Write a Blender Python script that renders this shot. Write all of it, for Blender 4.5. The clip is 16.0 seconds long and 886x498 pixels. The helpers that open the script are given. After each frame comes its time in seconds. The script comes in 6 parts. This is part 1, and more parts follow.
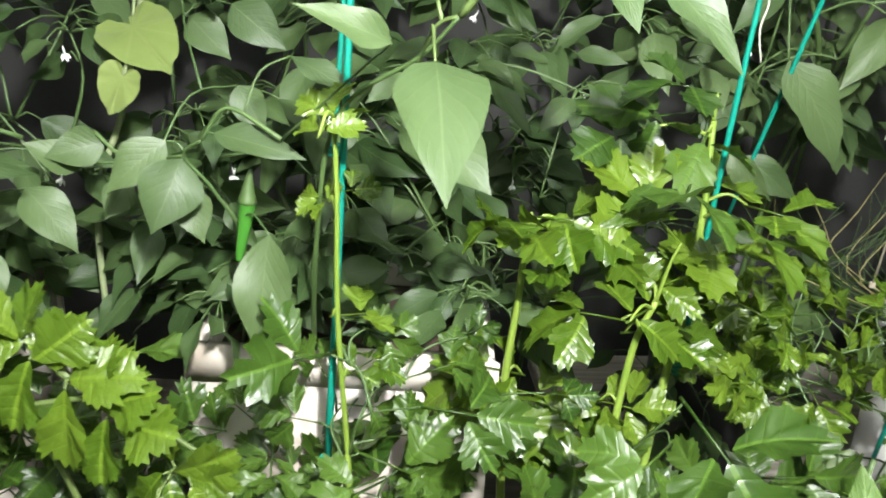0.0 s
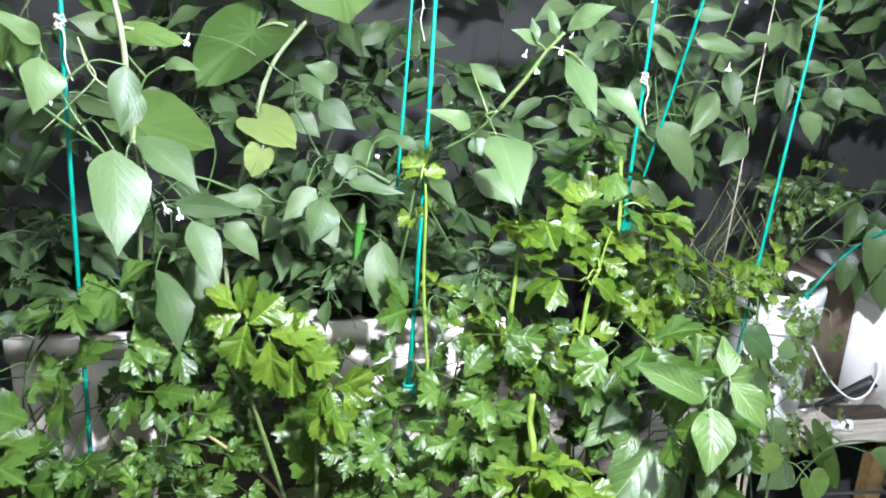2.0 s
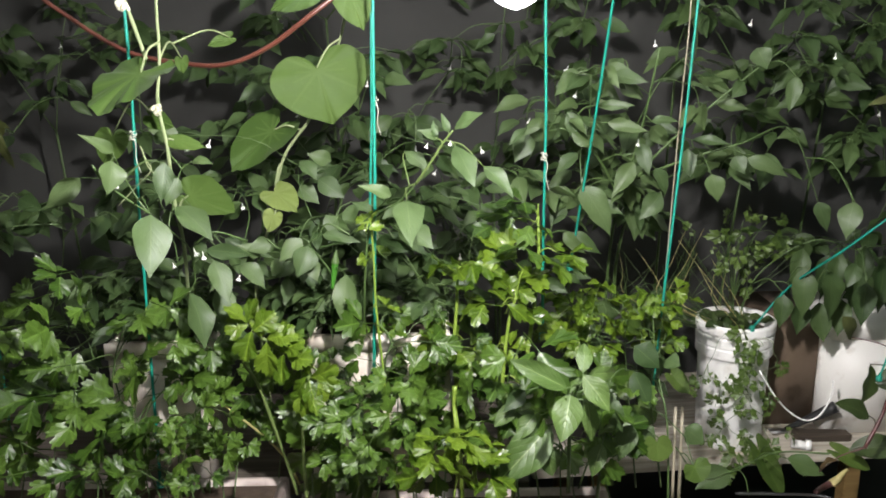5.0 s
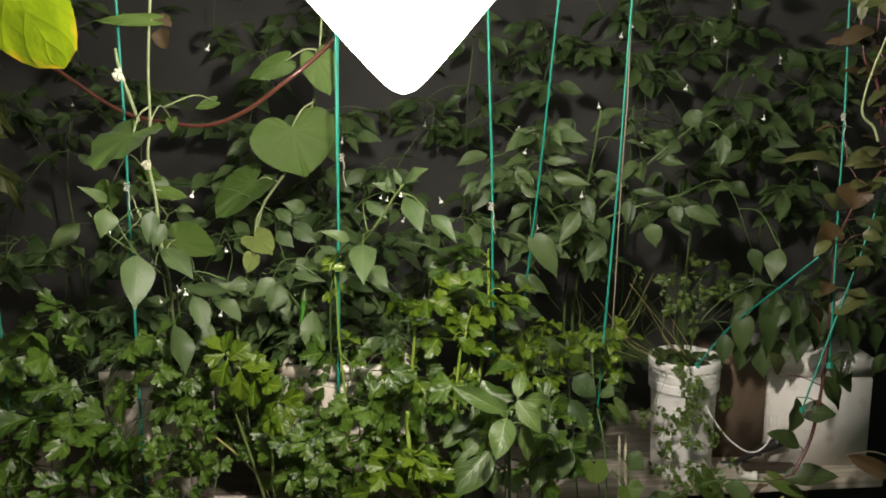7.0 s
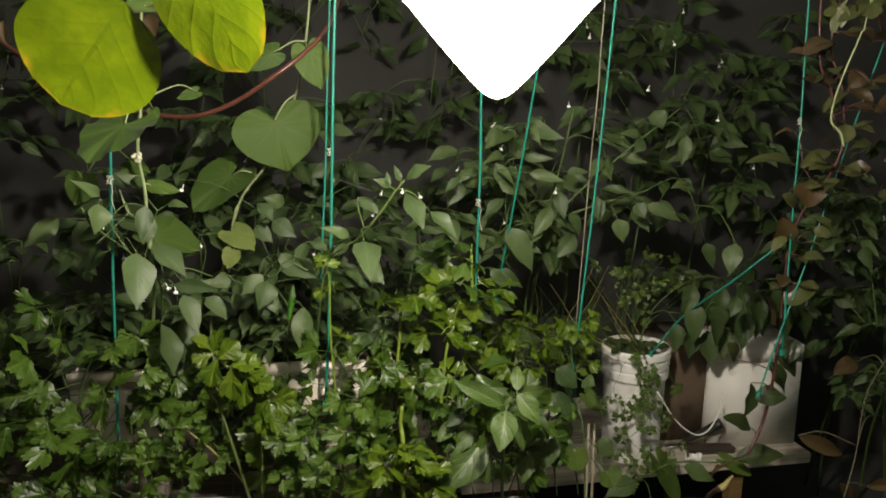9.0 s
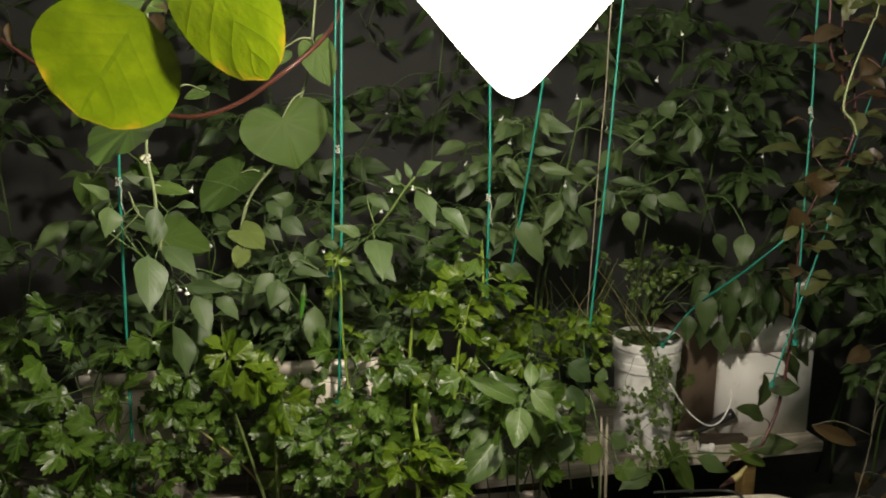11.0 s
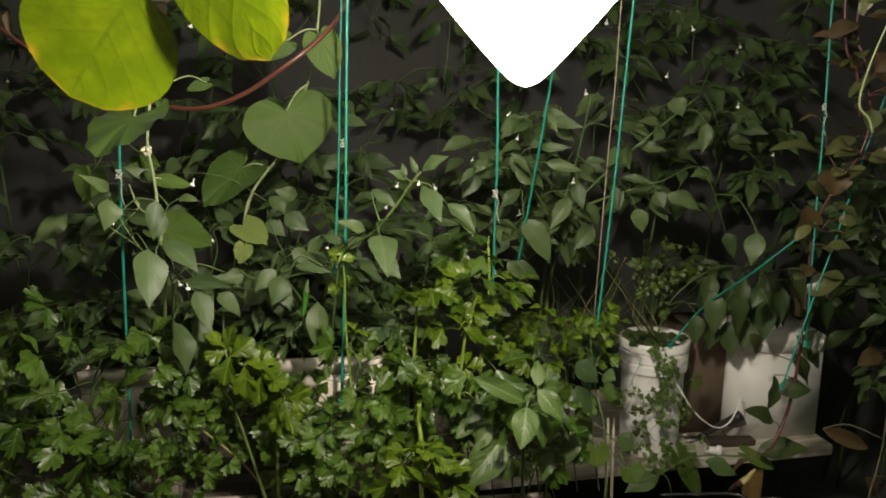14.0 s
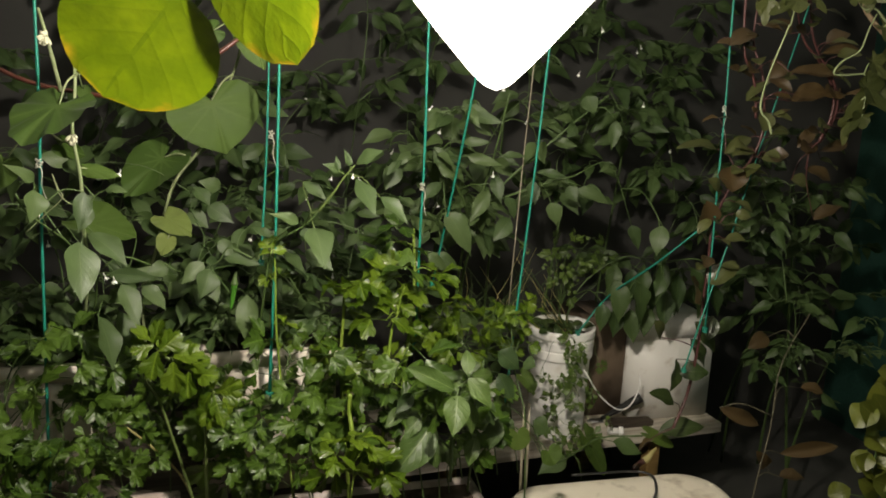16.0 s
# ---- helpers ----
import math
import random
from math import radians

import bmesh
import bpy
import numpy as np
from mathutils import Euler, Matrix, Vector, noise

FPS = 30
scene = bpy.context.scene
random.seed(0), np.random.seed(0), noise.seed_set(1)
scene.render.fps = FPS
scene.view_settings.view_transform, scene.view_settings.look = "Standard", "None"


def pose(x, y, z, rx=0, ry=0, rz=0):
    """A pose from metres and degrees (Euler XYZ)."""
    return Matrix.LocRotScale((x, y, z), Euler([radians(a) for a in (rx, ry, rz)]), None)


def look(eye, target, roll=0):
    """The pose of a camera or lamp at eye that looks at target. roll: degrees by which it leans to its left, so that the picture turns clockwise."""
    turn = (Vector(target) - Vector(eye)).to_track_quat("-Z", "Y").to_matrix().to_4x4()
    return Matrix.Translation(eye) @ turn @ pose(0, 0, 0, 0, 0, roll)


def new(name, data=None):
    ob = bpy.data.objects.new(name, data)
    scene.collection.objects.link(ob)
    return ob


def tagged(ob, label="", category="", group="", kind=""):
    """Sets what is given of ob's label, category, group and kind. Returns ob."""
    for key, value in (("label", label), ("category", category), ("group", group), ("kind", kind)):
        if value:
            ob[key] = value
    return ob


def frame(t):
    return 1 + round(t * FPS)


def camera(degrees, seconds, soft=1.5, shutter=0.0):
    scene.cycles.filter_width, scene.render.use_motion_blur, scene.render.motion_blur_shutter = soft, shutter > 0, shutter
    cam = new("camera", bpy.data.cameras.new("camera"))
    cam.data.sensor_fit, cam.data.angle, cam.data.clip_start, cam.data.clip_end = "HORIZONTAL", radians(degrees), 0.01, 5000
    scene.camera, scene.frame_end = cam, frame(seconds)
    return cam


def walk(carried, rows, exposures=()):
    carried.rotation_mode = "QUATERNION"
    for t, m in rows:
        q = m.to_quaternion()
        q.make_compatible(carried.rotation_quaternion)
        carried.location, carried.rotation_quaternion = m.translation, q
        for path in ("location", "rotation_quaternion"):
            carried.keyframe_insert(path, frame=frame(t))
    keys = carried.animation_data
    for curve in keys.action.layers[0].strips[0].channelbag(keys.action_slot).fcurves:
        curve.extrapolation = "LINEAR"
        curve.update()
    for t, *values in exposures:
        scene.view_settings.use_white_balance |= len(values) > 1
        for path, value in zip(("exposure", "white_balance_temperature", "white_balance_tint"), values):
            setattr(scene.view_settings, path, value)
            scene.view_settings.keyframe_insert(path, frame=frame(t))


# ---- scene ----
cam = camera(55.5, 16.0, 1.8, 0.3)
PATH = [
    (0, (0.006, 0.002, 1.445), (0.05, 1.85, 0.682), 3.4),
    (0.5, (-0.094, -0.143, 1.472), (0.1, 1.716, 0.759), 4.7),
    (1, (-0.209, -0.295, 1.498), (0.129, 1.555, 0.819), 3.1),
    (1.5, (-0.267, -0.402, 1.526), (0.133, 1.442, 0.863), 3.0),
    (2, (-0.254, -0.503, 1.548), (0.082, 1.367, 0.923), 2.1),
    (2.5, (-0.147, -0.604, 1.566), (0.01, 1.302, 0.98), 0.8),
    (3, (-0.025, -0.705, 1.574), (-0.032, 1.216, 1.017), -0.4),
    (3.5, (0.064, -0.798, 1.585), (-0.008, 1.128, 1.051), -1.6),
    (4, (0.065, -0.879, 1.608), (0.043, 1.051, 1.084), -1.8),
    (6.5, (0.161, -1.246, 1.699), (0.166, 0.713, 1.293), -0.4),
    (7, (0.212, -1.271, 1.693), (0.185, 0.692, 1.311), -0.8),
    (7.5, (0.206, -1.273, 1.686), (0.226, 0.689, 1.298), -0.6),
    (8, (0.119, -1.28, 1.701), (0.225, 0.678, 1.306), 0.1),
    (10.5, (-0.166, -1.241, 1.722), (0.203, 0.677, 1.292), 0.9),
    (11, (-0.082, -1.25, 1.727), (0.173, 0.686, 1.294), -0.1),
    (11.5, (0.014, -1.263, 1.718), (0.126, 0.691, 1.305), -1.1),
    (12, (0.118, -1.259, 1.709), (0.097, 0.699, 1.304), -1.9),
    (12.5, (0.184, -1.255, 1.707), (0.069, 0.701, 1.306), -2.9),
    (13, (0.161, -1.242, 1.708), (0.059, 0.714, 1.301), -2.8),
    (13.5, (0.078, -1.231, 1.707), (0.105, 0.724, 1.287), -1.6),
    (14, (-0.083, -1.214, 1.712), (0.164, 0.722, 1.278), 0.3),
    (14.5, (-0.164, -1.206, 1.72), (0.204, 0.708, 1.274), 1.2),
    (15, (-0.228, -1.203, 1.726), (0.283, 0.674, 1.265), 2.4),
    (15.5, (-0.255, -1.206, 1.724), (0.318, 0.656, 1.27), 3.1),
    (16, (-0.205, -1.225, 1.727), (0.32, 0.65, 1.272), 2.2),
]
EXPOSURE = [(0.0, 1.92, 6200, 11), (1.0, 2.2, 5800, 13), (1.5, 2.3, 5600, 15), (2.5, 2.4, 5400, 20), (3.0, 2.52, 5300, 24), (3.5, 2.3, 5500, 22), (4.0, 2.02, 5800, 19), (6.5, 0.9, 7000, 15), (7.5, 0.66, 7300, 13), (11.0, 0.46, 7500, 12), (13.5, 0.42, 7500, 12), (16.0, 0.52, 7500, 12)]
walk(cam, [(t, look(eye, target, roll)) for t, eye, target, roll in PATH], EXPOSURE)

# ---- night outside, one bright lamp ----
LAMP = Vector((0.15, -0.18, 1.81))
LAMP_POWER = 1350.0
GLARE_GLOW = 2.2
world = bpy.data.worlds.new("night")
world.use_nodes = True
world.node_tree.nodes["Background"].inputs[0].default_value = (0.35, 0.42, 0.55, 1)
world.node_tree.nodes["Background"].inputs[1].default_value = 0.01
scene.world = world


# ---- materials ----
def nodes_of(name):
    m = bpy.data.materials.new(name)
    m.use_nodes = True
    nt = m.node_tree
    return m, nt, nt.nodes["Principled BSDF"], nt.nodes["Material Output"]


def rgba(c):
    return (*c, 1.0)


def ramp(nt, fac, stops):
    r = nt.nodes.new("ShaderNodeValToRGB")
    nt.links.new(fac, r.inputs[0])
    el = r.color_ramp.elements
    el[0].position, el[0].color = stops[0][0], rgba(stops[0][1])
    el[1].position, el[1].color = stops[1][0], rgba(stops[1][1])
    for p, c in stops[2:]:
        e = el.new(p)
        e.color = rgba(c)
    return r.outputs[0]


def math_node(nt, op, a, b=0.0):
    n = nt.nodes.new("ShaderNodeMath")
    n.operation = op
    for i, v in enumerate((a, b)):
        if isinstance(v, (int, float)):
            n.inputs[i].default_value = v
        else:
            nt.links.new(v, n.inputs[i])
    return n.outputs[0]


def mix_rgb(nt, fac, a, b, blend="MIX"):
    n = nt.nodes.new("ShaderNodeMix")
    n.data_type, n.blend_type = "RGBA", blend
    for sock, v in ((n.inputs[0], fac), (n.inputs[6], a), (n.inputs[7], b)):
        if isinstance(v, (int, float)):
            sock.default_value = v
        elif isinstance(v, tuple):
            sock.default_value = rgba(v)
        else:
            nt.links.new(v, sock)
    return n.outputs[2]


def noise_tex(nt, scale, detail=4.0, coord="Object"):
    tc = nt.nodes.new("ShaderNodeTexCoord")
    n = nt.nodes.new("ShaderNodeTexNoise")
    n.inputs["Scale"].default_value, n.inputs["Detail"].default_value = scale, detail
    nt.links.new(tc.outputs[coord], n.inputs["Vector"])
    return n.outputs[0]


def bump(nt, height, strength, distance, bsdf):
    b = nt.nodes.new("ShaderNodeBump")
    b.inputs["Strength"].default_value, b.inputs["Distance"].default_value = strength, distance
    nt.links.new(height, b.inputs["Height"])
    nt.links.new(b.outputs[0], bsdf.inputs["Normal"])
    return b.outputs[0]


def leaf_material(name, dark, light, vein, rough=0.42, through_part=0.3, veins=7.0, edge=None, relief=0.12, mottled=0.0, rib=0.45, gloss=0.65, fuzz=0.0):
    """A leaf: two greens over noise and from leaf to leaf, paler veins with relief, light passing through the blade."""
    m, nt, p, out = nodes_of(name)
    uv = nt.nodes.new("ShaderNodeUVMap")
    sep = nt.nodes.new("ShaderNodeSeparateXYZ")
    nt.links.new(uv.outputs[0], sep.inputs[0])
    across = math_node(nt, "ABSOLUTE", math_node(nt, "SUBTRACT", sep.outputs[0], 0.5))
    slant = math_node(nt, "SUBTRACT", math_node(nt, "MULTIPLY", sep.outputs[1], veins), math_node(nt, "MULTIPLY", across, veins * 0.75))
    saw = math_node(nt, "ABSOLUTE", math_node(nt, "SUBTRACT", math_node(nt, "FRACT", slant), 0.5))
    side = math_node(nt, "GREATER_THAN", saw, 0.46)
    mid = math_node(nt, "LESS_THAN", across, 0.016)
    lines = math_node(nt, "MAXIMUM", math_node(nt, "MULTIPLY", side, 0.25 * rib), math_node(nt, "MULTIPLY", mid, rib))
    info = nt.nodes.new("ShaderNodeObjectInfo")
    n1 = noise_tex(nt, 2.2, 5.0, "Object")
    fac = math_node(nt, "ADD", math_node(nt, "MULTIPLY", n1, 0.6), math_node(nt, "MULTIPLY", info.outputs["Random"], 0.62))
    base = ramp(nt, fac, [(0.25, dark), (0.85, light)])
    spots = ramp(nt, noise_tex(nt, 18.0, 3.0, "Object"), [(0.62, (0.0, 0.0, 0.0)), (0.74, (1.0, 1.0, 1.0))])
    base = mix_rgb(nt, math_node(nt, "MULTIPLY", spots, 0.25), base, light)
    if edge:
        low = math_node(nt, "ADD", math_node(nt, "MULTIPLY", sep.outputs[1], 0.6), math_node(nt, "MULTIPLY", across, 0.5))
        rim = math_node(nt, "MULTIPLY", ramp(nt, math_node(nt, "ADD", low, math_node(nt, "MULTIPLY", noise_tex(nt, 5.0, 5.0, "Object"), 0.3)), [(0.83, (0.0, 0.0, 0.0)), (0.93, (1.0, 1.0, 1.0))]), 0.9)
        base = mix_rgb(nt, rim, base, edge)
    if mottled:
        patch = ramp(nt, noise_tex(nt, 3.2, 4.0, "Object"), [(0.42, (1.0, 1.0, 1.0)), (0.62, (0.0, 0.0, 0.0))])
        base = mix_rgb(nt, math_node(nt, "MULTIPLY", patch, mottled), base, dark)
    col = mix_rgb(nt, lines, base, vein)
    nt.links.new(col, p.inputs["Base Color"])
    p.inputs["Roughness"].default_value = rough
    nt.links.new(math_node(nt, "ADD", math_node(nt, "MULTIPLY", n1, 0.25), rough - 0.12), p.inputs["Roughness"])
    p.inputs["Specular IOR Level"].default_value = gloss
    p.inputs["Sheen Weight"].default_value, p.inputs["Sheen Roughness"].default_value = fuzz, 0.4
    h = math_node(nt, "ADD", math_node(nt, "MULTIPLY", math_node(nt, "POWER", saw, 4.0), -5.0), math_node(nt, "MULTIPLY", noise_tex(nt, 9.0, 3.0, "Object"), 0.9))
    nrm = bump(nt, h, relief, 0.004, p)
    tr = nt.nodes.new("ShaderNodeBsdfTranslucent")
    warm = mix_rgb(nt, 0.3, col, (light[0] * 1.35, light[1] * 1.5, light[2] * 0.5))
    nt.links.new(warm, tr.inputs["Color"])
    nt.links.new(nrm, tr.inputs["Normal"])
    mx = nt.nodes.new("ShaderNodeMixShader")
    mx.inputs[0].default_value = through_part
    nt.links.new(p.outputs[0], mx.inputs[1])
    nt.links.new(tr.outputs[0], mx.inputs[2])
    nt.links.new(mx.outputs[0], out.inputs["Surface"])
    return m


def plain_material(name, a, b, rough=0.5, scale=20.0, relief=0.2, depth=0.002, metal=0.0, detail=5.0):
    m, nt, p, out = nodes_of(name)
    n1 = noise_tex(nt, scale, detail)
    n2 = noise_tex(nt, scale * 0.17, 3.0)
    info = nt.nodes.new("ShaderNodeObjectInfo")
    f = math_node(nt, "ADD", math_node(nt, "MULTIPLY", n1, 0.5), math_node(nt, "MULTIPLY", n2, 0.6))
    f = math_node(nt, "ADD", f, math_node(nt, "MULTIPLY", info.outputs["Random"], 0.08))
    nt.links.new(ramp(nt, f, [(0.32, a), (0.72, b)]), p.inputs["Base Color"])
    p.inputs["Roughness"].default_value, p.inputs["Metallic"].default_value = rough, metal
    bump(nt, n1, relief, depth, p)
    return m


def dirty_plastic(name, base, dirt, start=0.56):
    """White plastic with splashes of soil, scuffs and faint streaks."""
    m, nt, p, out = nodes_of(name)
    soil = ramp(nt, noise_tex(nt, 14.0, 8.0), [(start, (0.0, 0.0, 0.0)), (start + 0.16, (1.0, 1.0, 1.0))])
    wide = ramp(nt, noise_tex(nt, 3.5, 3.0), [(0.35, (0.15, 0.15, 0.15)), (0.7, (0.85, 0.85, 0.85))])
    col = mix_rgb(nt, math_node(nt, "MULTIPLY", soil, wide), base, dirt)
    nt.links.new(col, p.inputs["Base Color"])
    p.inputs["Roughness"].default_value = 0.45
    bump(nt, noise_tex(nt, 60.0, 3.0), 0.12, 0.001, p)
    return m


def wood_material(name, a, b):
    m, nt, p, out = nodes_of(name)
    tc = nt.nodes.new("ShaderNodeTexCoord")
    mp = nt.nodes.new("ShaderNodeMapping")
    mp.inputs["Scale"].default_value = (1.5, 22.0, 22.0)
    n = nt.nodes.new("ShaderNodeTexNoise")
    n.inputs["Scale"].default_value, n.inputs["Detail"].default_value = 3.0, 7.0
    nt.links.new(tc.outputs["Object"], mp.inputs[0])
    nt.links.new(mp.outputs[0], n.inputs["Vector"])
    nt.links.new(ramp(nt, n.outputs[0], [(0.3, a), (0.7, b)]), p.inputs["Base Color"])
    p.inputs["Roughness"].default_value = 0.75
    bump(nt, n.outputs[0], 0.4, 0.003, p)
    return m


def net_material(name, a, b):
    """Woven shade cloth."""
    m, nt, p, out = nodes_of(name)
    tc = nt.nodes.new("ShaderNodeTexCoord")
    w = nt.nodes.new("ShaderNodeTexWave")
    w.inputs["Scale"].default_value, w.inputs["Distortion"].default_value = 60.0, 1.5
    nt.links.new(tc.outputs["Object"], w.inputs["Vector"])
    f = math_node(nt, "ADD", math_node(nt, "MULTIPLY", w.outputs["Fac"], 0.4), math_node(nt, "MULTIPLY", noise_tex(nt, 2.0, 5.0), 0.7))
    nt.links.new(ramp(nt, f, [(0.25, a), (0.85, b)]), p.inputs["Base Color"])
    p.inputs["Roughness"].default_value = 0.7
    bump(nt, w.outputs["Fac"], 0.4, 0.002, p)
    return m


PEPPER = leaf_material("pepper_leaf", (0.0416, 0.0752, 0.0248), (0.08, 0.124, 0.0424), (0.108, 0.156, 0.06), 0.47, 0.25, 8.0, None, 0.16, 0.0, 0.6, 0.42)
# the pepper leaf again, its greens darkened to stand in for shade
PEPPER_DARK = leaf_material("shaded_pepper_leaf", (0.028, 0.056, 0.017), (0.062, 0.102, 0.033), (0.082, 0.126, 0.04), 0.46, 0.22, 8.0, None, 0.16, 0.0, 0.6, 0.32)
FRESH = leaf_material("capsicum_leaf", (0.0528, 0.104, 0.0224), (0.0944, 0.16, 0.0368), (0.208, 0.288, 0.104), 0.42, 0.26, 7.0, None, 0.45, 0.0, 1.0)
VELVET = leaf_material("velvet_leaf", (0.042, 0.084, 0.014), (0.072, 0.124, 0.024), (0.10, 0.155, 0.04), 0.6, 0.25, 5.0, None, 0.14, 0.0, 0.3, 0.22, 0.06)
LIME_VELVET = leaf_material("pale_velvet_leaf", (0.152, 0.208, 0.052), (0.216, 0.272, 0.08), (0.24, 0.296, 0.096), 0.6, 0.28, 5.0, None, 0.07, 0.0, 0.18, 0.3, 0.2)
YELLOWING = leaf_material("yellowing_leaf", (0.034, 0.062, 0.004), (0.115, 0.152, 0.008), (0.045, 0.075, 0.005), 0.5, 0.38, 5.0, (0.42, 0.2, 0.02), 0.5, 0.85, 1.0)
CELERY = leaf_material("celery_leaf", (0.0192, 0.0496, 0.0056), (0.0672, 0.126, 0.0168), (0.0816, 0.154, 0.0208), 0.36, 0.24, 6.0, None, 0.34, 0.0, 0.9, 0.46)
LIME = leaf_material("lime_celery_leaf", (0.0448, 0.0944, 0.0064), (0.116, 0.186, 0.016), (0.138, 0.221, 0.0192), 0.3, 0.30, 6.0, None, 0.4, 0.0, 1.0, 0.52)
HERB_GREEN = leaf_material("herb_leaf", (0.048, 0.088, 0.0144), (0.092, 0.148, 0.0272), (0.11, 0.178, 0.0328), 0.42, 0.25, 4.0)
FLESHY = leaf_material("fleshy_leaf", (0.056, 0.0664, 0.0208), (0.1, 0.11, 0.0368), (0.104, 0.112, 0.044), 0.34, 0.2, 5.0)
GOURD_GREEN = leaf_material("gourd_leaf", (0.036, 0.0464, 0.0112), (0.068, 0.0784, 0.0208), (0.08, 0.092, 0.028), 0.5, 0.22, 5.0, None, 0.12, 0.0, 0.4, 0.4)
SPINACH = leaf_material("spinach_leaf", (0.024, 0.0464, 0.0112), (0.0544, 0.08, 0.024), (0.08, 0.112, 0.04), 0.32, 0.2, 5.0, None, 0.16, 0.0, 0.9)
OLIVE = leaf_material("yellow_green_leaf", (0.096, 0.12, 0.016), (0.168, 0.188, 0.028), (0.2, 0.216, 0.048), 0.4, 0.25, 6.0, None, 0.25, 0.0, 0.7)
RUSSET = leaf_material("russet_leaf", (0.048, 0.031, 0.012), (0.085, 0.054, 0.02), (0.095, 0.062, 0.024), 0.42, 0.18, 5.0)
STEM = plain_material("green_stem", (0.035, 0.07, 0.018), (0.075, 0.125, 0.035), 0.5, 40)
BRANCH_GREEN = plain_material("branch_green", (0.0738, 0.115, 0.0287), (0.123, 0.172, 0.0492), 0.5, 40)
PALE_STEM = plain_material("pale_hairy_stem", (0.156, 0.213, 0.082), (0.262, 0.303, 0.156), 0.7, 60)
LIME_STEM = plain_material("celery_stalk", (0.115, 0.197, 0.0205), (0.205, 0.287, 0.0451), 0.38, 40)
RED_STEM = plain_material("red_stem", (0.045, 0.016, 0.016), (0.10, 0.036, 0.032), 0.4, 40)
WOODY = plain_material("woody_stem", (0.05, 0.045, 0.025), (0.1, 0.09, 0.055), 0.7, 60)
TAN_BARK = plain_material("tan_bark", (0.16, 0.11, 0.06), (0.28, 0.2, 0.12), 0.75, 60)
DRY = plain_material("dry_stalk", (0.35, 0.30, 0.10), (0.52, 0.46, 0.2), 0.6, 50)
PETAL = plain_material("white_petal", (0.72, 0.74, 0.66), (0.85, 0.86, 0.8), 0.5, 30)
WOOLLY = plain_material("woolly_bud", (0.42, 0.42, 0.28), (0.58, 0.57, 0.42), 0.85, 90)
POD_GREEN = plain_material("green_chilli", (0.03, 0.13, 0.015), (0.06, 0.2, 0.025), 0.2, 20)
CORD = plain_material("teal_cord", (0, 0.16, 0.111), (0.0082, 0.254, 0.176), 0.45, 200, 0.5)
TWINE = plain_material("pale_twine", (0.36, 0.36, 0.28), (0.52, 0.52, 0.42), 0.8, 120)
WHITE = dirty_plastic("white_plastic", (0.86, 0.85, 0.81), (0.6, 0.55, 0.46))
FOAM = dirty_plastic("white_foam", (0.82, 0.80, 0.74), (0.38, 0.31, 0.22))
CREAM = dirty_plastic("cream_plastic", (0.80, 0.74, 0.60), (0.34, 0.27, 0.18))
# white toned down to cream-brown for the leaf shade, plus real soil stains
SHADED_WHITE = dirty_plastic("shaded_soiled_plastic", (0.70, 0.64, 0.55), (0.36, 0.28, 0.2), 0.5)
# white foam given a brown-pink base for its shade, soil splashes over it
SHADED_FOAM = dirty_plastic("shaded_soiled_foam", (0.55, 0.47, 0.42), (0.13, 0.09, 0.07), 0.4)
CARDBOARD = plain_material("cardboard", (0.10, 0.07, 0.045), (0.17, 0.12, 0.08), 0.9, 8, 0.3)
SOIL = plain_material("soil", (0.025, 0.017, 0.011), (0.07, 0.048, 0.03), 0.95, 30, 0.9, 0.01)
PLANK = wood_material("plank_wood", (0.32, 0.28, 0.22), (0.60, 0.55, 0.46))
# plank wood darkened, putting the shade behind the celery into its colour
SHADED_PLANK = wood_material("shaded_plank_wood", (0.05, 0.042, 0.032), (0.13, 0.11, 0.085))
OCHRE = wood_material("ochre_timber", (0.18, 0.107, 0.0328), (0.295, 0.189, 0.0656))
HOSE_RED = plain_material("red_hose", (0.06, 0.018, 0.012), (0.105, 0.034, 0.022), 0.35, 15)
DARK_PLASTIC = plain_material("dark_plastic", (0.012, 0.012, 0.012), (0.03, 0.03, 0.03), 0.35, 20)
BAMBOO = plain_material("bamboo", (0.28, 0.25, 0.17), (0.42, 0.38, 0.28), 0.6, 30)
METAL = plain_material("lamp_metal", (0.4, 0.4, 0.4), (0.55, 0.55, 0.55), 0.35, 30, 0.1, 0.001, 0.9)
BOUNCE_CEILING = plain_material("milky_bounce_ceiling", (0.68, 0.69, 0.68), (0.80, 0.81, 0.79), 0.6, 3, 0.3, 0.01)
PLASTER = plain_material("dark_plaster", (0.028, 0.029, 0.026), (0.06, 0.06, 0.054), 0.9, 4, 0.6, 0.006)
NET_GREEN = net_material("green_shade_cloth", (0.008, 0.045, 0.032), (0.024, 0.10, 0.07))
NET_DARK = net_material("dark_shade_cloth", (0.008, 0.010, 0.008), (0.028, 0.030, 0.024))
CONCRETE = plain_material("dark_concrete", (0.026, 0.028, 0.026), (0.07, 0.07, 0.062), 0.8, 6, 0.6, 0.004)


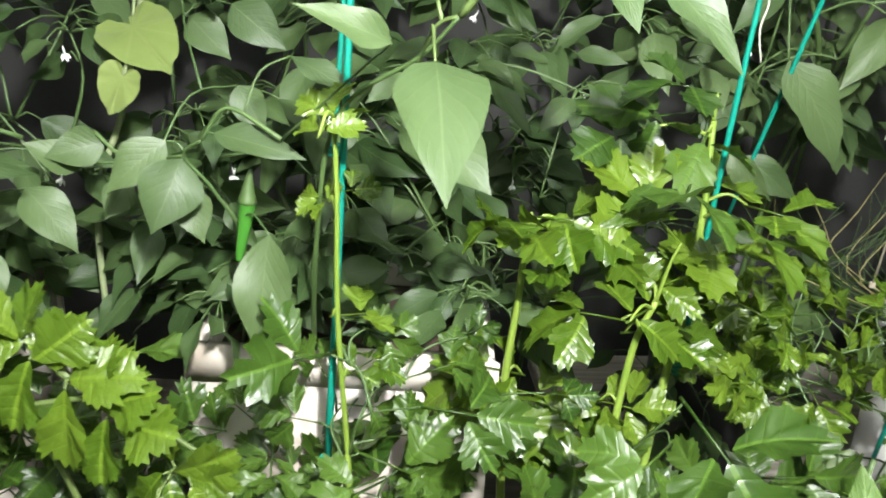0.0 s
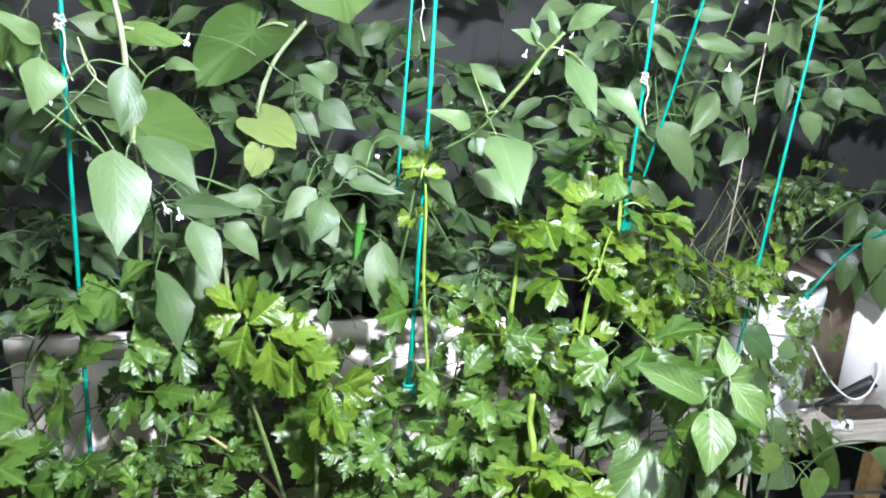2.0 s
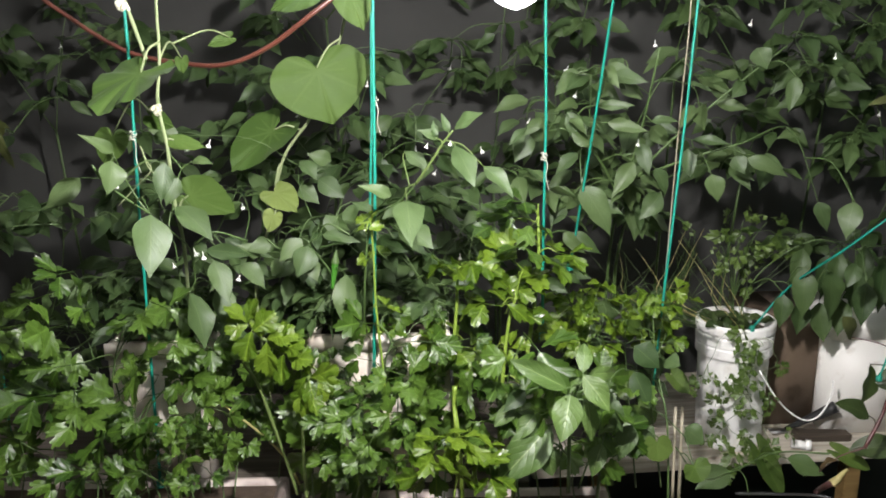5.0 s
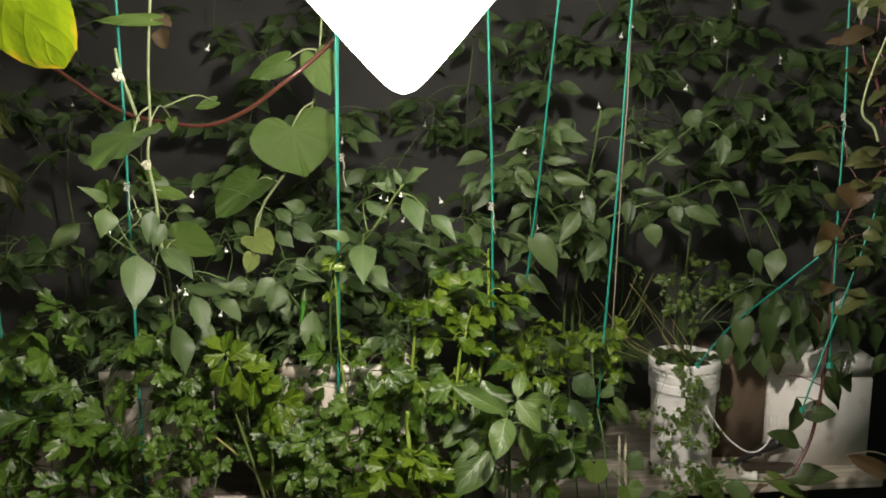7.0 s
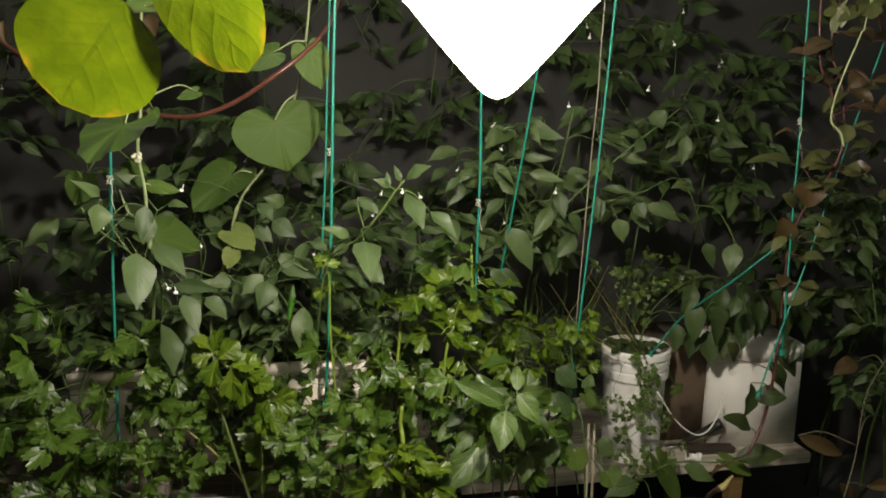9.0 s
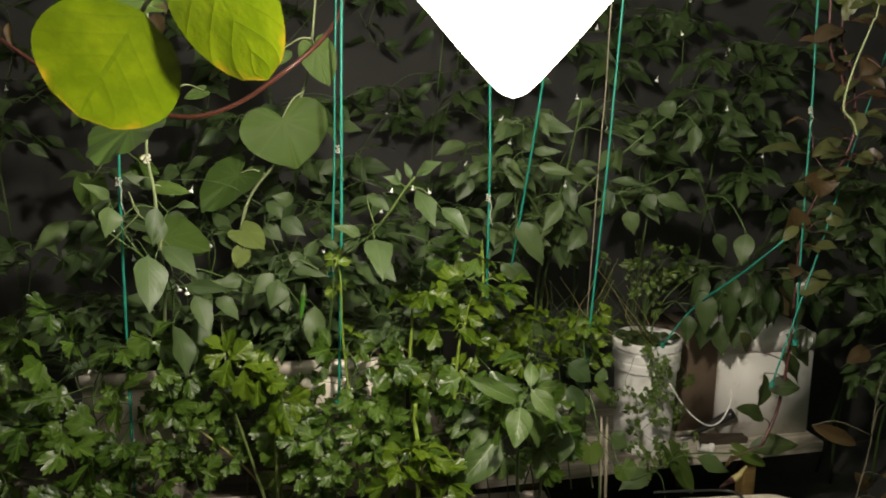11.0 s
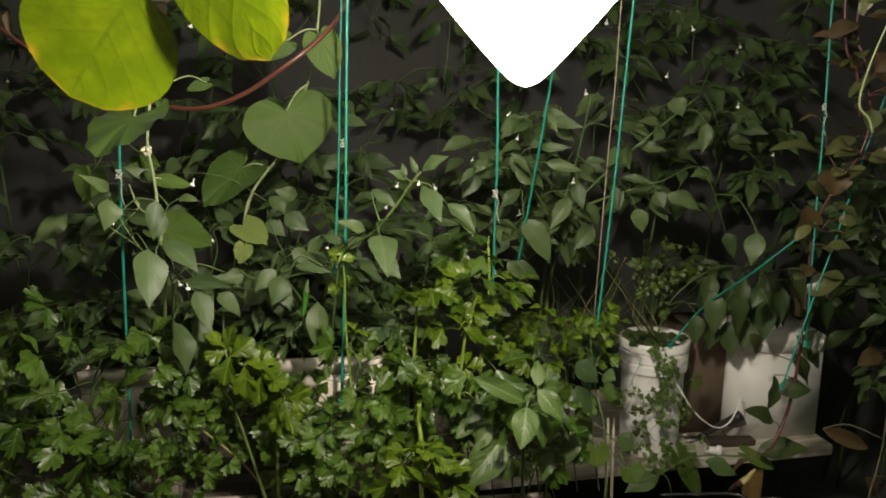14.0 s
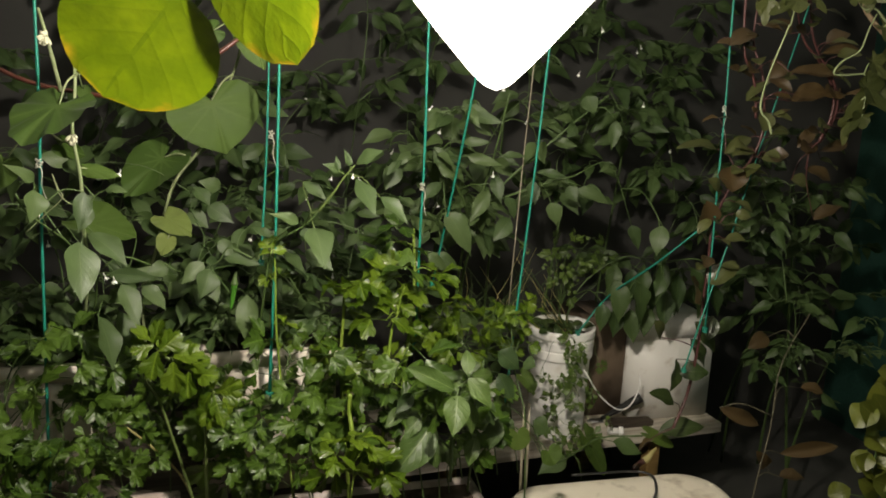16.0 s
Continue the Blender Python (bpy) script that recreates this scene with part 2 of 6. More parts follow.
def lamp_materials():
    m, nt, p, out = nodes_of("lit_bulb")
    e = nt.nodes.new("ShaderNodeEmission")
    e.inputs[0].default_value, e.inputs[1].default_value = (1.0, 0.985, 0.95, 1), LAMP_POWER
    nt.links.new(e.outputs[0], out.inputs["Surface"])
    # see-through glow for the added shell that draws the glare round the bulb
    g, nt, p, out = nodes_of("lit_glare_shell")
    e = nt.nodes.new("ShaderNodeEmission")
    e.inputs[0].default_value, e.inputs[1].default_value = (1.0, 0.99, 0.97, 1), GLARE_GLOW
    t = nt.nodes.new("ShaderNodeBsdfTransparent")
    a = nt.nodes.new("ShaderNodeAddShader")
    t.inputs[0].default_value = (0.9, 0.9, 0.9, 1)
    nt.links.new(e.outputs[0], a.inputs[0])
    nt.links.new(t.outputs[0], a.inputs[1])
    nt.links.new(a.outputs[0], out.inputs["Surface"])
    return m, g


BULB, GLARE_SHELL = lamp_materials()


# ---- building blocks ----
def mesh_of(name, bm, material, smooth=True):
    me = bpy.data.meshes.new(name)
    bm.normal_update()
    bm.to_mesh(me)
    bm.free()
    me.materials.append(material)
    if smooth:
        me.polygons.foreach_set("use_smooth", [True] * len(me.polygons))
    return me


def child(ob, parent, label=""):
    ob.parent = parent
    ob.matrix_parent_inverse = parent.matrix_basis.inverted()
    return tagged(ob, label)


def part(name, bm, material, parent, label="", smooth=True):
    return child(new(name, mesh_of(name, bm, material, smooth)), parent, label)


def thing(name, at, label, category, group="", kind=""):
    ob = new(name)
    ob.empty_display_size = 0.05
    ob.location = at
    return tagged(ob, label, category, group, kind)


def bezier(points, steps=6):
    """A smooth line through the points (Catmull-Rom)."""
    p = [Vector(q) for q in points]
    p = [p[0] * 2 - p[1]] + p + [p[-1] * 2 - p[-2]]
    line = []
    for i in range(1, len(p) - 2):
        for k in range(steps):
            t = k / steps
            a, b, c, d = p[i - 1], p[i], p[i + 1], p[i + 2]
            line.append(0.5 * ((2 * b) + (c - a) * t + (2 * a - 5 * b + 4 * c - d) * t * t + (3 * b - 3 * c + d - a) * t ** 3))
    line.append(p[-2])
    return line


def tube(bm, line, r0, r1=None, sides=6, knobs=0.0):
    """A tapering tube along the line, with closed ends."""
    r1 = r0 if r1 is None else r1
    rings = []
    side = None
    for i, q in enumerate(line):
        d = (line[min(i + 1, len(line) - 1)] - line[max(i - 1, 0)]).normalized()
        ref = side if side is not None else (Vector((1, 0, 0)) if abs(d.x) < 0.8 else Vector((0, 1, 0)))
        side = (ref - d * ref.dot(d)).normalized()
        up = d.cross(side)
        r = r0 + (r1 - r0) * i / max(1, len(line) - 1)
        r *= 1 + knobs * (0.5 - random.random())
        rings.append([bm.verts.new(q + r * (math.cos(6.2832 * k / sides) * side + math.sin(6.2832 * k / sides) * up)) for k in range(sides)])
    for a, b in zip(rings, rings[1:]):
        for k in range(sides):
            bm.faces.new((a[k], a[(k + 1) % sides], b[(k + 1) % sides], b[k]))
    bm.faces.new(rings[0][::-1])
    bm.faces.new(rings[-1])


def lathe(bm, profile, centre, sides=32):
    """A turned body from (radius, height) pairs."""
    c = Vector(centre)
    rings = [[bm.verts.new(c + Vector((r * math.cos(6.2832 * k / sides), r * math.sin(6.2832 * k / sides), z))) for k in range(sides)] for r, z in profile]
    for a, b in zip(rings, rings[1:]):
        for k in range(sides):
            bm.faces.new((a[k], a[(k + 1) % sides], b[(k + 1) % sides], b[k]))
    return rings


def box(bm, lo, hi, bevel=0.0, jitter=0.0):
    made = bmesh.ops.create_cube(bm, size=1.0)["verts"]
    for v in made:
        v.co = Vector([lo[i] + (v.co[i] + 0.5) * (hi[i] - lo[i]) + random.uniform(-jitter, jitter) for i in range(3)])
    if bevel:
        edges = list({e for v in made for e in v.link_edges})
        bmesh.ops.bevel(bm, geom=edges, offset=bevel, segments=2, affect="EDGES")


# ---- leaf blades, one unit long from the stalk (origin) to the tip (+y), one unit wide ----
def blade(width_at, fold=0.25, droop=0.2, wave=0.0, twist=0.0, rows=10, cols=6, seed=0):
    rnd = random.Random(seed)
    ph = rnd.uniform(0, 6)
    bm = bmesh.new()
    uv = bm.loops.layers.uv.new("UVMap")
    grid = []
    for j in range(rows + 1):
        v = j / rows
        w = width_at(v)
        line = []
        for i in range(cols + 1):
            u = 2 * i / cols - 1
            x = 0.5 * u * w
            z = fold * abs(x) ** 1.2 + droop * v * (1 - v) * 1.6 + wave * abs(u) ** 2 * w * math.sin(v * 11 + ph + 2 * u) + twist * x * (v - 0.5)
            line.append((bm.verts.new((x + 0.03 * math.sin(v * 3 + ph) * v, v, z)), (i / cols, v)))
        grid.append(line)
    for j in range(rows):
        for i in range(cols):
            quad = (grid[j][i], grid[j][i + 1], grid[j + 1][i + 1], grid[j + 1][i])
            if (quad[0][0].co - quad[1][0].co).length < 1e-5 and j == 0:
                quad = quad[1:]
            if j == rows - 1 and (grid[j + 1][i][0].co - grid[j + 1][i + 1][0].co).length < 1e-5:
                quad = quad[:3]
            f = bm.faces.new([q[0] for q in quad])
            for loop, q in zip(f.loops, quad):
                loop[uv].uv = q[1]
    bmesh.ops.remove_doubles(bm, verts=bm.verts[:], dist=1e-5)
    return bm


def ovate(v):
    """Pepper leaf: broad below the middle, drawn out to a point."""
    if v <= 0 or v >= 1:
        return 0.0
    if v < 0.36:
        return math.sin(math.pi / 2 * v / 0.36) ** 0.72
    return math.cos(math.pi / 2 * (v - 0.36) / 0.64) ** 1.3


def lance(v):
    """Capsicum leaf: long, broadest near the middle, pointed at both ends."""
    return math.sin(math.pi * v ** 0.8) ** 0.9 if 0 < v < 1 else 0.0


def elliptic(v):
    return max(0.0, math.sin(math.pi * v ** 0.85)) ** 0.75 if 0 < v < 1 else 0.0


def cordate(seed=0, cup=0.12, ripple=0.03, lobes=0, tip=1.0, fold=0.12, notch=0.04, back=1.0):
    """Heart-shaped or angled leaf round its stalk, with a notch at the stalk."""
    rnd = random.Random(seed)
    ph = rnd.uniform(0, 6)
    bm = bmesh.new()
    uv = bm.loops.layers.uv.new("UVMap")
    keys = [(0, tip), (0.45, 0.93), (0.9, 0.82), (1.5, 0.66), (2.05, 0.62 * back ** 0.5), (2.4, 0.58 * back), (2.65, max(0.38 * back, notch * 1.25)), (2.9, max(0.16, notch * 1.1)), (3.1416, notch)]

    def radius(a):
        a = abs(a)
        for (a0, r0), (a1, r1) in zip(keys, keys[1:]):
            if a <= a1:
                k = (a - a0) / (a1 - a0)
                k = k * k * (3 - 2 * k)
                r = r0 + (r1 - r0) * k
                break
        if lobes:
            r *= 0.84 + 0.24 * math.cos(lobes * a) * (1 if a < 2.4 else 0.4)
        return r

    segs, rings = 40, 6
    centre = bm.verts.new((0, 0, 0))
    loops = []
    for j in range(1, rings + 1):
        k = j / rings
        ring = []
        for i in range(segs + 1):
            a = -math.pi + 6.28318 * i / segs
            r = radius(a) * k * (1 + ripple * k * (0.8 * math.sin(9 * a + ph) + 0.6 * math.sin(17 * a + 3 * ph)))
            z = cup * r * r * (1 + 0.8 * abs(math.sin(a))) + ripple * k * k * (math.sin(5 * a + ph) + 0.7 * math.sin(11 * a + 2 * ph)) - 0.10 * max(0, math.cos(a)) * k ** 2 + fold * abs(math.sin(a)) * k
            ring.append(bm.verts.new((r * math.sin(a) * 0.72, r * math.cos(a), z)))
        loops.append(ring)

    def put(vs):
        f = bm.faces.new(vs)
        for lp in f.loops:
            co = lp.vert.co
            a = math.atan2(co.x / 0.72, co.y)
            r = ((co.x / 0.72) ** 2 + co.y ** 2) ** 0.5
            lp[uv].uv = (0.5 + 0.8 * r * abs(math.sin(a - round(a / 0.7854) * 0.7854)), r * 0.97)
    for i in range(segs):
        put((centre, loops[0][i + 1], loops[0][i]))
    for a, b in zip(loops, loops[1:]):
        for i in range(segs):
            put((a[i], a[i + 1], b[i + 1], b[i]))
    return bm


def heart(seed=0, back=0.3, cup=0.1, fold=0.1, droop=0.15, curl=0.0, ripple=0.02, tip=0.12):
    """Heart-shaped leaf with two round lobes behind the stalk: one unit from stalk to tip, one unit wide."""
    rnd = random.Random(seed)
    ph = rnd.uniform(0, 6)
    side = bezier([(0.0, 0.0, 0), (0.09, -0.7 * back, 0), (0.24, -back, 0), (0.41, -0.6 * back, 0), (0.5, 0.12, 0), (0.45, 0.42, 0), (0.29, 0.72, 0), (tip * 0.6, 0.93, 0), (0.0, 1.0, 0)], 4)
    rim = [(q.x, q.y) for q in side] + [(-q.x, q.y) for q in side[-2:0:-1]]
    bm = bmesh.new()
    uv = bm.loops.layers.uv.new("UVMap")
    rings = 6
    hub = (0.0, 0.06)

    def put_vert(x, y, k, i):
        a = 6.2832 * i / len(rim)
        z = cup * (x * x * 4 + y * y) - fold * abs(x) - droop * max(0.0, y) ** 2 + curl * x * abs(x) * 4 + ripple * k * k * (math.sin(7 * a + ph) + 0.6 * math.sin(15 * a + 2 * ph))
        return bm.verts.new((x, y, z))

    loops = [[put_vert(hub[0] + (x - hub[0]) * j / rings, hub[1] + (y - hub[1]) * j / rings, j / rings, i) for i, (x, y) in enumerate(rim)] for j in range(1, rings + 1)]
    centre = put_vert(hub[0], hub[1], 0, 0)

    def face(vs):
        f = bm.faces.new(vs)
        for lp in f.loops:
            x, y = lp.vert.co.x, lp.vert.co.y - hub[1]
            r, a = (x * x + y * y) ** 0.5, math.atan2(x, y)
            lp[uv].uv = (0.5 + 0.8 * r * abs(math.sin(a - round(a / 0.62) * 0.62)), r)
    n = len(rim)
    for i in range(n):
        face((centre, loops[0][(i + 1) % n], loops[0][i]))
    for a, b in zip(loops, loops[1:]):
        for i in range(n):
            face((a[i], a[(i + 1) % n], b[(i + 1) % n], b[i]))
    return bm


def rounded(v):
    """Nearly round leaf, blunt at both ends."""
    return math.sin(math.pi * v ** 0.92) ** 0.5 if 0 < v < 1 else 0.0


def leaflet(bm, uv, m, seed, teeth=6, lobed=0.3, broad=0.8, bite=1.0):
    """One celery leaflet: a wedge opening into three lobes, each with pointed teeth; laid in by the matrix m."""
    rnd = random.Random(seed)
    bend, roll, ph = rnd.uniform(0.05, 0.45), rnd.uniform(-0.5, 0.5), rnd.uniform(0, 6)
    cut = [rnd.uniform(0.38, 0.5), rnd.uniform(0.38, 0.5)]
    lean = rnd.uniform(-0.12, 0.12)
    hub = 0.36
    keys = [(0.0, 1 - hub), (0.3, 0.56 + 0.04 * broad), (0.62, 0.40 + 0.18 * broad), (0.95, 0.27 + 0.22 * broad), (1.3, 0.16 + 0.18 * broad), (1.8, 0.2), (2.4, 0.22), (math.pi, hub)]

    def reach(a):
        a = abs(a)
        for (a0, r0), (a1, r1) in zip(keys, keys[1:]):
            if a <= a1:
                return r0 + (r1 - r0) * (a - a0) / (a1 - a0)
        return hub

    fore = teeth * 2 + 1
    angles = [-1.38 + 2.76 * k / (fore - 1) for k in range(fore)] + [1.75, 2.2, 2.75, math.pi, -2.75, -2.2, -1.75]
    n = len(angles)
    rim = []
    for k, a in enumerate(angles):
        r = reach(a)
        if k < fore:
            r *= 1 - lobed * math.exp(-((abs(a) - cut[0 if a < 0 else 1]) / 0.1) ** 2)
            r *= 1 + bite * (0.10 if k % 2 == 0 else -0.09) * rnd.uniform(0.6, 1.3)
        a += lean
        rim.append((r * math.sin(a), hub + r * math.cos(a)))

    def lift(x, y):
        far = math.hypot(x, y - hub)
        crimp = 0.045 * far * math.sin(9 * math.atan2(x, y - hub) + ph) if y > hub else 0.0
        z = 0.28 * abs(x) - bend * y * y + roll * x * y + crimp + 0.04 * math.sin(9 * y + ph + 5 * x) * min(1.0, 3 * abs(x))
        return (bm.verts.new(m @ Vector((x, y, z))), (0.5 + 0.6 * x, y))

    hub_v = lift(0, hub)
    rings = [[lift(k * x, hub + k * (y - hub)) for x, y in rim] for k in (0.36, 0.7, 1.0)]
    faces = []
    for k in range(n):
        j = (k + 1) % n
        faces.append((hub_v, rings[0][j], rings[0][k]))
        faces += [(a[k], a[j], b[j], b[k]) for a, b in zip(rings, rings[1:])]
    for face in faces:
        f = bm.faces.new([q[0] for q in face])
        for lp, q in zip(f.loops, face):
            lp[uv].uv = q[1]


def celery_blade(seed, count=3, fine=False, full=False):
    """A divided leaf: leaflets in pairs along a stalk and one at the end, about one unit across."""
    rnd = random.Random(seed)
    bm = bmesh.new()
    uv = bm.loops.layers.uv.new("UVMap")
    spots = [(0.0, 0.50, 0.0, 0.56)]
    spots += [(sx * 0.06, 0.44, sx * -58, 0.50) for sx in (-1, 1)]
    if count > 3:
        spots += [(sx * 0.05, 0.12, sx * -66, 0.44) for sx in (-1, 1)]
    for i, (x, y, turn, size) in enumerate(spots):
        m = pose(x, y, 0, rnd.uniform(-34, 24), rnd.uniform(-28, 28), turn + rnd.uniform(-14, 14)) @ Matrix.Scale(size * rnd.uniform(0.85, 1.1) * (1.15 if full else 1.05), 4)
        leaflet(bm, uv, m, seed * 7 + i, 6 if fine else 12 if full else 10, rnd.uniform(0.18, 0.30) if full else rnd.uniform(0.30, 0.46), rnd.uniform(0.9, 1.25), 0.75 if full else 0.95)
    tube(bm, [Vector((0, -0.05, -0.01)), Vector((0, 0.2, -0.004)), Vector((0, 0.52, 0))], 0.016, 0.01, 4)
    return bm


def shapes(name, material, makers):
    return [mesh_of(name, mk(), material) for mk in makers]


def pepper_set(material):
    return shapes("leaf", material, [lambda s=s: blade(ovate, 0.10 + 0.07 * (s % 3), 0.10 + 0.08 * (s % 4), 0.055, 0.25 * ((s % 5) - 2), 10, 6, s) for s in range(6)])


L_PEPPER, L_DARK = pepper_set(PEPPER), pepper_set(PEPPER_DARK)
L_FRESH = shapes("leaf", FRESH, [lambda s=s: blade(lance, 0.22 + 0.08 * (s % 3), 0.16 + 0.08 * (s % 4), 0.06, 0.3 * ((s % 5) - 2), 12, 8, s + 80) for s in range(6)])
L_VELVET = shapes("leaf", VELVET, [lambda s=s: heart(s, 0.22, (0.1, -0.05, 0.14, 0.02)[s], 0.1, 0.15, 0.0, 0.02) for s in range(4)])
L_WIDE = shapes("leaf", VELVET, [lambda: heart(11, 0.30, 0.06, 0.05, 0.22, 0.0, 0.016)])
L_DROOPED = shapes("leaf", VELVET, [lambda: heart(14, 0.36, 0.04, 0.0, 0.16, -0.1, 0.03, 0.3)])
L_TURNED = shapes("leaf", VELVET, [lambda: heart(17, 0.34, 0.05, -0.1, 0.1, -0.12, 0.02)])
L_CUPPED = shapes("leaf", VELVET, [lambda: heart(21, 0.26, 0.26, -0.02, 0.12, 0.14, 0.02, 0.2)])
L_PALE = shapes("leaf", LIME_VELVET, [lambda s=s: heart(s + 25, 0.24, 0.1, 0.06, 0.2, 0.05, 0.02) for s in range(2)])
L_YELLOW = shapes("leaf", YELLOWING, [lambda s=s: blade(rounded, 0.10, 0.12, 0.02, 0.1, 14, 8, s + 20) for s in range(2)])
L_HEART = shapes("leaf", HERB_GREEN, [lambda s=s: cordate(s + 5, 0.08, 0.015, 0, 1.05) for s in range(3)])
L_ANGLED = shapes("leaf", GOURD_GREEN, [lambda s=s: cordate(s + 9, 0.06, 0.03, 5, 1.05) for s in range(3)])
L_YELLOWISH = shapes("leaf", OLIVE, [lambda s=s: blade(elliptic, 0.15, 0.2, 0.05, 0.3 * (s - 1), 10, 6, s + 70) for s in range(4)])
L_FLESHY = shapes("leaf", FLESHY, [lambda s=s: blade(elliptic, 0.22, 0.25, 0.03, 0.2 * (s - 1), 9, 6, s + 30) for s in range(4)])
L_SPINACH = shapes("leaf", SPINACH, [lambda s=s: blade(elliptic, 0.2, 0.22, 0.05, 0.25 * (s - 1), 10, 6, s + 35) for s in range(4)])
L_RUSSET = shapes("leaf", RUSSET, [lambda s=s: blade(elliptic, 0.3, 0.2, 0.05, 0.3 * (s - 1), 9, 6, s + 40) for s in range(3)])
L_CELERY = shapes("leaf", CELERY, [lambda s=s: celery_blade(s, 3 if s % 2 else 5) for s in range(8)])
L_LIME = shapes("leaf", LIME, [lambda s=s: celery_blade(s + 50, 3 if s % 2 else 5, False, True) for s in range(6)])


def single(seed):
    bm = bmesh.new()
    leaflet(bm, bm.loops.layers.uv.new("UVMap"), Matrix(), seed, 14, 0.2, 1.25, 0.72)
    return bm


L_BROAD = shapes("leaf", CELERY, [lambda s=s: celery_blade(s + 120, 3, False, True) for s in range(6)])
L_LEAFLET = shapes("leaf", LIME, [lambda s=s: single(s + 70) for s in range(6)])
L_HERB = shapes("leaf", HERB_GREEN, [lambda s=s: celery_blade(s + 90, 5, True) for s in range(5)])

TO_LIGHT = Vector((0.0, -0.85, 0.5))
rng = random.Random(11)


def leaf_at(parent, meshes, base, tip, width, facing=TO_LIGHT, label="", spread=0.35):
    """Hangs one leaf from base to tip, its face turned the given way."""
    base, tip = Vector(base), Vector(tip)
    y = tip - base
    length = y.length
    y.normalize()
    n = (LAMP - base).normalized() if facing == "lamp" else Vector(facing)
    n = n + Vector([rng.uniform(-spread, spread) for _ in range(3)])
    z = n - y * n.dot(y)
    z.normalize()
    x = y.cross(z)
    m = Matrix((x * width, y * length, z * (length * 0.5 + width * 0.5))).transposed().to_4x4()
    m.translation = base
    ob = new("leaf", rng.choice(meshes))
    child(ob, parent, label)
    ob.matrix_basis = m
    return ob


def nearest(line, q):
    return min(line, key=lambda p: (p - q).length + (0.5 * (p.z - q.z) if p.z > q.z else 0))


def petiole(bm, line, base, tip, r=0.0016):
    """A leaf stalk from the nearest stem or stalk; later ones may spring from it."""
    q = Vector(base)
    s = nearest(line, q)
    if (s - q).length < 0.004:
        return
    d = (q - Vector(tip)).normalized()
    mid = (s + q) / 2 + Vector((0, 0, 0.12 * (s - q).length)) + d * 0.1 * (s - q).length
    run = bezier([s, mid, q], 4)
    tube(bm, run, r * 1.3, r * 0.8, 5)
    line += run[2:6]


def leafy(name, at, label, category, stems, leaves, meshes, stem_mat, r=0.004, facing=TO_LIGHT, group="", petiole_r=0.0016, spread=0.35, taper=0.6):
    """A plant: stems along the given lines, a stalk to every leaf, and the leaves."""
    ob = thing(name, at, label, category, group)
    bm = bmesh.new()
    lines = []
    for s in stems:
        ln = bezier(s, 6)
        tube(bm, ln, r * taper, r, 7, 0.15)
        lines += ln
    for lf in sorted(leaves, key=lambda f: (nearest(lines, Vector(f[:3])) - Vector(f[:3])).length):
        petiole(bm, lines, lf[:3], lf[3:6], petiole_r)
    part("stem", bm, stem_mat, ob)
    for lf in leaves:
        leaf_at(ob, meshes, lf[:3], lf[3:6], lf[6], facing, "", spread)
    return ob


def flower_mesh():
    bm = bmesh.new()
    for k in range(6):
        a = 6.2832 * k / 6
        d, s = Vector((math.cos(a), math.sin(a), 0)), Vector((-math.sin(a), math.cos(a), 0))
        v = [bm.verts.new(q) for q in (Vector((0, 0, 0)), d * 0.005 - s * 0.0032 + Vector((0, 0, -0.004)), d * 0.0075 + Vector((0, 0, -0.0105)), d * 0.005 + s * 0.0032 + Vector((0, 0, -0.004)))]
        bm.faces.new(v)
    tube(bm, [Vector((0, 0, 0.012)), Vector((0.001, 0, 0.005)), Vector((0, 0, -0.001))], 0.0008, 0.002, 5)
    bmesh.ops.create_icosphere(bm, subdivisions=1, radius=0.002, matrix=Matrix.Translation((0, 0, -0.008)))
    return mesh_of("flower", bm, PETAL)


FLOWER = flower_mesh()


def flower_at(parent, at, size=1.0):
    ob = new("flower", FLOWER)
    child(ob, parent, "small white drooping flower")
    ob.matrix_basis = pose(*at, rng.uniform(-25, 25), rng.uniform(-25, 25), rng.uniform(0, 360)) @ Matrix.Scale(size, 4)


# ---- the enclosure ----
def slab(name, lo, hi, material, label, category):
    bm = bmesh.new()
    box(bm, lo, hi)
    return tagged(new(name, mesh_of(name, bm, material, False)), label, category, "", "structure")


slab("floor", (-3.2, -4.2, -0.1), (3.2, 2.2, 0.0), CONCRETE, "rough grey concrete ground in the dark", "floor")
# unseen ceiling, kept pale to throw lamp light back as soft fill
slab("ceiling", (-3.2, -4.2, 2.5), (3.2, 2.2, 2.55), BOUNCE_CEILING, "unseen milky ceiling added to bounce lamp light down", "ceiling")
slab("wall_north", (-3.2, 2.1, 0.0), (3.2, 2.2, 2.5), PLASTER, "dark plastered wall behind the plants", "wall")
slab("wall_south", (-3.2, -4.2, 0.0), (3.2, -4.1, 2.5), NET_DARK, "dark shade cloth wall", "wall")
slab("wall_east", (2.75, -4.1, 0.0), (2.85, 2.1, 2.5), NET_GREEN, "dark green shade cloth side wall", "wall")
slab("wall_west", (-3.2, -4.1, 0.0), (-3.1, 2.1, 2.5), NET_DARK, "dark shade cloth side wall", "wall")


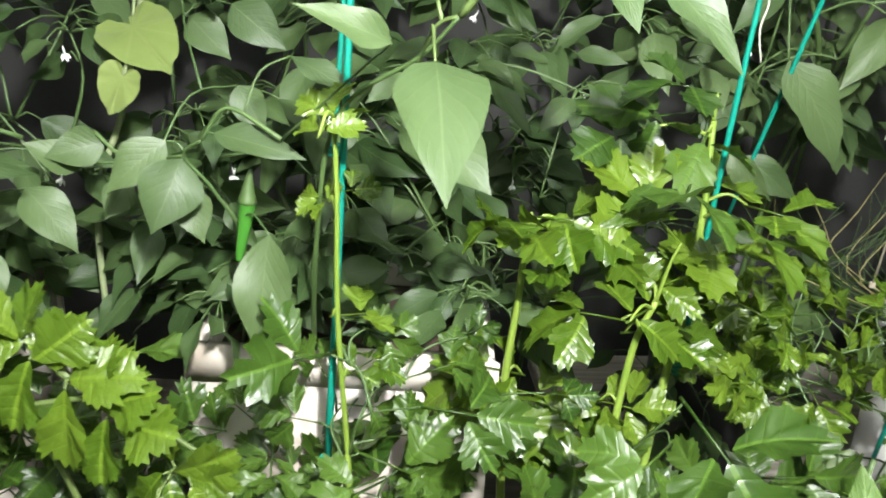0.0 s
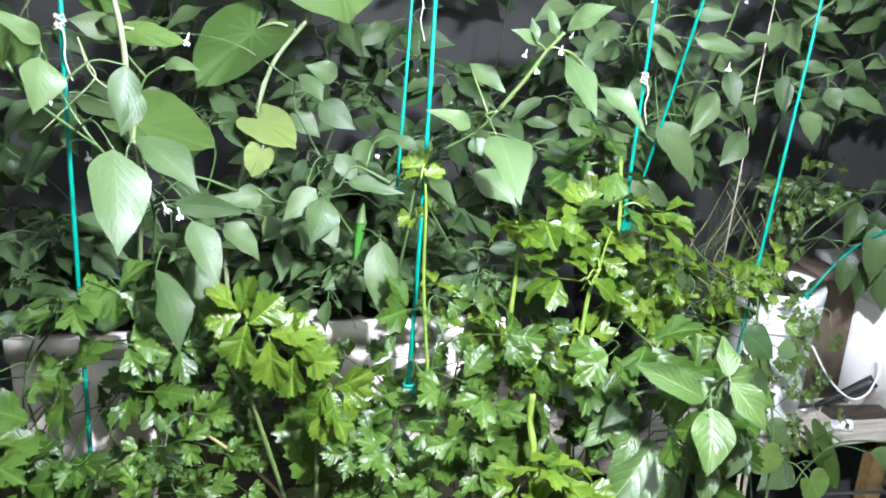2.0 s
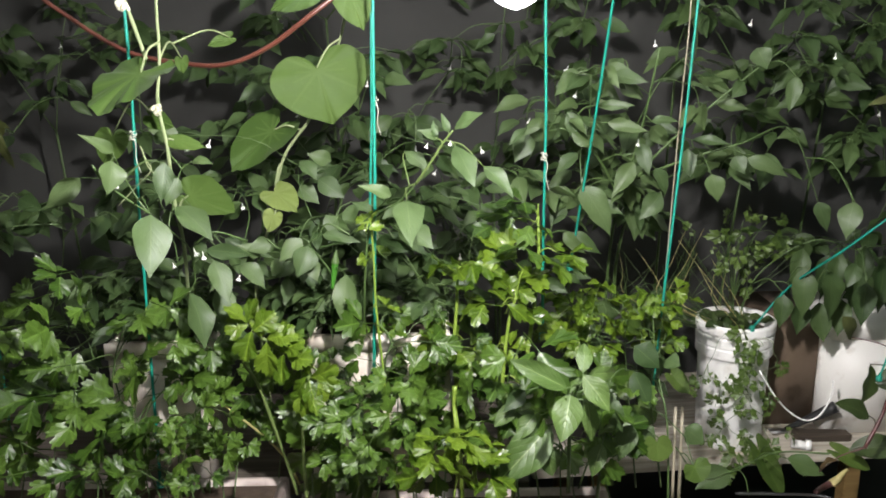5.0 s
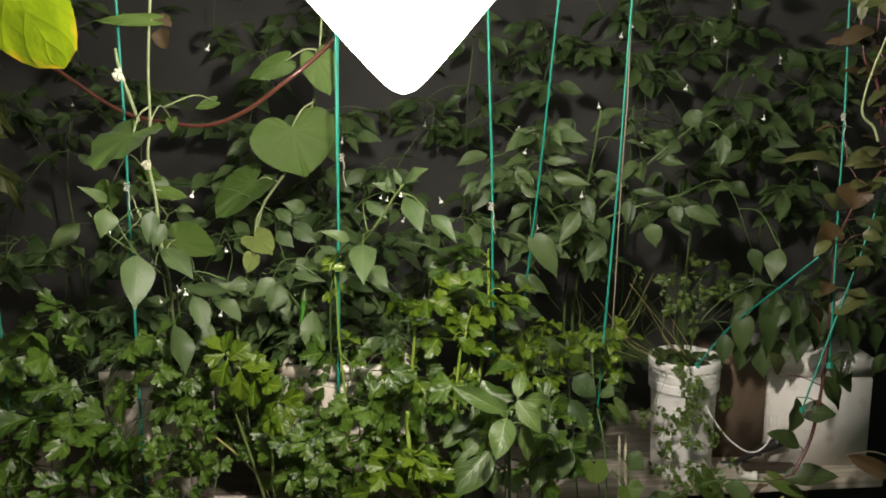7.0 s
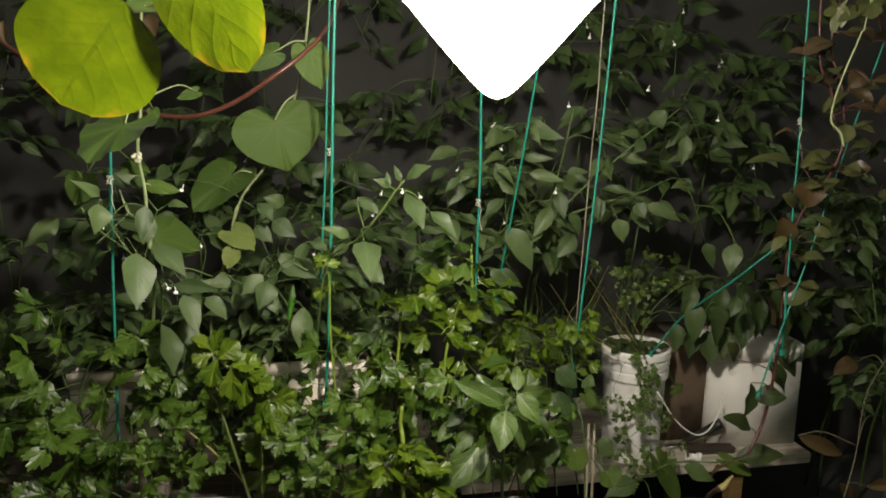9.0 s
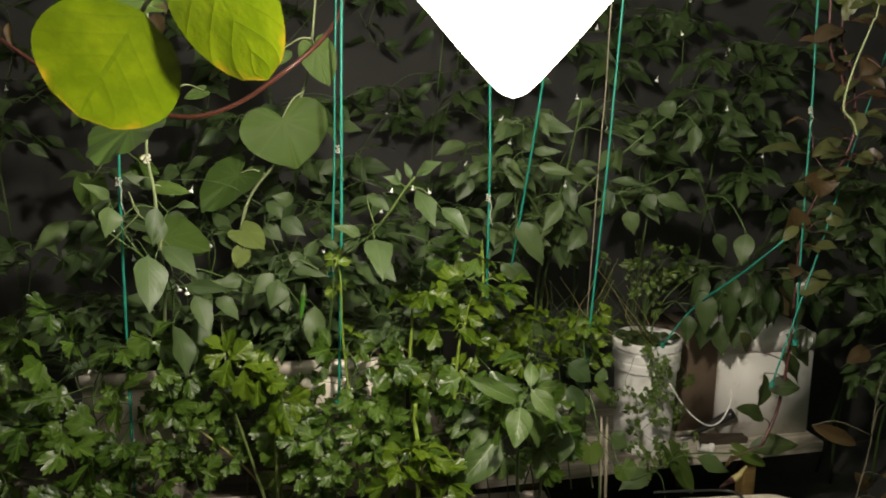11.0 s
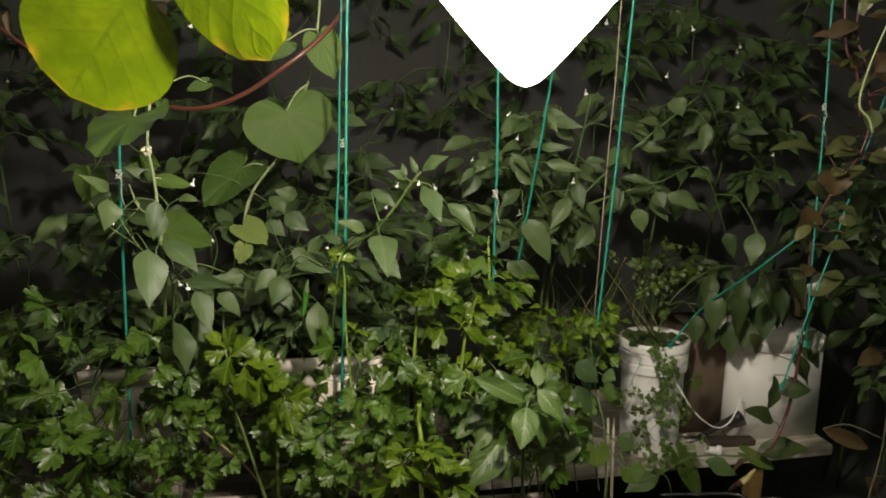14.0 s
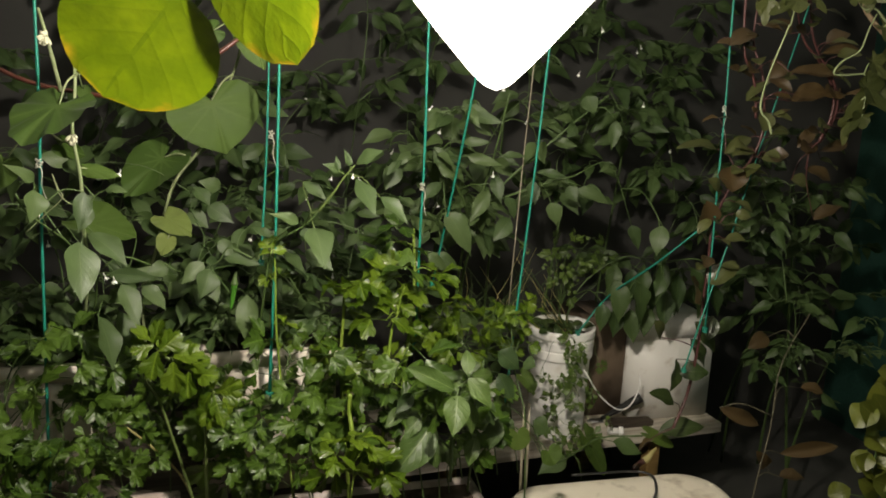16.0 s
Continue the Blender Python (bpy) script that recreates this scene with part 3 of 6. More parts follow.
# ---- the lamp ----
def pendant():
    ob = thing("pendant_lamp", LAMP, "lit white pendant lamp glaring over the plants", "lamp")
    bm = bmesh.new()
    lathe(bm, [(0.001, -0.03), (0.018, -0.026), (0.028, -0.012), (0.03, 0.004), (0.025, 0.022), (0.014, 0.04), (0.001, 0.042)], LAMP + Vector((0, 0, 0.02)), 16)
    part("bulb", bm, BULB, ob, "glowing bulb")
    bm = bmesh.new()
    # added glowing shell, its outline following the blown-out glare, not a lamp part
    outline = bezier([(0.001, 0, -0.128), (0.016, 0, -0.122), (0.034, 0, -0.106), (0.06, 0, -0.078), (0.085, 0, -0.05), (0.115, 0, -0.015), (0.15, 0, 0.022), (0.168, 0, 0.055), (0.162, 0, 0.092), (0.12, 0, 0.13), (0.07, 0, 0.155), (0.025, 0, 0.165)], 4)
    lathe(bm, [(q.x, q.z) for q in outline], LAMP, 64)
    part("glare_shell", bm, GLARE_SHELL, ob, "glowing shell in the shape of the glare")
    bm = bmesh.new()
    lathe(bm, [(0.001, 0.155), (0.03, 0.156), (0.03, 0.2), (0.02, 0.225), (0.006, 0.235), (0.001, 0.235)], LAMP, 20)
    part("socket", bm, DARK_PLASTIC, ob)
    bm = bmesh.new()
    tube(bm, bezier([LAMP + Vector((0, 0, 0.23)), LAMP + Vector((0.004, 0, 0.4)), LAMP + Vector((0, 0, 0.7))]), 0.003, 0.003, 6)
    part("cable", bm, DARK_PLASTIC, ob)


pendant()


# ---- shelves, buckets and boxes ----
def shelf(name, lo, hi, label, legs, wood):
    ob = thing(name, (lo[0], lo[1], 0), label, "shelf")
    depth = (hi[1] - lo[1]) / 3
    for k in range(3):
        bm = bmesh.new()
        box(bm, (lo[0] + 0.01 * (k % 2), lo[1] + k * depth + 0.004, lo[2]), (hi[0] - 0.012 * k, lo[1] + (k + 1) * depth - 0.004, hi[2]), 0.003, 0.002)
        part("plank", bm, wood, ob, "", False)
    for x in legs:
        for y in (lo[1] + 0.09, hi[1] - 0.09):
            bm = bmesh.new()
            box(bm, (x - 0.025, y - 0.025, 0), (x + 0.025, y + 0.025, lo[2] - 0.001), 0.004)
            part("leg", bm, OCHRE, ob, "yellowish timber leg", False)
    return ob


shelf("plank_shelf", (0.33, 1.17, 0.395), (1.60, 1.82, 0.428), "weathered wooden plank shelf under the buckets", (0.55, 1.36), PLANK).rotation_euler = (0, 0, 0.085)
shelf("plank_shelf", (-1.25, 0.80, 0.575), (0.28, 1.36, 0.60), "plank shelf behind the celery, coloured dark for the shade", (-1.1, 0.2), SHADED_PLANK)


def bucket(at, r, h, label, plastic=WHITE, fill=0.86):
    """A ribbed plastic pail with a rolled rim, filled with soil."""
    x, y, z = at
    ob = thing("bucket", at, label, "bucket", "planting buckets")
    rb = r * 0.91
    bm = bmesh.new()
    wall = lambda k: rb + (r - rb) * k
    collar = wall(0.86) + 0.007
    prof = [(0.001, 0.0), (rb - 0.008, 0.0), (rb, 0.008), (wall(0.04), h * 0.035), (wall(0.3), h * 0.3), (wall(0.7), h * 0.7), (wall(0.73), h * 0.728), (wall(0.735) + 0.001, h * 0.735), (collar - 0.002, h * 0.738), (collar, h * 0.745), (collar, h * 0.755), (collar, h * 0.808), (collar, h * 0.815), (collar - 0.003, h * 0.82), (collar - 0.003, h * 0.828), (collar + 0.001, h * 0.833), (collar + 0.001, h * 0.84),
            (collar + 0.002, h * 0.893), (collar + 0.002, h * 0.9), (collar - 0.002, h * 0.905), (collar - 0.002, h * 0.915), (r + 0.006, h * 0.92), (r + 0.01, h * 0.93), (r + 0.01, h * 0.94), (r + 0.01, h * 0.98), (r + 0.01, h * 0.99), (r + 0.005, h), (r - 0.002, h * 0.995), (wall(0.8) - 0.004, h * 0.8), (wall(0.7) - 0.004, h * 0.7)]
    lathe(bm, prof, at, 48)
    part("body", bm, plastic, ob)
    bm = bmesh.new()
    rings = lathe(bm, [(wall(fill - 0.06) - 0.005, h * fill), (r * 0.6, h * (fill + 0.015)), (r * 0.25, h * (fill + 0.025)), (0.001, h * (fill + 0.02))], at, 24)
    for ring in rings[1:3]:
        for v in ring:
            v.co.z += random.uniform(-0.008, 0.008)
    part("soil", bm, SOIL, ob, "dark potting soil")
    return ob


bucket((0.953, 1.343, 0.428), 0.106, 0.398, "white plastic bucket with ribbed rim on the plank shelf", WHITE, 0.9)
bucket((0.56, 1.40, 0.428), 0.12, 0.43, "black plastic bucket holding a pepper plant", DARK_PLASTIC)


def foam_box(lo, hi, label):
    ob = thing("foam_box", lo, label, "box")
    bm = bmesh.new()
    box(bm, lo, (hi[0], hi[1], hi[2] - 0.065), 0.004)
    part("body", bm, FOAM, ob)
    bm = bmesh.new()
    box(bm, (lo[0] - 0.001, lo[1] - 0.001, hi[2] - 0.063), (hi[0] + 0.001, hi[1] + 0.001, hi[2]), 0.003)
    part("lid", bm, FOAM, ob)
    return ob


foam_box((1.262, 1.36, 0.428), (1.575, 1.66, 0.802), "white foam box with a lid on the plank shelf")


def carton(lo, hi, label):
    """A closed cardboard box, its two flaps meeting along the middle."""
    ob = thing("cardboard_box", lo, label, "box")
    bm = bmesh.new()
    box(bm, lo, (hi[0], hi[1], hi[2] - 0.004), 0.003, 0.003)
    part("body", bm, CARDBOARD, ob)
    mid = (lo[0] + hi[0]) / 2
    for x0, x1 in ((lo[0] + 0.002, mid - 0.002), (mid + 0.002, hi[0] - 0.002)):
        bm = bmesh.new()
        box(bm, (x0, lo[1] + 0.002, hi[2]), (x1, hi[1] - 0.002, hi[2] + 0.004), 0.001, 0.002)
        part("flap", bm, CARDBOARD, ob)


carton((1.06, 1.43, 0.429), (1.252, 1.72, 0.785), "narrow brown cardboard box between bucket and foam box")


def rounded_slab(bm, lo, hi, corner, edge):
    """An upright oblong with round corners in plan and softened upper and lower edges."""
    cx, cy, hx, hy = (lo[0] + hi[0]) / 2, (lo[1] + hi[1]) / 2, (hi[0] - lo[0]) / 2, (hi[1] - lo[1]) / 2
    rings = []
    for z, inset in ((lo[2], edge), (lo[2] + 0.3 * edge, 0.3 * edge), (lo[2] + edge, 0), (hi[2] - edge, 0), (hi[2] - 0.3 * edge, 0.3 * edge), (hi[2], edge), (hi[2] - 0.002, edge + 0.03)):
        ring = []
        for sx, sy, a0 in ((1, 1, 0), (-1, 1, 90), (-1, -1, 180), (1, -1, 270)):
            for n in range(7):
                a = math.radians(a0 + 15 * n)
                ring.append(bm.verts.new((cx + sx * (hx - corner) + (corner - inset) * math.cos(a), cy + sy * (hy - corner) + (corner - inset) * math.sin(a), z)))
        rings.append(ring)
    for low, high in zip(rings, rings[1:]):
        for n in range(len(low)):
            bm.faces.new((low[n], low[(n + 1) % len(low)], high[(n + 1) % len(low)], high[n]))
    bm.faces.new(rings[-1])
    bm.faces.new(rings[0][::-1])


def round_tub():
    ob = thing("plastic_tub", (0.96, 0.80, 0), "cream plastic tub standing below the plank shelf", "tub")
    bm = bmesh.new()
    rounded_slab(bm, (0.62, 0.64, 0.0), (1.265, 0.915, 0.40), 0.11, 0.02)
    part("body", bm, CREAM, ob)
    bm = bmesh.new()
    rounded_slab(bm, (0.605, 0.625, 0.402), (1.28, 0.93, 0.462), 0.12, 0.016)
    part("lid", bm, CREAM, ob)
    ob.rotation_euler = (0, 0, -0.03)


round_tub()


def planter(lo, hi, label, stuff=None, depth=0.014):
    """An open trough with thick walls, full of soil."""
    ob = thing("planter_box", (lo[0], lo[1], 0), label, "planter", "celery planters")
    t = 0.02
    for name, a, c, bev in (("front_panel", lo, (hi[0], lo[1] + t, hi[2]), 0.004), ("back_panel", (lo[0], hi[1] - t, lo[2]), hi, 0.004),
                            ("side_panel", (lo[0], lo[1] + t, lo[2]), (lo[0] + t, hi[1] - t, hi[2]), 0.004), ("side_panel", (hi[0] - t, lo[1] + t, lo[2]), (hi[0], hi[1] - t, hi[2]), 0.004),
                            ("rim", (lo[0] - 0.004, lo[1] - 0.005, hi[2] - 0.04), (hi[0] + 0.004, lo[1] - 0.001, hi[2] + 0.002), 0.002)):
        bm = bmesh.new()
        box(bm, a, c, bev)
        part(name, bm, stuff or SHADED_FOAM, ob)
    bm = bmesh.new()
    box(bm, (lo[0] + t, lo[1] + t, lo[2]), (hi[0] - t, hi[1] - t, hi[2] - depth))
    part("soil", bm, SOIL, ob, "dark potting soil", False)


FOAM_POT = "square white foam box on the shelf, planted with peppers"
planter((-0.245, 0.802, 0.602), (0.09, 1.07, 0.985), FOAM_POT, SHADED_WHITE, 0.03)
planter((-0.715, 0.812, 0.602), (-0.50, 1.08, 0.972), FOAM_POT, SHADED_WHITE, 0.03)
planter((-1.3, 0.44, 0.0), (-0.30, 0.78, 0.64), "long white foam planter full of celery")
planter((-0.27, 0.44, 0.0), (0.46, 0.78, 0.60), "long white foam planter full of celery")


# ---- cords ----
def cord(points, r, material, label, name="cord", group="cords for climbing plants"):
    ob = thing(name, points[-1], label, "cord", group)
    bm = bmesh.new()
    tube(bm, bezier(points, 5), r, r, 6, 0.25)
    part("strand", bm, material, ob)
    end = Vector(points[-1])
    bm = bmesh.new()
    for turn in range(3):
        tube(bm, [end + Vector((2.2 * r * math.cos(a), 2.2 * r * math.sin(a), (turn - 1) * 1.8 * r + 0.3 * r * a / 6.2832)) for a in [0.7854 * k for k in range(9)]], 0.8 * r, 0.8 * r, 5)
    part("tie", bm, material, ob, "wound end of the cord")
    return ob


def knot(parent, at, r=0.006):
    bm = bmesh.new()
    for k in range(4):
        a = rng.uniform(0, 6)
        c = Vector(at) + Vector((0.002 * math.cos(a), 0.002 * math.sin(a), (k - 1.5) * 0.005))
        tube(bm, [c + Vector((r * math.cos(a + j), r * math.sin(a + j), 0.002 * math.sin(j * 2))) for j in range(7)], 0.0014, 0.0014, 5)
    tube(bm, bezier([Vector(at), Vector(at) + Vector((0.006, -0.006, -0.02)), Vector(at) + Vector((0.003, -0.004, -0.045)), Vector(at) + Vector((0.010, -0.004, -0.075))], 4), 0.0012, 0.0009, 5)
    part("knot", bm, TWINE, parent, "pale twine knot")


def line_to(p, q, top=2.5, bottom=None):
    """The straight run through p and q, on up to the added ceiling and down to a height."""
    p, q = Vector(p), Vector(q)
    d = (p - q) / (p.z - q.z)
    low = q if bottom is None else q + d * (bottom - q.z)
    high = p + d * (top - p.z)
    return [high, p, p.lerp(q, 0.5) + Vector((0.003, 0, 0)), q, low] if bottom is not None else [high, p, p.lerp(q, 0.5) + Vector((0.003, 0, 0)), q]


TEAL = "teal nylon cord hanging taut beside the plants"
c = cord(line_to((-0.054, 0.700, 1.76), (-0.083, 0.722, 0.90)), 0.0036, CORD, TEAL)
c = cord(line_to((-0.067, 0.83, 1.755), (-0.093, 0.85, 1.20)), 0.0026, CORD, TEAL)
knot(c, (-0.066, 0.83, 1.52), 0.005)
c = cord(line_to((0.299, 0.775, 1.759), (0.309, 0.838, 1.223), bottom=0.95), 0.0032, CORD, TEAL)
knot(c, (0.306, 0.812, 1.395))
c = cord(line_to((0.465, 0.80, 1.883), (0.407, 1.06, 1.068)), 0.0030, CORD, TEAL)
c = cord(line_to((0.65, 0.855, 1.889), (0.606, 0.892, 1.002), bottom=0.72), 0.0032, CORD, TEAL)
c = cord(line_to((-0.535, 0.665, 1.853), (-0.558, 0.688, 1.321), bottom=0.66), 0.0034, CORD, TEAL)
knot(c, (-0.552, 0.680, 1.47))
c = cord(line_to((1.198, 0.905, 1.888), (1.201, 0.885, 1.325), bottom=0.95), 0.0032, CORD, TEAL)
knot(c, (1.199, 0.895, 1.60), 0.005)
c = cord(line_to((1.334, 0.91, 1.449), (1.19, 0.86, 1.032), bottom=0.84), 0.0026, CORD, TEAL)
c = cord([(1.203, 0.965, 1.232), (1.11, 1.04, 1.11), (1.05, 1.21, 0.96), (0.962, 1.235, 0.828)], 0.0032, CORD, "teal nylon cord tied down to the bucket rim")
c = cord(line_to((-1.00, 0.90, 1.80), (-0.985, 0.86, 1.33), bottom=0.64), 0.0032, CORD, TEAL)
c = cord(line_to((0.70, 1.10, 1.86), (0.69, 1.12, 1.45), bottom=0.95), 0.0017, BAMBOO, "thin grey bamboo cane among the pepper plants", "bamboo_cane", "")


# ---- the front plants ----
PEPPER_LEFT = [
    (-0.452, 0.45, 1.352, -0.446, 0.39, 1.248, 0.074),
    (-0.532, 0.5, 1.444, -0.538, 0.48, 1.383, 0.054),
    (-0.534, 0.52, 1.457, -0.576, 0.47, 1.497, 0.024),
    (-0.453, 0.56, 1.43, -0.462, 0.54, 1.357, 0.039),
    (-0.457, 0.62, 1.333, -0.378, 0.58, 1.269, 0.058),
    (-0.398, 0.64, 1.214, -0.363, 0.6, 1.131, 0.05),
    (-0.447, 0.62, 1.151, -0.42, 0.6, 1.033, 0.064),
    (-0.413, 0.7, 1.137, -0.386, 0.68, 1.042, 0.040),
    (-0.364, 0.74, 1.18, -0.314, 0.72, 1.124, 0.045),
    (-0.429, 0.7, 1.222, -0.322, 0.68, 1.215, 0.035),
    (-0.394, 0.72, 1.128, -0.402, 0.7, 1.061, 0.037),
    (-0.418, 0.62, 1.424, -0.371, 0.6, 1.419, 0.025),
    (-0.505, 0.66, 1.47, -0.45, 0.64, 1.456, 0.029),
    (-0.45, 0.62, 1.391, -0.474, 0.6, 1.337, 0.035),
]
PEPPER_MID = [
    (-0.228, 0.73, 1.235, -0.279, 0.71, 1.19, 0.04),
    (-0.216, 0.73, 1.219, -0.237, 0.7, 1.156, 0.057),
    (-0.219, 0.75, 1.184, -0.198, 0.73, 1.138, 0.037),
    (-0.183, 0.72, 1.247, -0.098, 0.7, 1.232, 0.031),
    (-0.133, 0.7, 1.162, -0.137, 0.67, 1.048, 0.052),
    (-0.024, 0.6, 1.351, -0.091, 0.58, 1.377, 0.026),
    (-0.12, 0.75, 1.312, -0.057, 0.73, 1.283, 0.027),
    (-0.334, 0.8, 1.184, -0.382, 0.78, 1.211, 0.035),
    (-0.29, 0.8, 1.172, -0.311, 0.78, 1.137, 0.033),
    (-0.191, 0.85, 1.262, -0.157, 0.83, 1.217, 0.036),
]
PEPPER_BRANCH = [
    (0.007, 0.58, 1.344, 0.019, 0.475, 1.275, 0.062),
    (-0, 0.68, 1.27, 0.058, 0.64, 1.23, 0.055),
    (0.103, 0.61, 1.448, 0.142, 0.57, 1.371, 0.055),
    (0.16, 0.62, 1.404, 0.219, 0.58, 1.345, 0.037),
    (0.103, 0.61, 1.479, 0.158, 0.58, 1.514, 0.036),
    (0.072, 0.63, 1.458, 0.028, 0.62, 1.479, 0.022),
    (0.092, 0.62, 1.473, 0.076, 0.62, 1.512, 0.017),
    (-0, 0.74, 1.421, 0.053, 0.72, 1.381, 0.036),
    (-0.007, 0.66, 1.326, 0.004, 0.65, 1.3, 0.029),
    (0.065, 0.62, 1.463, 0.062, 0.64, 1.495, 0.014),
]
VINE = [
    (-0.451, 0.62, 1.467, -0.388, 0.6, 1.458, 0.033),
    (-0.443, 0.62, 1.841, -0.562, 0.6, 1.841, 0.029),
    (-0.648, 0.82, 1.456, -0.667, 0.8, 1.395, 0.079),
    (-0.193, 0.82, 1.756, -0.28, 0.8, 1.72, 0.06),
    (-0.114, 0.8, 1.765, -0.081, 0.78, 1.674, 0.087),
    (-0.38, 0.85, 1.661, -0.425, 0.83, 1.645, 0.031),
    (-0.474, 0.8, 1.619, -0.467, 0.78, 1.589, 0.03),
    (-0.507, 0.66, 1.512, -0.456, 0.64, 1.49, 0.044),
]
PEPPER_BACK = [
    (0.422, 1.0, 1.294, 0.49, 0.97, 1.169, 0.074),
    (0.632, 1.05, 1.262, 0.575, 1.03, 1.197, 0.054),
    (0.56, 1.05, 1.343, 0.504, 1.03, 1.256, 0.047),
    (0.757, 1.05, 1.308, 0.77, 1.03, 1.24, 0.055),
    (0.383, 1.0, 1.475, 0.435, 0.98, 1.385, 0.043),
    (0.455, 1.0, 1.489, 0.543, 0.98, 1.49, 0.027),
    (0.485, 1.02, 1.446, 0.585, 1.0, 1.422, 0.034),
    (0.6, 1.05, 1.444, 0.663, 1.03, 1.443, 0.028),
    (0.575, 1.05, 1.39, 0.597, 1.03, 1.31, 0.041),
    (0.615, 1.05, 1.326, 0.637, 1.03, 1.258, 0.047),
    (0.692, 1.05, 1.373, 0.698, 1.03, 1.301, 0.041),
    (0.704, 1.05, 1.396, 0.793, 1.03, 1.387, 0.028),
    (0.831, 1.1, 1.348, 0.851, 1.08, 1.302, 0.045),
    (0.863, 1.1, 1.34, 0.966, 1.08, 1.29, 0.045),
]
PEPPER_BACK_b = [
    (0.419, 1.05, 1.368, 0.359, 1.03, 1.316, 0.038),
    (0.392, 1.1, 1.231, 0.358, 1.08, 1.173, 0.048),
    (0.826, 1.1, 1.547, 0.756, 1.08, 1.552, 0.028),
    (0.867, 1.1, 1.616, 0.887, 1.08, 1.562, 0.056),
    (0.84, 1.1, 1.531, 0.805, 1.08, 1.494, 0.041),
    (0.972, 1.1, 1.545, 0.95, 1.08, 1.456, 0.041),
    (0.69, 1.1, 1.533, 0.76, 1.08, 1.51, 0.022),
    (0.539, 1.15, 1.531, 0.593, 1.13, 1.492, 0.039),
    (0.303, 1.1, 1.411, 0.262, 1.08, 1.342, 0.057),
    (0.553, 1.2, 1.593, 0.511, 1.18, 1.546, 0.042),
    (1.079, 1.15, 1.213, 1.101, 1.13, 1.133, 0.049),
    (1.102, 1.0, 1.242, 1.077, 0.98, 1.152, 0.059),
    (1.148, 1.05, 1.069, 1.12, 1.03, 1.008, 0.045),
    (1.037, 1.2, 1.39, 0.965, 1.18, 1.377, 0.036),
]
PEPPER_BACK = PEPPER_BACK + PEPPER_BACK_b
CAPSICUM = [
    (0.317, 0.5, 0.977, 0.203, 0.5, 1.038, 0.046),
    (0.323, 0.49, 0.968, 0.299, 0.43, 0.895, 0.060),
    (0.347, 0.49, 1.008, 0.397, 0.46, 0.943, 0.046),
    (0.349, 0.5, 1.01, 0.36, 0.55, 1.053, 0.033),
    (0.362, 0.52, 0.998, 0.428, 0.56, 0.983, 0.032),
    (0.366, 0.54, 0.929, 0.376, 0.53, 0.846, 0.035),
    (0.3, 0.6, 0.85, 0.181, 0.54, 0.745, 0.084),
    (0.281, 0.58, 0.819, 0.3, 0.56, 0.75, 0.050),
    (0.362, 0.55, 0.948, 0.339, 0.58, 0.964, 0.034),
]
CAPS_SHADE = [
    (0.498, 0.7, 0.927, 0.532, 0.678, 0.845, 0.047),
    (0.411, 0.62, 0.908, 0.456, 0.598, 0.83, 0.047),
    (0.245, 0.6, 0.93, 0.197, 0.578, 0.892, 0.036),
    (0.227, 0.62, 0.887, 0.179, 0.598, 0.848, 0.036),
    (0.266, 0.6, 0.874, 0.223, 0.578, 0.824, 0.038),
    (0.488, 0.66, 0.818, 0.457, 0.638, 0.737, 0.049),
    (0.416, 0.62, 0.793, 0.391, 0.598, 0.727, 0.041),
]
PEPPER_HANG = [
    (1.098, 1.244, 0.913, 1.087, 1.222, 0.81, 0.062),
    (1.153, 1.244, 0.901, 1.165, 1.222, 0.785, 0.068),
    (1.223, 1.255, 0.905, 1.212, 1.233, 0.8, 0.063),
    (1.042, 1.222, 0.932, 1.024, 1.2, 0.84, 0.055),
    (1.214, 1.288, 1.048, 1.187, 1.266, 0.893, 0.056),
    (1.29, 1.288, 1.056, 1.264, 1.266, 0.9, 0.054),
    (1.608, 1.222, 0.994, 1.663, 1.2, 0.843, 0.08),
    (1.533, 1.255, 1.029, 1.583, 1.233, 0.91, 0.064),
    (1.755, 1.277, 0.933, 1.808, 1.255, 0.807, 0.066),
    (1.345, 1.277, 1.008, 1.329, 1.255, 0.86, 0.057),
    (1.078, 1.189, 1.019, 1.071, 1.167, 0.879, 0.068),
    (1.153, 1.189, 1.007, 1.146, 1.167, 0.866, 0.073),
    (1.332, 1.178, 1.054, 1.362, 1.156, 0.901, 0.07),
    (1.26, 1.2, 0.971, 1.244, 1.178, 0.848, 0.064),
]
PEPPER_HANG_b = [
    (1.631, 1.2, 1.042, 1.7, 1.178, 0.88, 0.077),
    (1.231, 1.387, 1.001, 1.211, 1.365, 0.871, 0.064),
    (1.324, 1.42, 0.947, 1.327, 1.398, 0.824, 0.066),
    (1.421, 1.442, 0.938, 1.448, 1.42, 0.813, 0.064),
    (1.506, 1.42, 0.921, 1.52, 1.398, 0.794, 0.068),
    (1.142, 1.354, 1.032, 1.111, 1.332, 0.916, 0.059),
    (1.54, 1.387, 0.95, 1.581, 1.365, 0.814, 0.067),
]
PEPPER_HANG = PEPPER_HANG + PEPPER_HANG_b
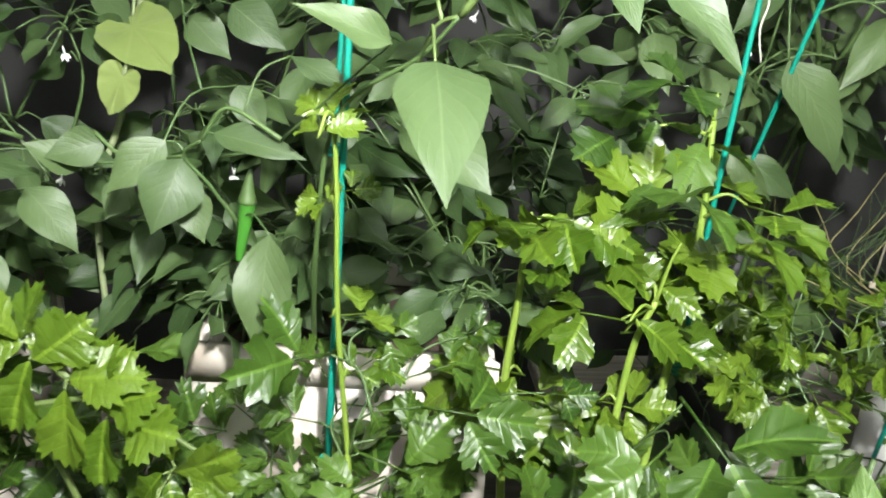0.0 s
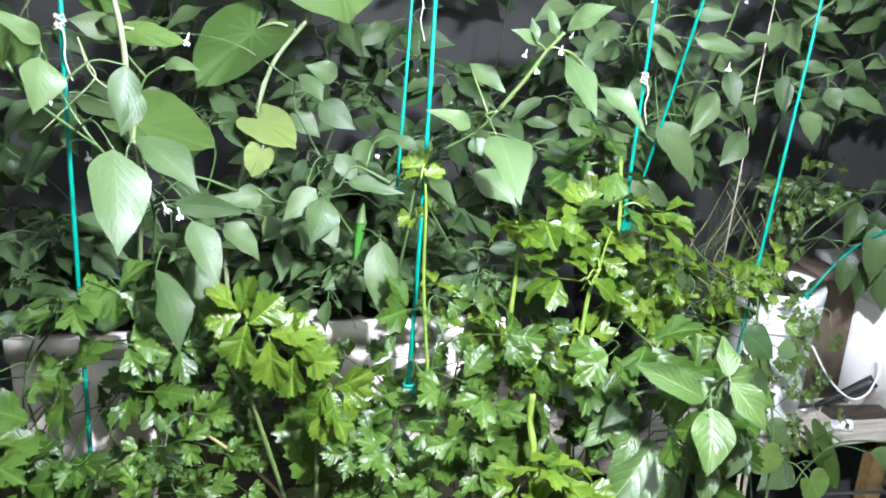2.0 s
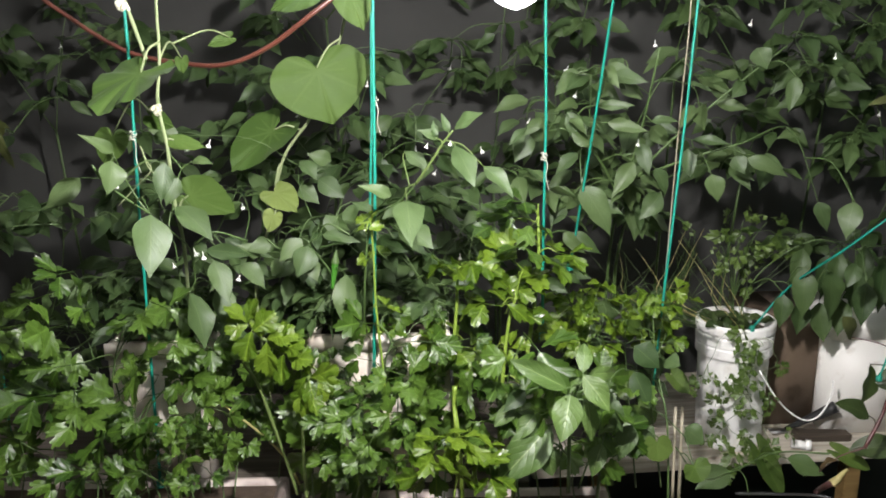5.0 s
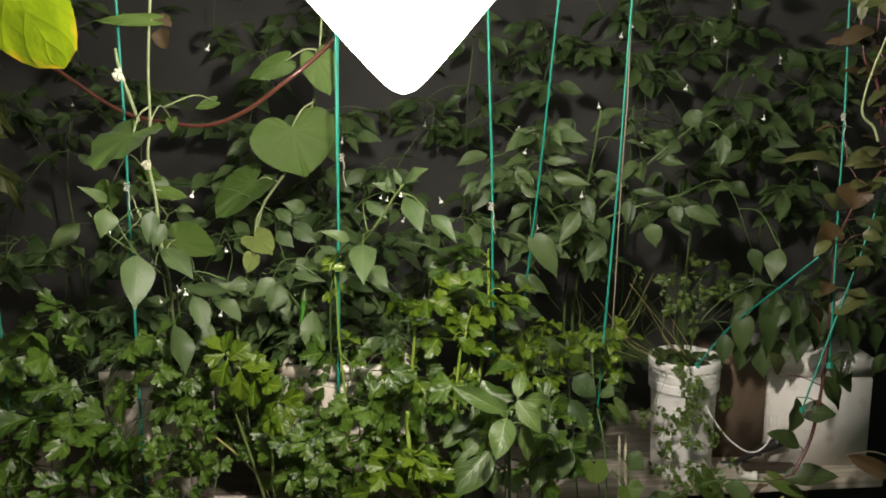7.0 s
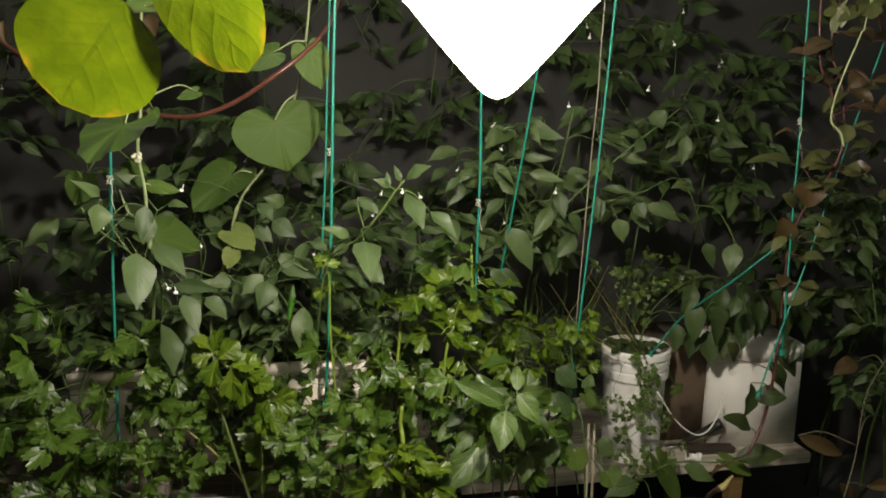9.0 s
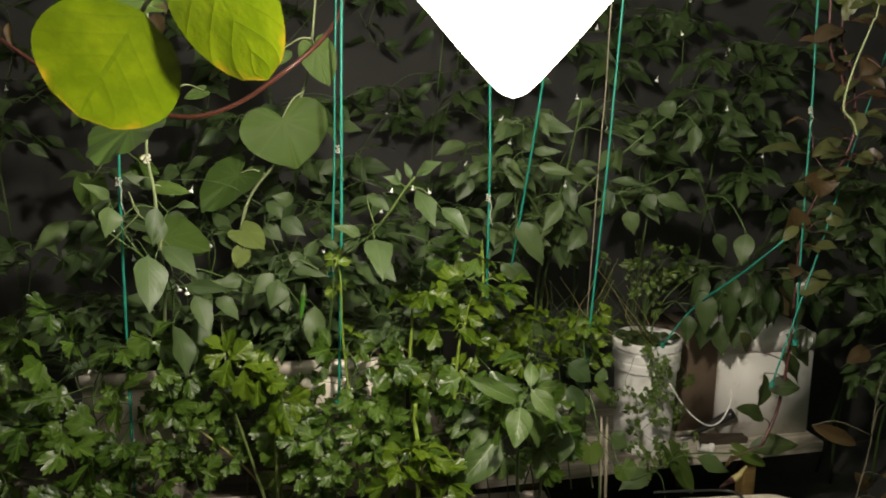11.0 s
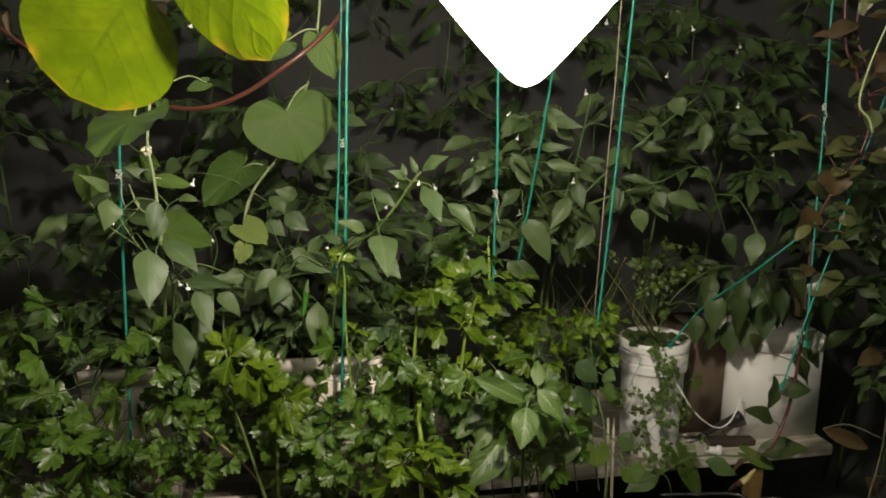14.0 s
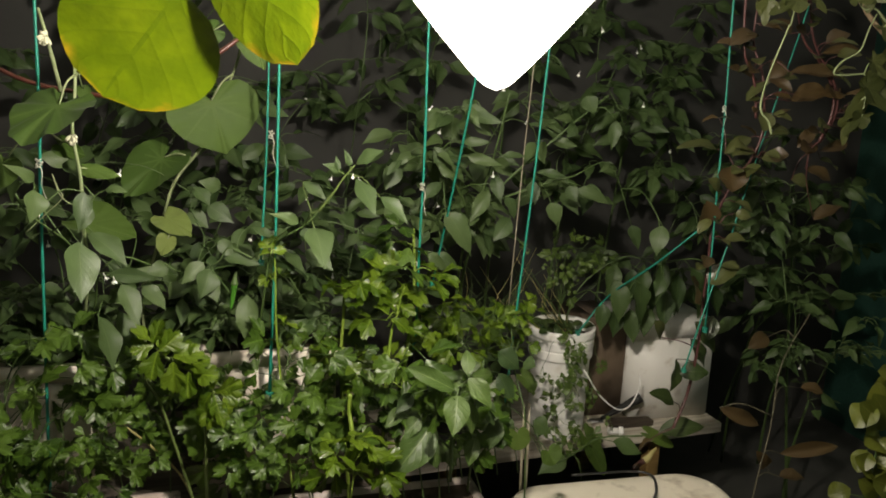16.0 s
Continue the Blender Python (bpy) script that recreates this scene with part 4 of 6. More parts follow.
PLANK_LEAVES = [
    (0.841, 1.0, 0.509, 0.739, 0.97, 0.473, 0.068),
    (0.96, 1.1, 0.508, 1.019, 1.07, 0.392, 0.062),
    (0.948, 0.9, 0.597, 1.041, 0.88, 0.559, 0.056),
    (0.883, 0.95, 0.436, 0.838, 0.93, 0.387, 0.05),
    (1.131, 1.0, 0.556, 1.206, 0.98, 0.519, 0.045),
    (0.564, 0.9, 0.747, 0.599, 0.884, 0.712, 0.062),
    (0.675, 0.88, 0.698, 0.723, 0.864, 0.661, 0.060),
    (0.65, 0.92, 0.819, 0.685, 0.904, 0.783, 0.050),
    (0.545, 0.9, 0.816, 0.511, 0.884, 0.779, 0.062),
]
DRY_LEAVES = [
    (-0.458, 0.72, 1.831, -0.443, 0.7, 1.781, 0.044),
    (-0.468, 0.72, 1.857, -0.427, 0.7, 1.831, 0.034),
    (-1.019, 0.9, 1.787, -1.02, 0.88, 1.741, 0.029),
    (-0.97, 0.9, 1.77, -0.921, 0.88, 1.75, 0.026),
    (-0.80, 0.68, 1.90, -0.785, 0.66, 1.835, 0.05),
    (-0.77, 0.67, 1.812, -0.758, 0.65, 1.768, 0.026),
    (-0.742, 0.67, 1.81, -0.735, 0.65, 1.762, 0.018),
]
HEART = [
    (0.557, 0.7, 0.752, 0.562, 0.692, 0.709, 0.066),
    (0.506, 0.74, 0.971, 0.560, 0.720, 0.923, 0.066),
    (0.578, 0.74, 0.936, 0.606, 0.720, 0.928, 0.056),
    (0.515, 0.72, 0.776, 0.555, 0.704, 0.742, 0.058),
    (0.633, 0.66, 0.711, 0.647, 0.644, 0.685, 0.071),
    (0.535, 0.85, 0.974, 0.501, 0.834, 1.001, 0.038),
]
MALABAR = [
    (1.256, 0.9, 1.774, 1.176, 0.88, 1.783, 0.047),
    (1.28, 0.88, 1.679, 1.173, 0.86, 1.714, 0.04),
    (1.313, 0.86, 1.681, 1.233, 0.84, 1.626, 0.037),
    (1.19, 0.9, 1.574, 1.123, 0.88, 1.563, 0.022),
    (1.19, 0.9, 1.574, 1.221, 0.88, 1.572, 0.024),
    (1.195, 0.9, 1.485, 1.03, 0.85, 1.491, 0.044),
    (1.3, 0.9, 1.52, 1.206, 0.88, 1.475, 0.041),
    (1.307, 0.88, 1.481, 1.219, 0.86, 1.471, 0.048),
    (1.337, 0.88, 1.473, 1.406, 0.86, 1.452, 0.056),
    (1.228, 0.88, 1.436, 1.22, 0.84, 1.37, 0.09),
    (1.191, 0.9, 1.265, 1.167, 0.88, 1.34, 0.072),
    (1.312, 0.86, 1.597, 1.296, 0.84, 1.542, 0.052),
    (1.391, 0.85, 1.648, 1.488, 0.83, 1.653, 0.06),
    (1.384, 0.85, 1.711, 1.545, 0.83, 1.703, 0.045),
]
MALABAR_b = [
    (1.176, 0.9, 1.026, 1.141, 0.88, 1.115, 0.093),
    (1.198, 0.88, 1.092, 1.287, 0.86, 1.148, 0.069),
    (1.244, 0.92, 1.765, 1.289, 0.9, 1.807, 0.055),
    (1.588, 0.95, 1.451, 1.64, 0.93, 1.419, 0.068),
    (1.495, 0.95, 1.388, 1.544, 0.93, 1.375, 0.06),
    (1.009, 0.85, 0.585, 1.046, 0.83, 0.628, 0.059),
    (1.105, 0.95, 0.904, 1.066, 0.93, 0.967, 0.052),
]
MALABAR = MALABAR + MALABAR_b
BROWN = [
    (1.234, 0.8, 0.728, 1.363, 0.78, 0.672, 0.044),
    (1.425, 0.75, 0.587, 1.617, 0.73, 0.604, 0.045),
    (1.434, 0.75, 0.511, 1.516, 0.73, 0.504, 0.049),
    (1.525, 1.0, 0.867, 1.44, 0.98, 0.839, 0.055),
    (1.636, 0.95, 0.702, 1.712, 0.93, 0.685, 0.049),
    (1.423, 0.8, 0.515, 1.366, 0.78, 0.587, 0.045),
]
RUSSET_TOP = [
    (1.344, 0.82, 1.709, 1.51, 0.8, 1.693, 0.042),
    (1.383, 0.85, 1.628, 1.481, 0.83, 1.647, 0.064),
    (1.473, 0.85, 1.79, 1.532, 0.83, 1.82, 0.054),
    (1.23, 0.84, 1.811, 1.146, 0.82, 1.774, 0.057),
    (1.117, 0.84, 1.779, 1.182, 0.82, 1.764, 0.046),
    (1.555, 0.9, 1.272, 1.65, 0.9, 1.315, 0.049),
    (1.5, 0.9, 1.428, 1.596, 0.9, 1.393, 0.045),
    (1.464, 0.85, 1.763, 1.577, 0.84, 1.778, 0.033),
    (1.392, 0.9, 1.815, 1.334, 0.9, 1.851, 0.043),
    (1.338, 0.85, 1.736, 1.296, 0.84, 1.692, 0.055),
    (1.552, 0.95, 1.541, 1.5, 0.95, 1.486, 0.041),
    (1.681, 0.95, 1.499, 1.582, 0.95, 1.476, 0.035),
]
RIGHT_LOW = [
    (1.533, 0.5, 0.779, 1.43, 0.48, 0.87, 0.101),
    (1.555, 0.5, 0.811, 1.484, 0.48, 0.923, 0.092),
    (1.567, 0.5, 0.57, 1.466, 0.48, 0.643, 0.079),
    (1.607, 0.5, 0.705, 1.578, 0.48, 0.614, 0.095),
    (1.487, 0.6, 0.522, 1.544, 0.58, 0.549, 0.066),
    (1.49, 0.5, 0.849, 1.426, 0.48, 0.797, 0.076),
    (1.563, 0.5, 0.726, 1.465, 0.48, 0.744, 0.087),
    (1.562, 0.52, 0.869, 1.48, 0.5, 0.899, 0.077),
    (1.532, 0.5, 0.643, 1.443, 0.48, 0.713, 0.068),
    (1.58, 0.48, 0.649, 1.52, 0.46, 0.614, 0.078),
    (1.498, 0.5, 0.715, 1.463, 0.48, 0.66, 0.062),
    (1.562, 0.5, 0.777, 1.472, 0.48, 0.892, 0.086),
    (1.588, 0.52, 0.883, 1.489, 0.5, 0.947, 0.077),
    (1.601, 0.48, 0.594, 1.494, 0.46, 0.651, 0.094),
]
RIGHT_LOW_b = [
    (1.576, 0.47, 0.756, 1.515, 0.45, 0.688, 0.092),
]
RIGHT_LOW = RIGHT_LOW + RIGHT_LOW_b
GOURD = [
    (1.175, 0.6, 1.888, 1.093, 0.58, 1.849, 0.068),
    (1.215, 0.6, 1.897, 1.239, 0.58, 1.858, 0.064),
    (1.323, 0.6, 1.905, 1.369, 0.58, 1.887, 0.07),
    (1.412, 0.6, 1.68, 1.468, 0.58, 1.625, 0.085),
    (1.417, 0.6, 1.744, 1.451, 0.58, 1.704, 0.069),
    (1.409, 0.6, 1.607, 1.346, 0.58, 1.564, 0.05),
    (1.435, 0.6, 1.829, 1.495, 0.58, 1.791, 0.086),
]
GOURD_SIDE = [
    (1.451, 0.62, 1.687, 1.365, 0.6, 1.608, 0.085),
    (1.385, 0.62, 1.592, 1.363, 0.6, 1.54, 0.055),
    (1.465, 0.62, 1.745, 1.402, 0.6, 1.687, 0.066),
    (1.092, 0.6, 1.872, 1.087, 0.6, 1.823, 0.054),
    (1.141, 0.6, 1.887, 1.157, 0.6, 1.845, 0.043),
    (1.388, 0.6, 1.907, 1.378, 0.6, 1.866, 0.065),
]
FARLEFT = [
    (-0.993, 0.95, 1.643, -0.937, 0.93, 1.59, 0.06),
    (-0.988, 0.95, 1.576, -1.011, 0.93, 1.608, 0.054),
    (-1.022, 0.95, 1.501, -0.939, 0.93, 1.47, 0.067),
    (-0.987, 0.95, 1.477, -0.935, 0.93, 1.385, 0.061),
    (-1.023, 0.9, 1.424, -1.072, 0.88, 1.384, 0.078),
    (-1.071, 0.95, 1.594, -1.11, 0.93, 1.523, 0.091),
    (-1.043, 0.9, 1.287, -1.102, 0.88, 1.239, 0.091),
    (-1.027, 0.9, 1.294, -0.976, 0.88, 1.25, 0.06),
    (-1.104, 0.9, 1.203, -1.057, 0.88, 1.128, 0.092),
    (-0.98, 0.95, 1.68, -0.996, 0.93, 1.71, 0.054),
    (-1.103, 0.95, 1.49, -1.129, 0.93, 1.447, 0.076),
]
LEFT_EXTRA = [
    (-0.658, 0.65, 1.39, -0.728, 0.63, 1.328, 0.045),
    (-0.526, 0.9, 1.445, -0.591, 0.88, 1.463, 0.044),
    (-0.25, 0.9, 1.382, -0.211, 0.88, 1.34, 0.044),
    (-0.185, 0.95, 1.374, -0.24, 0.93, 1.393, 0.039),
    (-0.217, 0.95, 1.329, -0.155, 0.93, 1.285, 0.051),
    (-0.264, 0.95, 1.314, -0.216, 0.93, 1.271, 0.045),
    (-0.439, 0.75, 1.194, -0.349, 0.73, 1.205, 0.036),
    (-0.31, 0.8, 1.21, -0.363, 0.78, 1.197, 0.04),
    (0.513, 0.95, 0.974, 0.448, 0.93, 1.013, 0.062),
]
CEL_LIME = [
    (-0.343, 0.650, 1.073, -0.369, 0.637, 1.120, 0.060),
    (-0.339, 0.650, 1.069, -0.387, 0.637, 1.062, 0.061),
    (-0.341, 0.650, 1.071, -0.324, 0.650, 1.127, 0.060),
    (-0.331, 0.640, 1.058, -0.349, 0.612, 1.003, 0.066),
    (-0.327, 0.640, 1.058, -0.280, 0.640, 1.095, 0.066),
    (-0.314, 0.650, 1.042, -0.308, 0.650, 1.097, 0.061),
    (-0.299, 0.630, 1.036, -0.297, 0.602, 0.971, 0.072),
    (-0.299, 0.640, 1.039, -0.240, 0.627, 1.064, 0.071),
    (-0.284, 0.650, 1.020, -0.277, 0.650, 1.074, 0.059),
    (-0.275, 0.640, 1.013, -0.222, 0.627, 1.041, 0.067),
    (-0.266, 0.630, 1.009, -0.273, 0.602, 0.956, 0.060),
    (-0.260, 0.640, 0.998, -0.204, 0.612, 1.005, 0.065),
    (-0.209, 0.630, 0.954, -0.151, 0.617, 0.979, 0.061),
    (-0.199, 0.630, 0.949, -0.151, 0.617, 0.947, 0.051),
]
CEL_LIME_b = [
    (-0.213, 0.620, 0.953, -0.196, 0.592, 0.907, 0.054),
    (-0.217, 0.620, 0.959, -0.248, 0.607, 0.929, 0.051),
    (-0.215, 0.640, 0.959, -0.221, 0.640, 1.003, 0.050),
    (-0.221, 0.610, 0.939, -0.247, 0.597, 0.902, 0.049),
    (-0.215, 0.610, 0.932, -0.187, 0.582, 0.892, 0.049),
    (-0.226, 0.610, 0.935, -0.227, 0.582, 0.886, 0.045),
    (-0.192, 0.620, 0.947, -0.173, 0.607, 0.912, 0.045),
]
CEL_LIME = CEL_LIME + CEL_LIME_b
CEL_TALL = [
    (0.077, 0.754, 1.166, 0.059),
    (0.11, 0.773, 1.149, 0.066),
    (0.148, 0.762, 1.168, 0.076),
    (0.187, 0.776, 1.158, 0.082),
    (0.214, 0.778, 1.185, 0.087),
    (0.247, 0.744, 1.204, 0.08),
    (0.332, 0.741, 1.164, 0.08),
    (0.298, 0.79, 1.129, 0.072),
    (0.131, 0.756, 1.119, 0.049),
    (0.163, 0.754, 1.074, 0.071),
    (0.138, 0.8, 1.053, 0.051),
    (0.241, 0.768, 1.079, 0.082),
    (0.075, 0.79, 0.986, 0.074),
    (0.108, 0.769, 0.957, 0.084),
    (0.165, 0.778, 0.922, 0.091),
    (0.196, 0.749, 0.904, 0.084),
    (0.275, 0.778, 1.11, 0.066),
    (0.362, 0.792, 1.173, 0.071),
    (0.264, 0.771, 1.049, 0.072),
    (0.058, 0.784, 0.97, 0.062),
    (0.142, 0.78, 0.958, 0.068),
    (0.229, 0.744, 0.971, 0.055),
    (0.232, 0.855, 1.252, 0.084),
    (0.258, 0.845, 1.287, 0.072),
]
CEL_TALL_b = [
    (0.19, 0.828, 1.236, 0.067),
    (0.277, 0.812, 1.237, 0.071),
    (0.318, 0.862, 1.185, 0.068),
    (-0.073, 0.678, 1.281, 0.046),
    (-0.046, 0.693, 1.092, 0.047),
    (-0.089, 0.703, 1.199, 0.031),
    (-0.057, 0.693, 1.211, 0.031),
    (-0.038, 0.705, 1.037, 0.043),
]
CEL_TALL = CEL_TALL + CEL_TALL_b
CEL_BUSH = [
    (0.388, 0.907, 1.019, 0.072),
    (0.447, 0.956, 0.963, 0.087),
    (0.472, 0.913, 1.028, 0.072),
    (0.377, 0.972, 0.959, 0.075),
    (0.534, 0.965, 0.985, 0.074),
    (0.535, 0.872, 0.973, 0.071),
    (0.593, 0.876, 0.989, 0.071),
    (0.638, 0.886, 1.059, 0.064),
    (0.695, 0.976, 1.005, 0.068),
    (0.458, 0.912, 1.066, 0.059),
    (0.407, 0.935, 0.945, 0.074),
    (0.328, 0.896, 0.961, 0.072),
    (0.624, 0.921, 0.908, 0.061),
    (0.535, 0.906, 0.915, 0.073),
    (0.563, 0.902, 1.031, 0.065),
    (0.503, 0.93, 0.946, 0.073),
    (0.632, 0.93, 1.008, 0.06),
    (0.435, 0.969, 1.024, 0.062),
    (0.358, 0.942, 1.021, 0.073),
]
CEL_LEFT = [
    (-0.566, 0.669, 1.092, 0.084),
    (-0.507, 0.657, 1.106, 0.073),
    (-0.599, 0.679, 1.072, 0.064),
    (-0.706, 0.627, 1.026, 0.094),
    (-0.707, 0.546, 1.022, 0.079),
    (-0.587, 0.658, 0.972, 0.096),
    (-0.504, 0.674, 0.993, 0.064),
    (-0.474, 0.665, 0.944, 0.086),
    (-0.487, 0.611, 1.046, 0.061),
    (-0.753, 0.634, 0.916, 0.107),
    (-0.678, 0.554, 0.909, 0.101),
    (-0.638, 0.653, 0.905, 0.097),
    (-0.582, 0.612, 0.872, 0.105),
    (-0.533, 0.566, 0.867, 0.092),
    (-0.621, 0.53, 0.876, 0.09),
    (-0.835, 0.657, 0.786, 0.099),
    (-0.428, 0.678, 1.007, 0.064),
    (-0.702, 0.534, 1.11, 0.077),
    (-0.783, 0.648, 1.135, 0.083),
    (-0.698, 0.586, 1.205, 0.069),
    (-0.638, 0.544, 1.146, 0.067),
    (-0.776, 0.567, 0.948, 0.091),
    (-0.893, 0.643, 0.983, 0.096),
    (-0.866, 0.66, 1.067, 0.095),
]
CEL_LEFT_LOW = [
    (-0.579, 0.504, 0.801, 0.08),
    (-0.477, 0.561, 0.8, 0.072),
    (-0.389, 0.504, 0.887, 0.068),
    (-0.385, 0.572, 0.817, 0.072),
    (-0.412, 0.533, 0.938, 0.059),
    (-0.387, 0.588, 0.944, 0.061),
    (-0.485, 0.598, 0.743, 0.075),
    (-0.351, 0.551, 0.783, 0.082),
    (-0.571, 0.6, 0.755, 0.085),
    (-0.673, 0.531, 0.797, 0.092),
    (-0.725, 0.508, 0.789, 0.08),
    (-0.418, 0.56, 0.766, 0.062),
    (-0.355, 0.503, 0.931, 0.048),
    (-0.476, 0.52, 0.869, 0.06),
    (-0.333, 0.541, 0.845, 0.05),
    (-0.866, 0.561, 0.862, 0.093),
    (-0.831, 0.516, 0.796, 0.091),
]
CEL_MID = [
    (-0.209, 0.729, 0.839, 0.101),
    (-0.108, 0.64, 0.882, 0.095),
    (-0.072, 0.743, 0.904, 0.101),
    (-0.028, 0.733, 0.872, 0.101),
    (0.018, 0.65, 0.852, 0.096),
    (-0.147, 0.664, 0.811, 0.098),
    (-0.094, 0.673, 0.781, 0.099),
    (-0.209, 0.693, 0.759, 0.101),
    (-0.049, 0.679, 0.814, 0.088),
    (-0.121, 0.689, 0.71, 0.112),
    (-0.198, 0.74, 0.668, 0.105),
    (-0.002, 0.671, 0.935, 0.075),
    (0.039, 0.659, 0.823, 0.076),
    (-0.276, 0.705, 0.803, 0.067),
    (0.053, 0.628, 1.031, 0.071),
    (-0.099, 0.638, 1.073, 0.072),
    (-0.286, 0.673, 0.734, 0.067),
    (-0.047, 0.744, 1.063, 0.042),
    (-0.022, 0.701, 1.063, 0.04),
    (0.039, 0.733, 1.02, 0.051),
    (-0.039, 0.746, 0.957, 0.053),
]
CEL_MID_b = [
    (-0.002, 0.702, 0.955, 0.05),
    (0.04, 0.749, 0.903, 0.054),
    (-0.098, 0.751, 1.005, 0.04),
    (-0.114, 0.705, 0.967, 0.045),
    (-0.147, 0.75, 0.885, 0.054),
    (0.078, 0.737, 0.956, 0.047),
    (0.066, 0.754, 1.051, 0.028),
    (-0.072, 0.728, 0.891, 0.053),
    (-0.182, 0.757, 0.943, 0.036),
    (0.129, 0.759, 0.93, 0.042),
    (0.149, 0.702, 1.009, 0.033),
]
CEL_MID = CEL_MID + CEL_MID_b
CEL_FRONT = [
    (0.05, 0.512, 0.835, 0.069),
    (0.12, 0.537, 0.842, 0.07),
    (0.15, 0.549, 0.802, 0.071),
    (0.079, 0.52, 0.786, 0.08),
    (0.029, 0.528, 0.781, 0.07),
    (0.169, 0.534, 0.765, 0.06),
    (0.099, 0.523, 0.861, 0.059),
]
HERB = [
    (0.903, 1.194, 0.806, 0.058),
    (0.928, 1.192, 0.734, 0.052),
    (0.97, 1.194, 0.785, 0.051),
    (0.871, 1.193, 0.681, 0.052),
    (0.988, 1.191, 0.714, 0.052),
    (0.92, 1.184, 0.664, 0.058),
    (0.851, 1.179, 0.614, 0.052),
    (0.946, 1.157, 0.62, 0.051),
    (1.007, 1.192, 0.64, 0.052),
    (0.882, 1.166, 0.563, 0.058),
    (0.928, 1.147, 0.534, 0.055),
    (0.98, 1.155, 0.567, 0.052),
    (0.827, 1.147, 0.518, 0.052),
    (0.889, 1.123, 0.492, 0.058),
    (0.955, 1.12, 0.492, 0.051),
    (1.014, 1.153, 0.51, 0.048),
    (0.855, 1.121, 0.458, 0.058),
    (0.934, 1.182, 0.737, 0.044),
    (1.036, 1.214, 0.74, 0.048),
    (0.914, 1.159, 0.602, 0.044),
    (0.831, 1.203, 0.733, 0.048),
    (0.796, 1.165, 0.677, 0.047),
    (1.021, 1.204, 0.579, 0.045),
]
SPRIG = [
    (0.879, 1.303, 1.111, 0.061),
    (0.937, 1.318, 1.07, 0.064),
    (0.998, 1.345, 1.081, 0.062),
    (1.043, 1.366, 1.021, 0.062),
    (0.924, 1.328, 1.013, 0.065),
    (0.974, 1.308, 0.99, 0.061),
    (1.009, 1.299, 1.129, 0.053),
    (1.067, 1.334, 1.065, 0.054),
    (0.941, 1.305, 1.128, 0.053),
    (0.913, 1.359, 1.042, 0.054),
    (1.005, 1.362, 1.003, 0.055),
    (0.862, 1.305, 1.075, 0.053),
]
TALL_A = [(0.109, 0.8, 1.141), (0.107, 0.8, 1.059), (0.1, 0.79, 0.955), (0.106, 0.75, 0.788), (0.114, 0.7, 0.586)]
TALL_B = [(0.24, 0.76, 1.087), (0.224, 0.76, 1.03), (0.209, 0.74, 0.902), (0.2, 0.72, 0.765), (0.194, 0.7, 0.585)]
TALL_C = [(0.299, 0.86, 1.25), (0.299, 0.84, 1.15), (0.287, 0.82, 1.038), (0.254, 0.76, 0.843), (0.228, 0.7, 0.585)]
TALL_D = [(-0.073, 0.675, 1.279), (-0.07, 0.675, 1.211), (-0.069, 0.68, 1.091), (-0.059, 0.68, 0.955), (-0.048, 0.66, 0.824), (-0.031, 0.64, 0.627)]
LIME_STALK = [(-0.343, 0.66, 1.065), (-0.317, 0.66, 1.037), (-0.29, 0.655, 1.015), (-0.36, 0.665, 0.988), (-0.334, 0.67, 0.928), (-0.312, 0.675, 0.845), (-0.288, 0.68, 0.748), (-0.263, 0.68, 0.649)]
LIME_SIDE = [(-0.19, 0.655, 0.955), (-0.232, 0.655, 0.985), (-0.275, 0.655, 1.008), (-0.317, 0.66, 1.037)]
LIME_STALK_B = [(-0.193, 0.64, 0.941), (-0.214, 0.64, 0.947), (-0.225, 0.64, 0.918), (-0.233, 0.635, 0.858), (-0.235, 0.63, 0.766), (-0.232, 0.62, 0.642)]
VINE_STEM = [(-0.447, 0.64, 1.909), (-0.462, 0.63, 1.74), (-0.467, 0.63, 1.622), (-0.475, 0.62, 1.541), (-0.465, 0.62, 1.451), (-0.468, 0.64, 1.343), (-0.469, 0.68, 1.24), (-0.501, 0.78, 1.069)]
VINE_STEM_B = [(-0.52, 0.60, 1.78), (-0.506, 0.58, 1.735), (-0.493, 0.63, 1.623)]
VINE_STEM_C = [(-0.105, 0.9, 1.93), (-0.12, 0.9, 1.796), (-0.135, 0.92, 1.701), (-0.16, 0.95, 1.63), (-0.199, 0.95, 1.538), (-0.232, 0.94, 1.471), (-0.27, 0.95, 1.424), (-0.298, 0.95, 1.381), (-0.325, 0.96, 1.30), (-0.35, 0.96, 1.2), (-0.382, 0.94, 1.083)]
HOSE = [(-0.928, 1.0, 1.824), (-0.79, 0.95, 1.729), (-0.623, 0.88, 1.637), (-0.475, 0.84, 1.607), (-0.378, 0.8, 1.606), (-0.283, 0.78, 1.641), (-0.189, 0.76, 1.703), (-0.123, 0.78, 1.754), (-0.069, 0.84, 1.814), (-0.044, 0.9, 1.876), (-0.035, 1.0, 1.966)]
BRANCH = [(0.1, 0.61, 1.477), (0.076, 0.62, 1.446), (0.056, 0.63, 1.413), (0.024, 0.645, 1.367), (-0.005, 0.66, 1.333), (-0.073, 0.7, 1.273), (-0.093, 0.72, 1.156), (-0.107, 0.8, 1.003)]
PEPL_STEM = [(-0.535, 0.52, 1.452), (-0.52, 0.55, 1.385), (-0.489, 0.55, 1.333), (-0.464, 0.62, 1.273), (-0.452, 0.66, 1.233), (-0.465, 0.72, 1.141), (-0.511, 0.82, 0.952)]
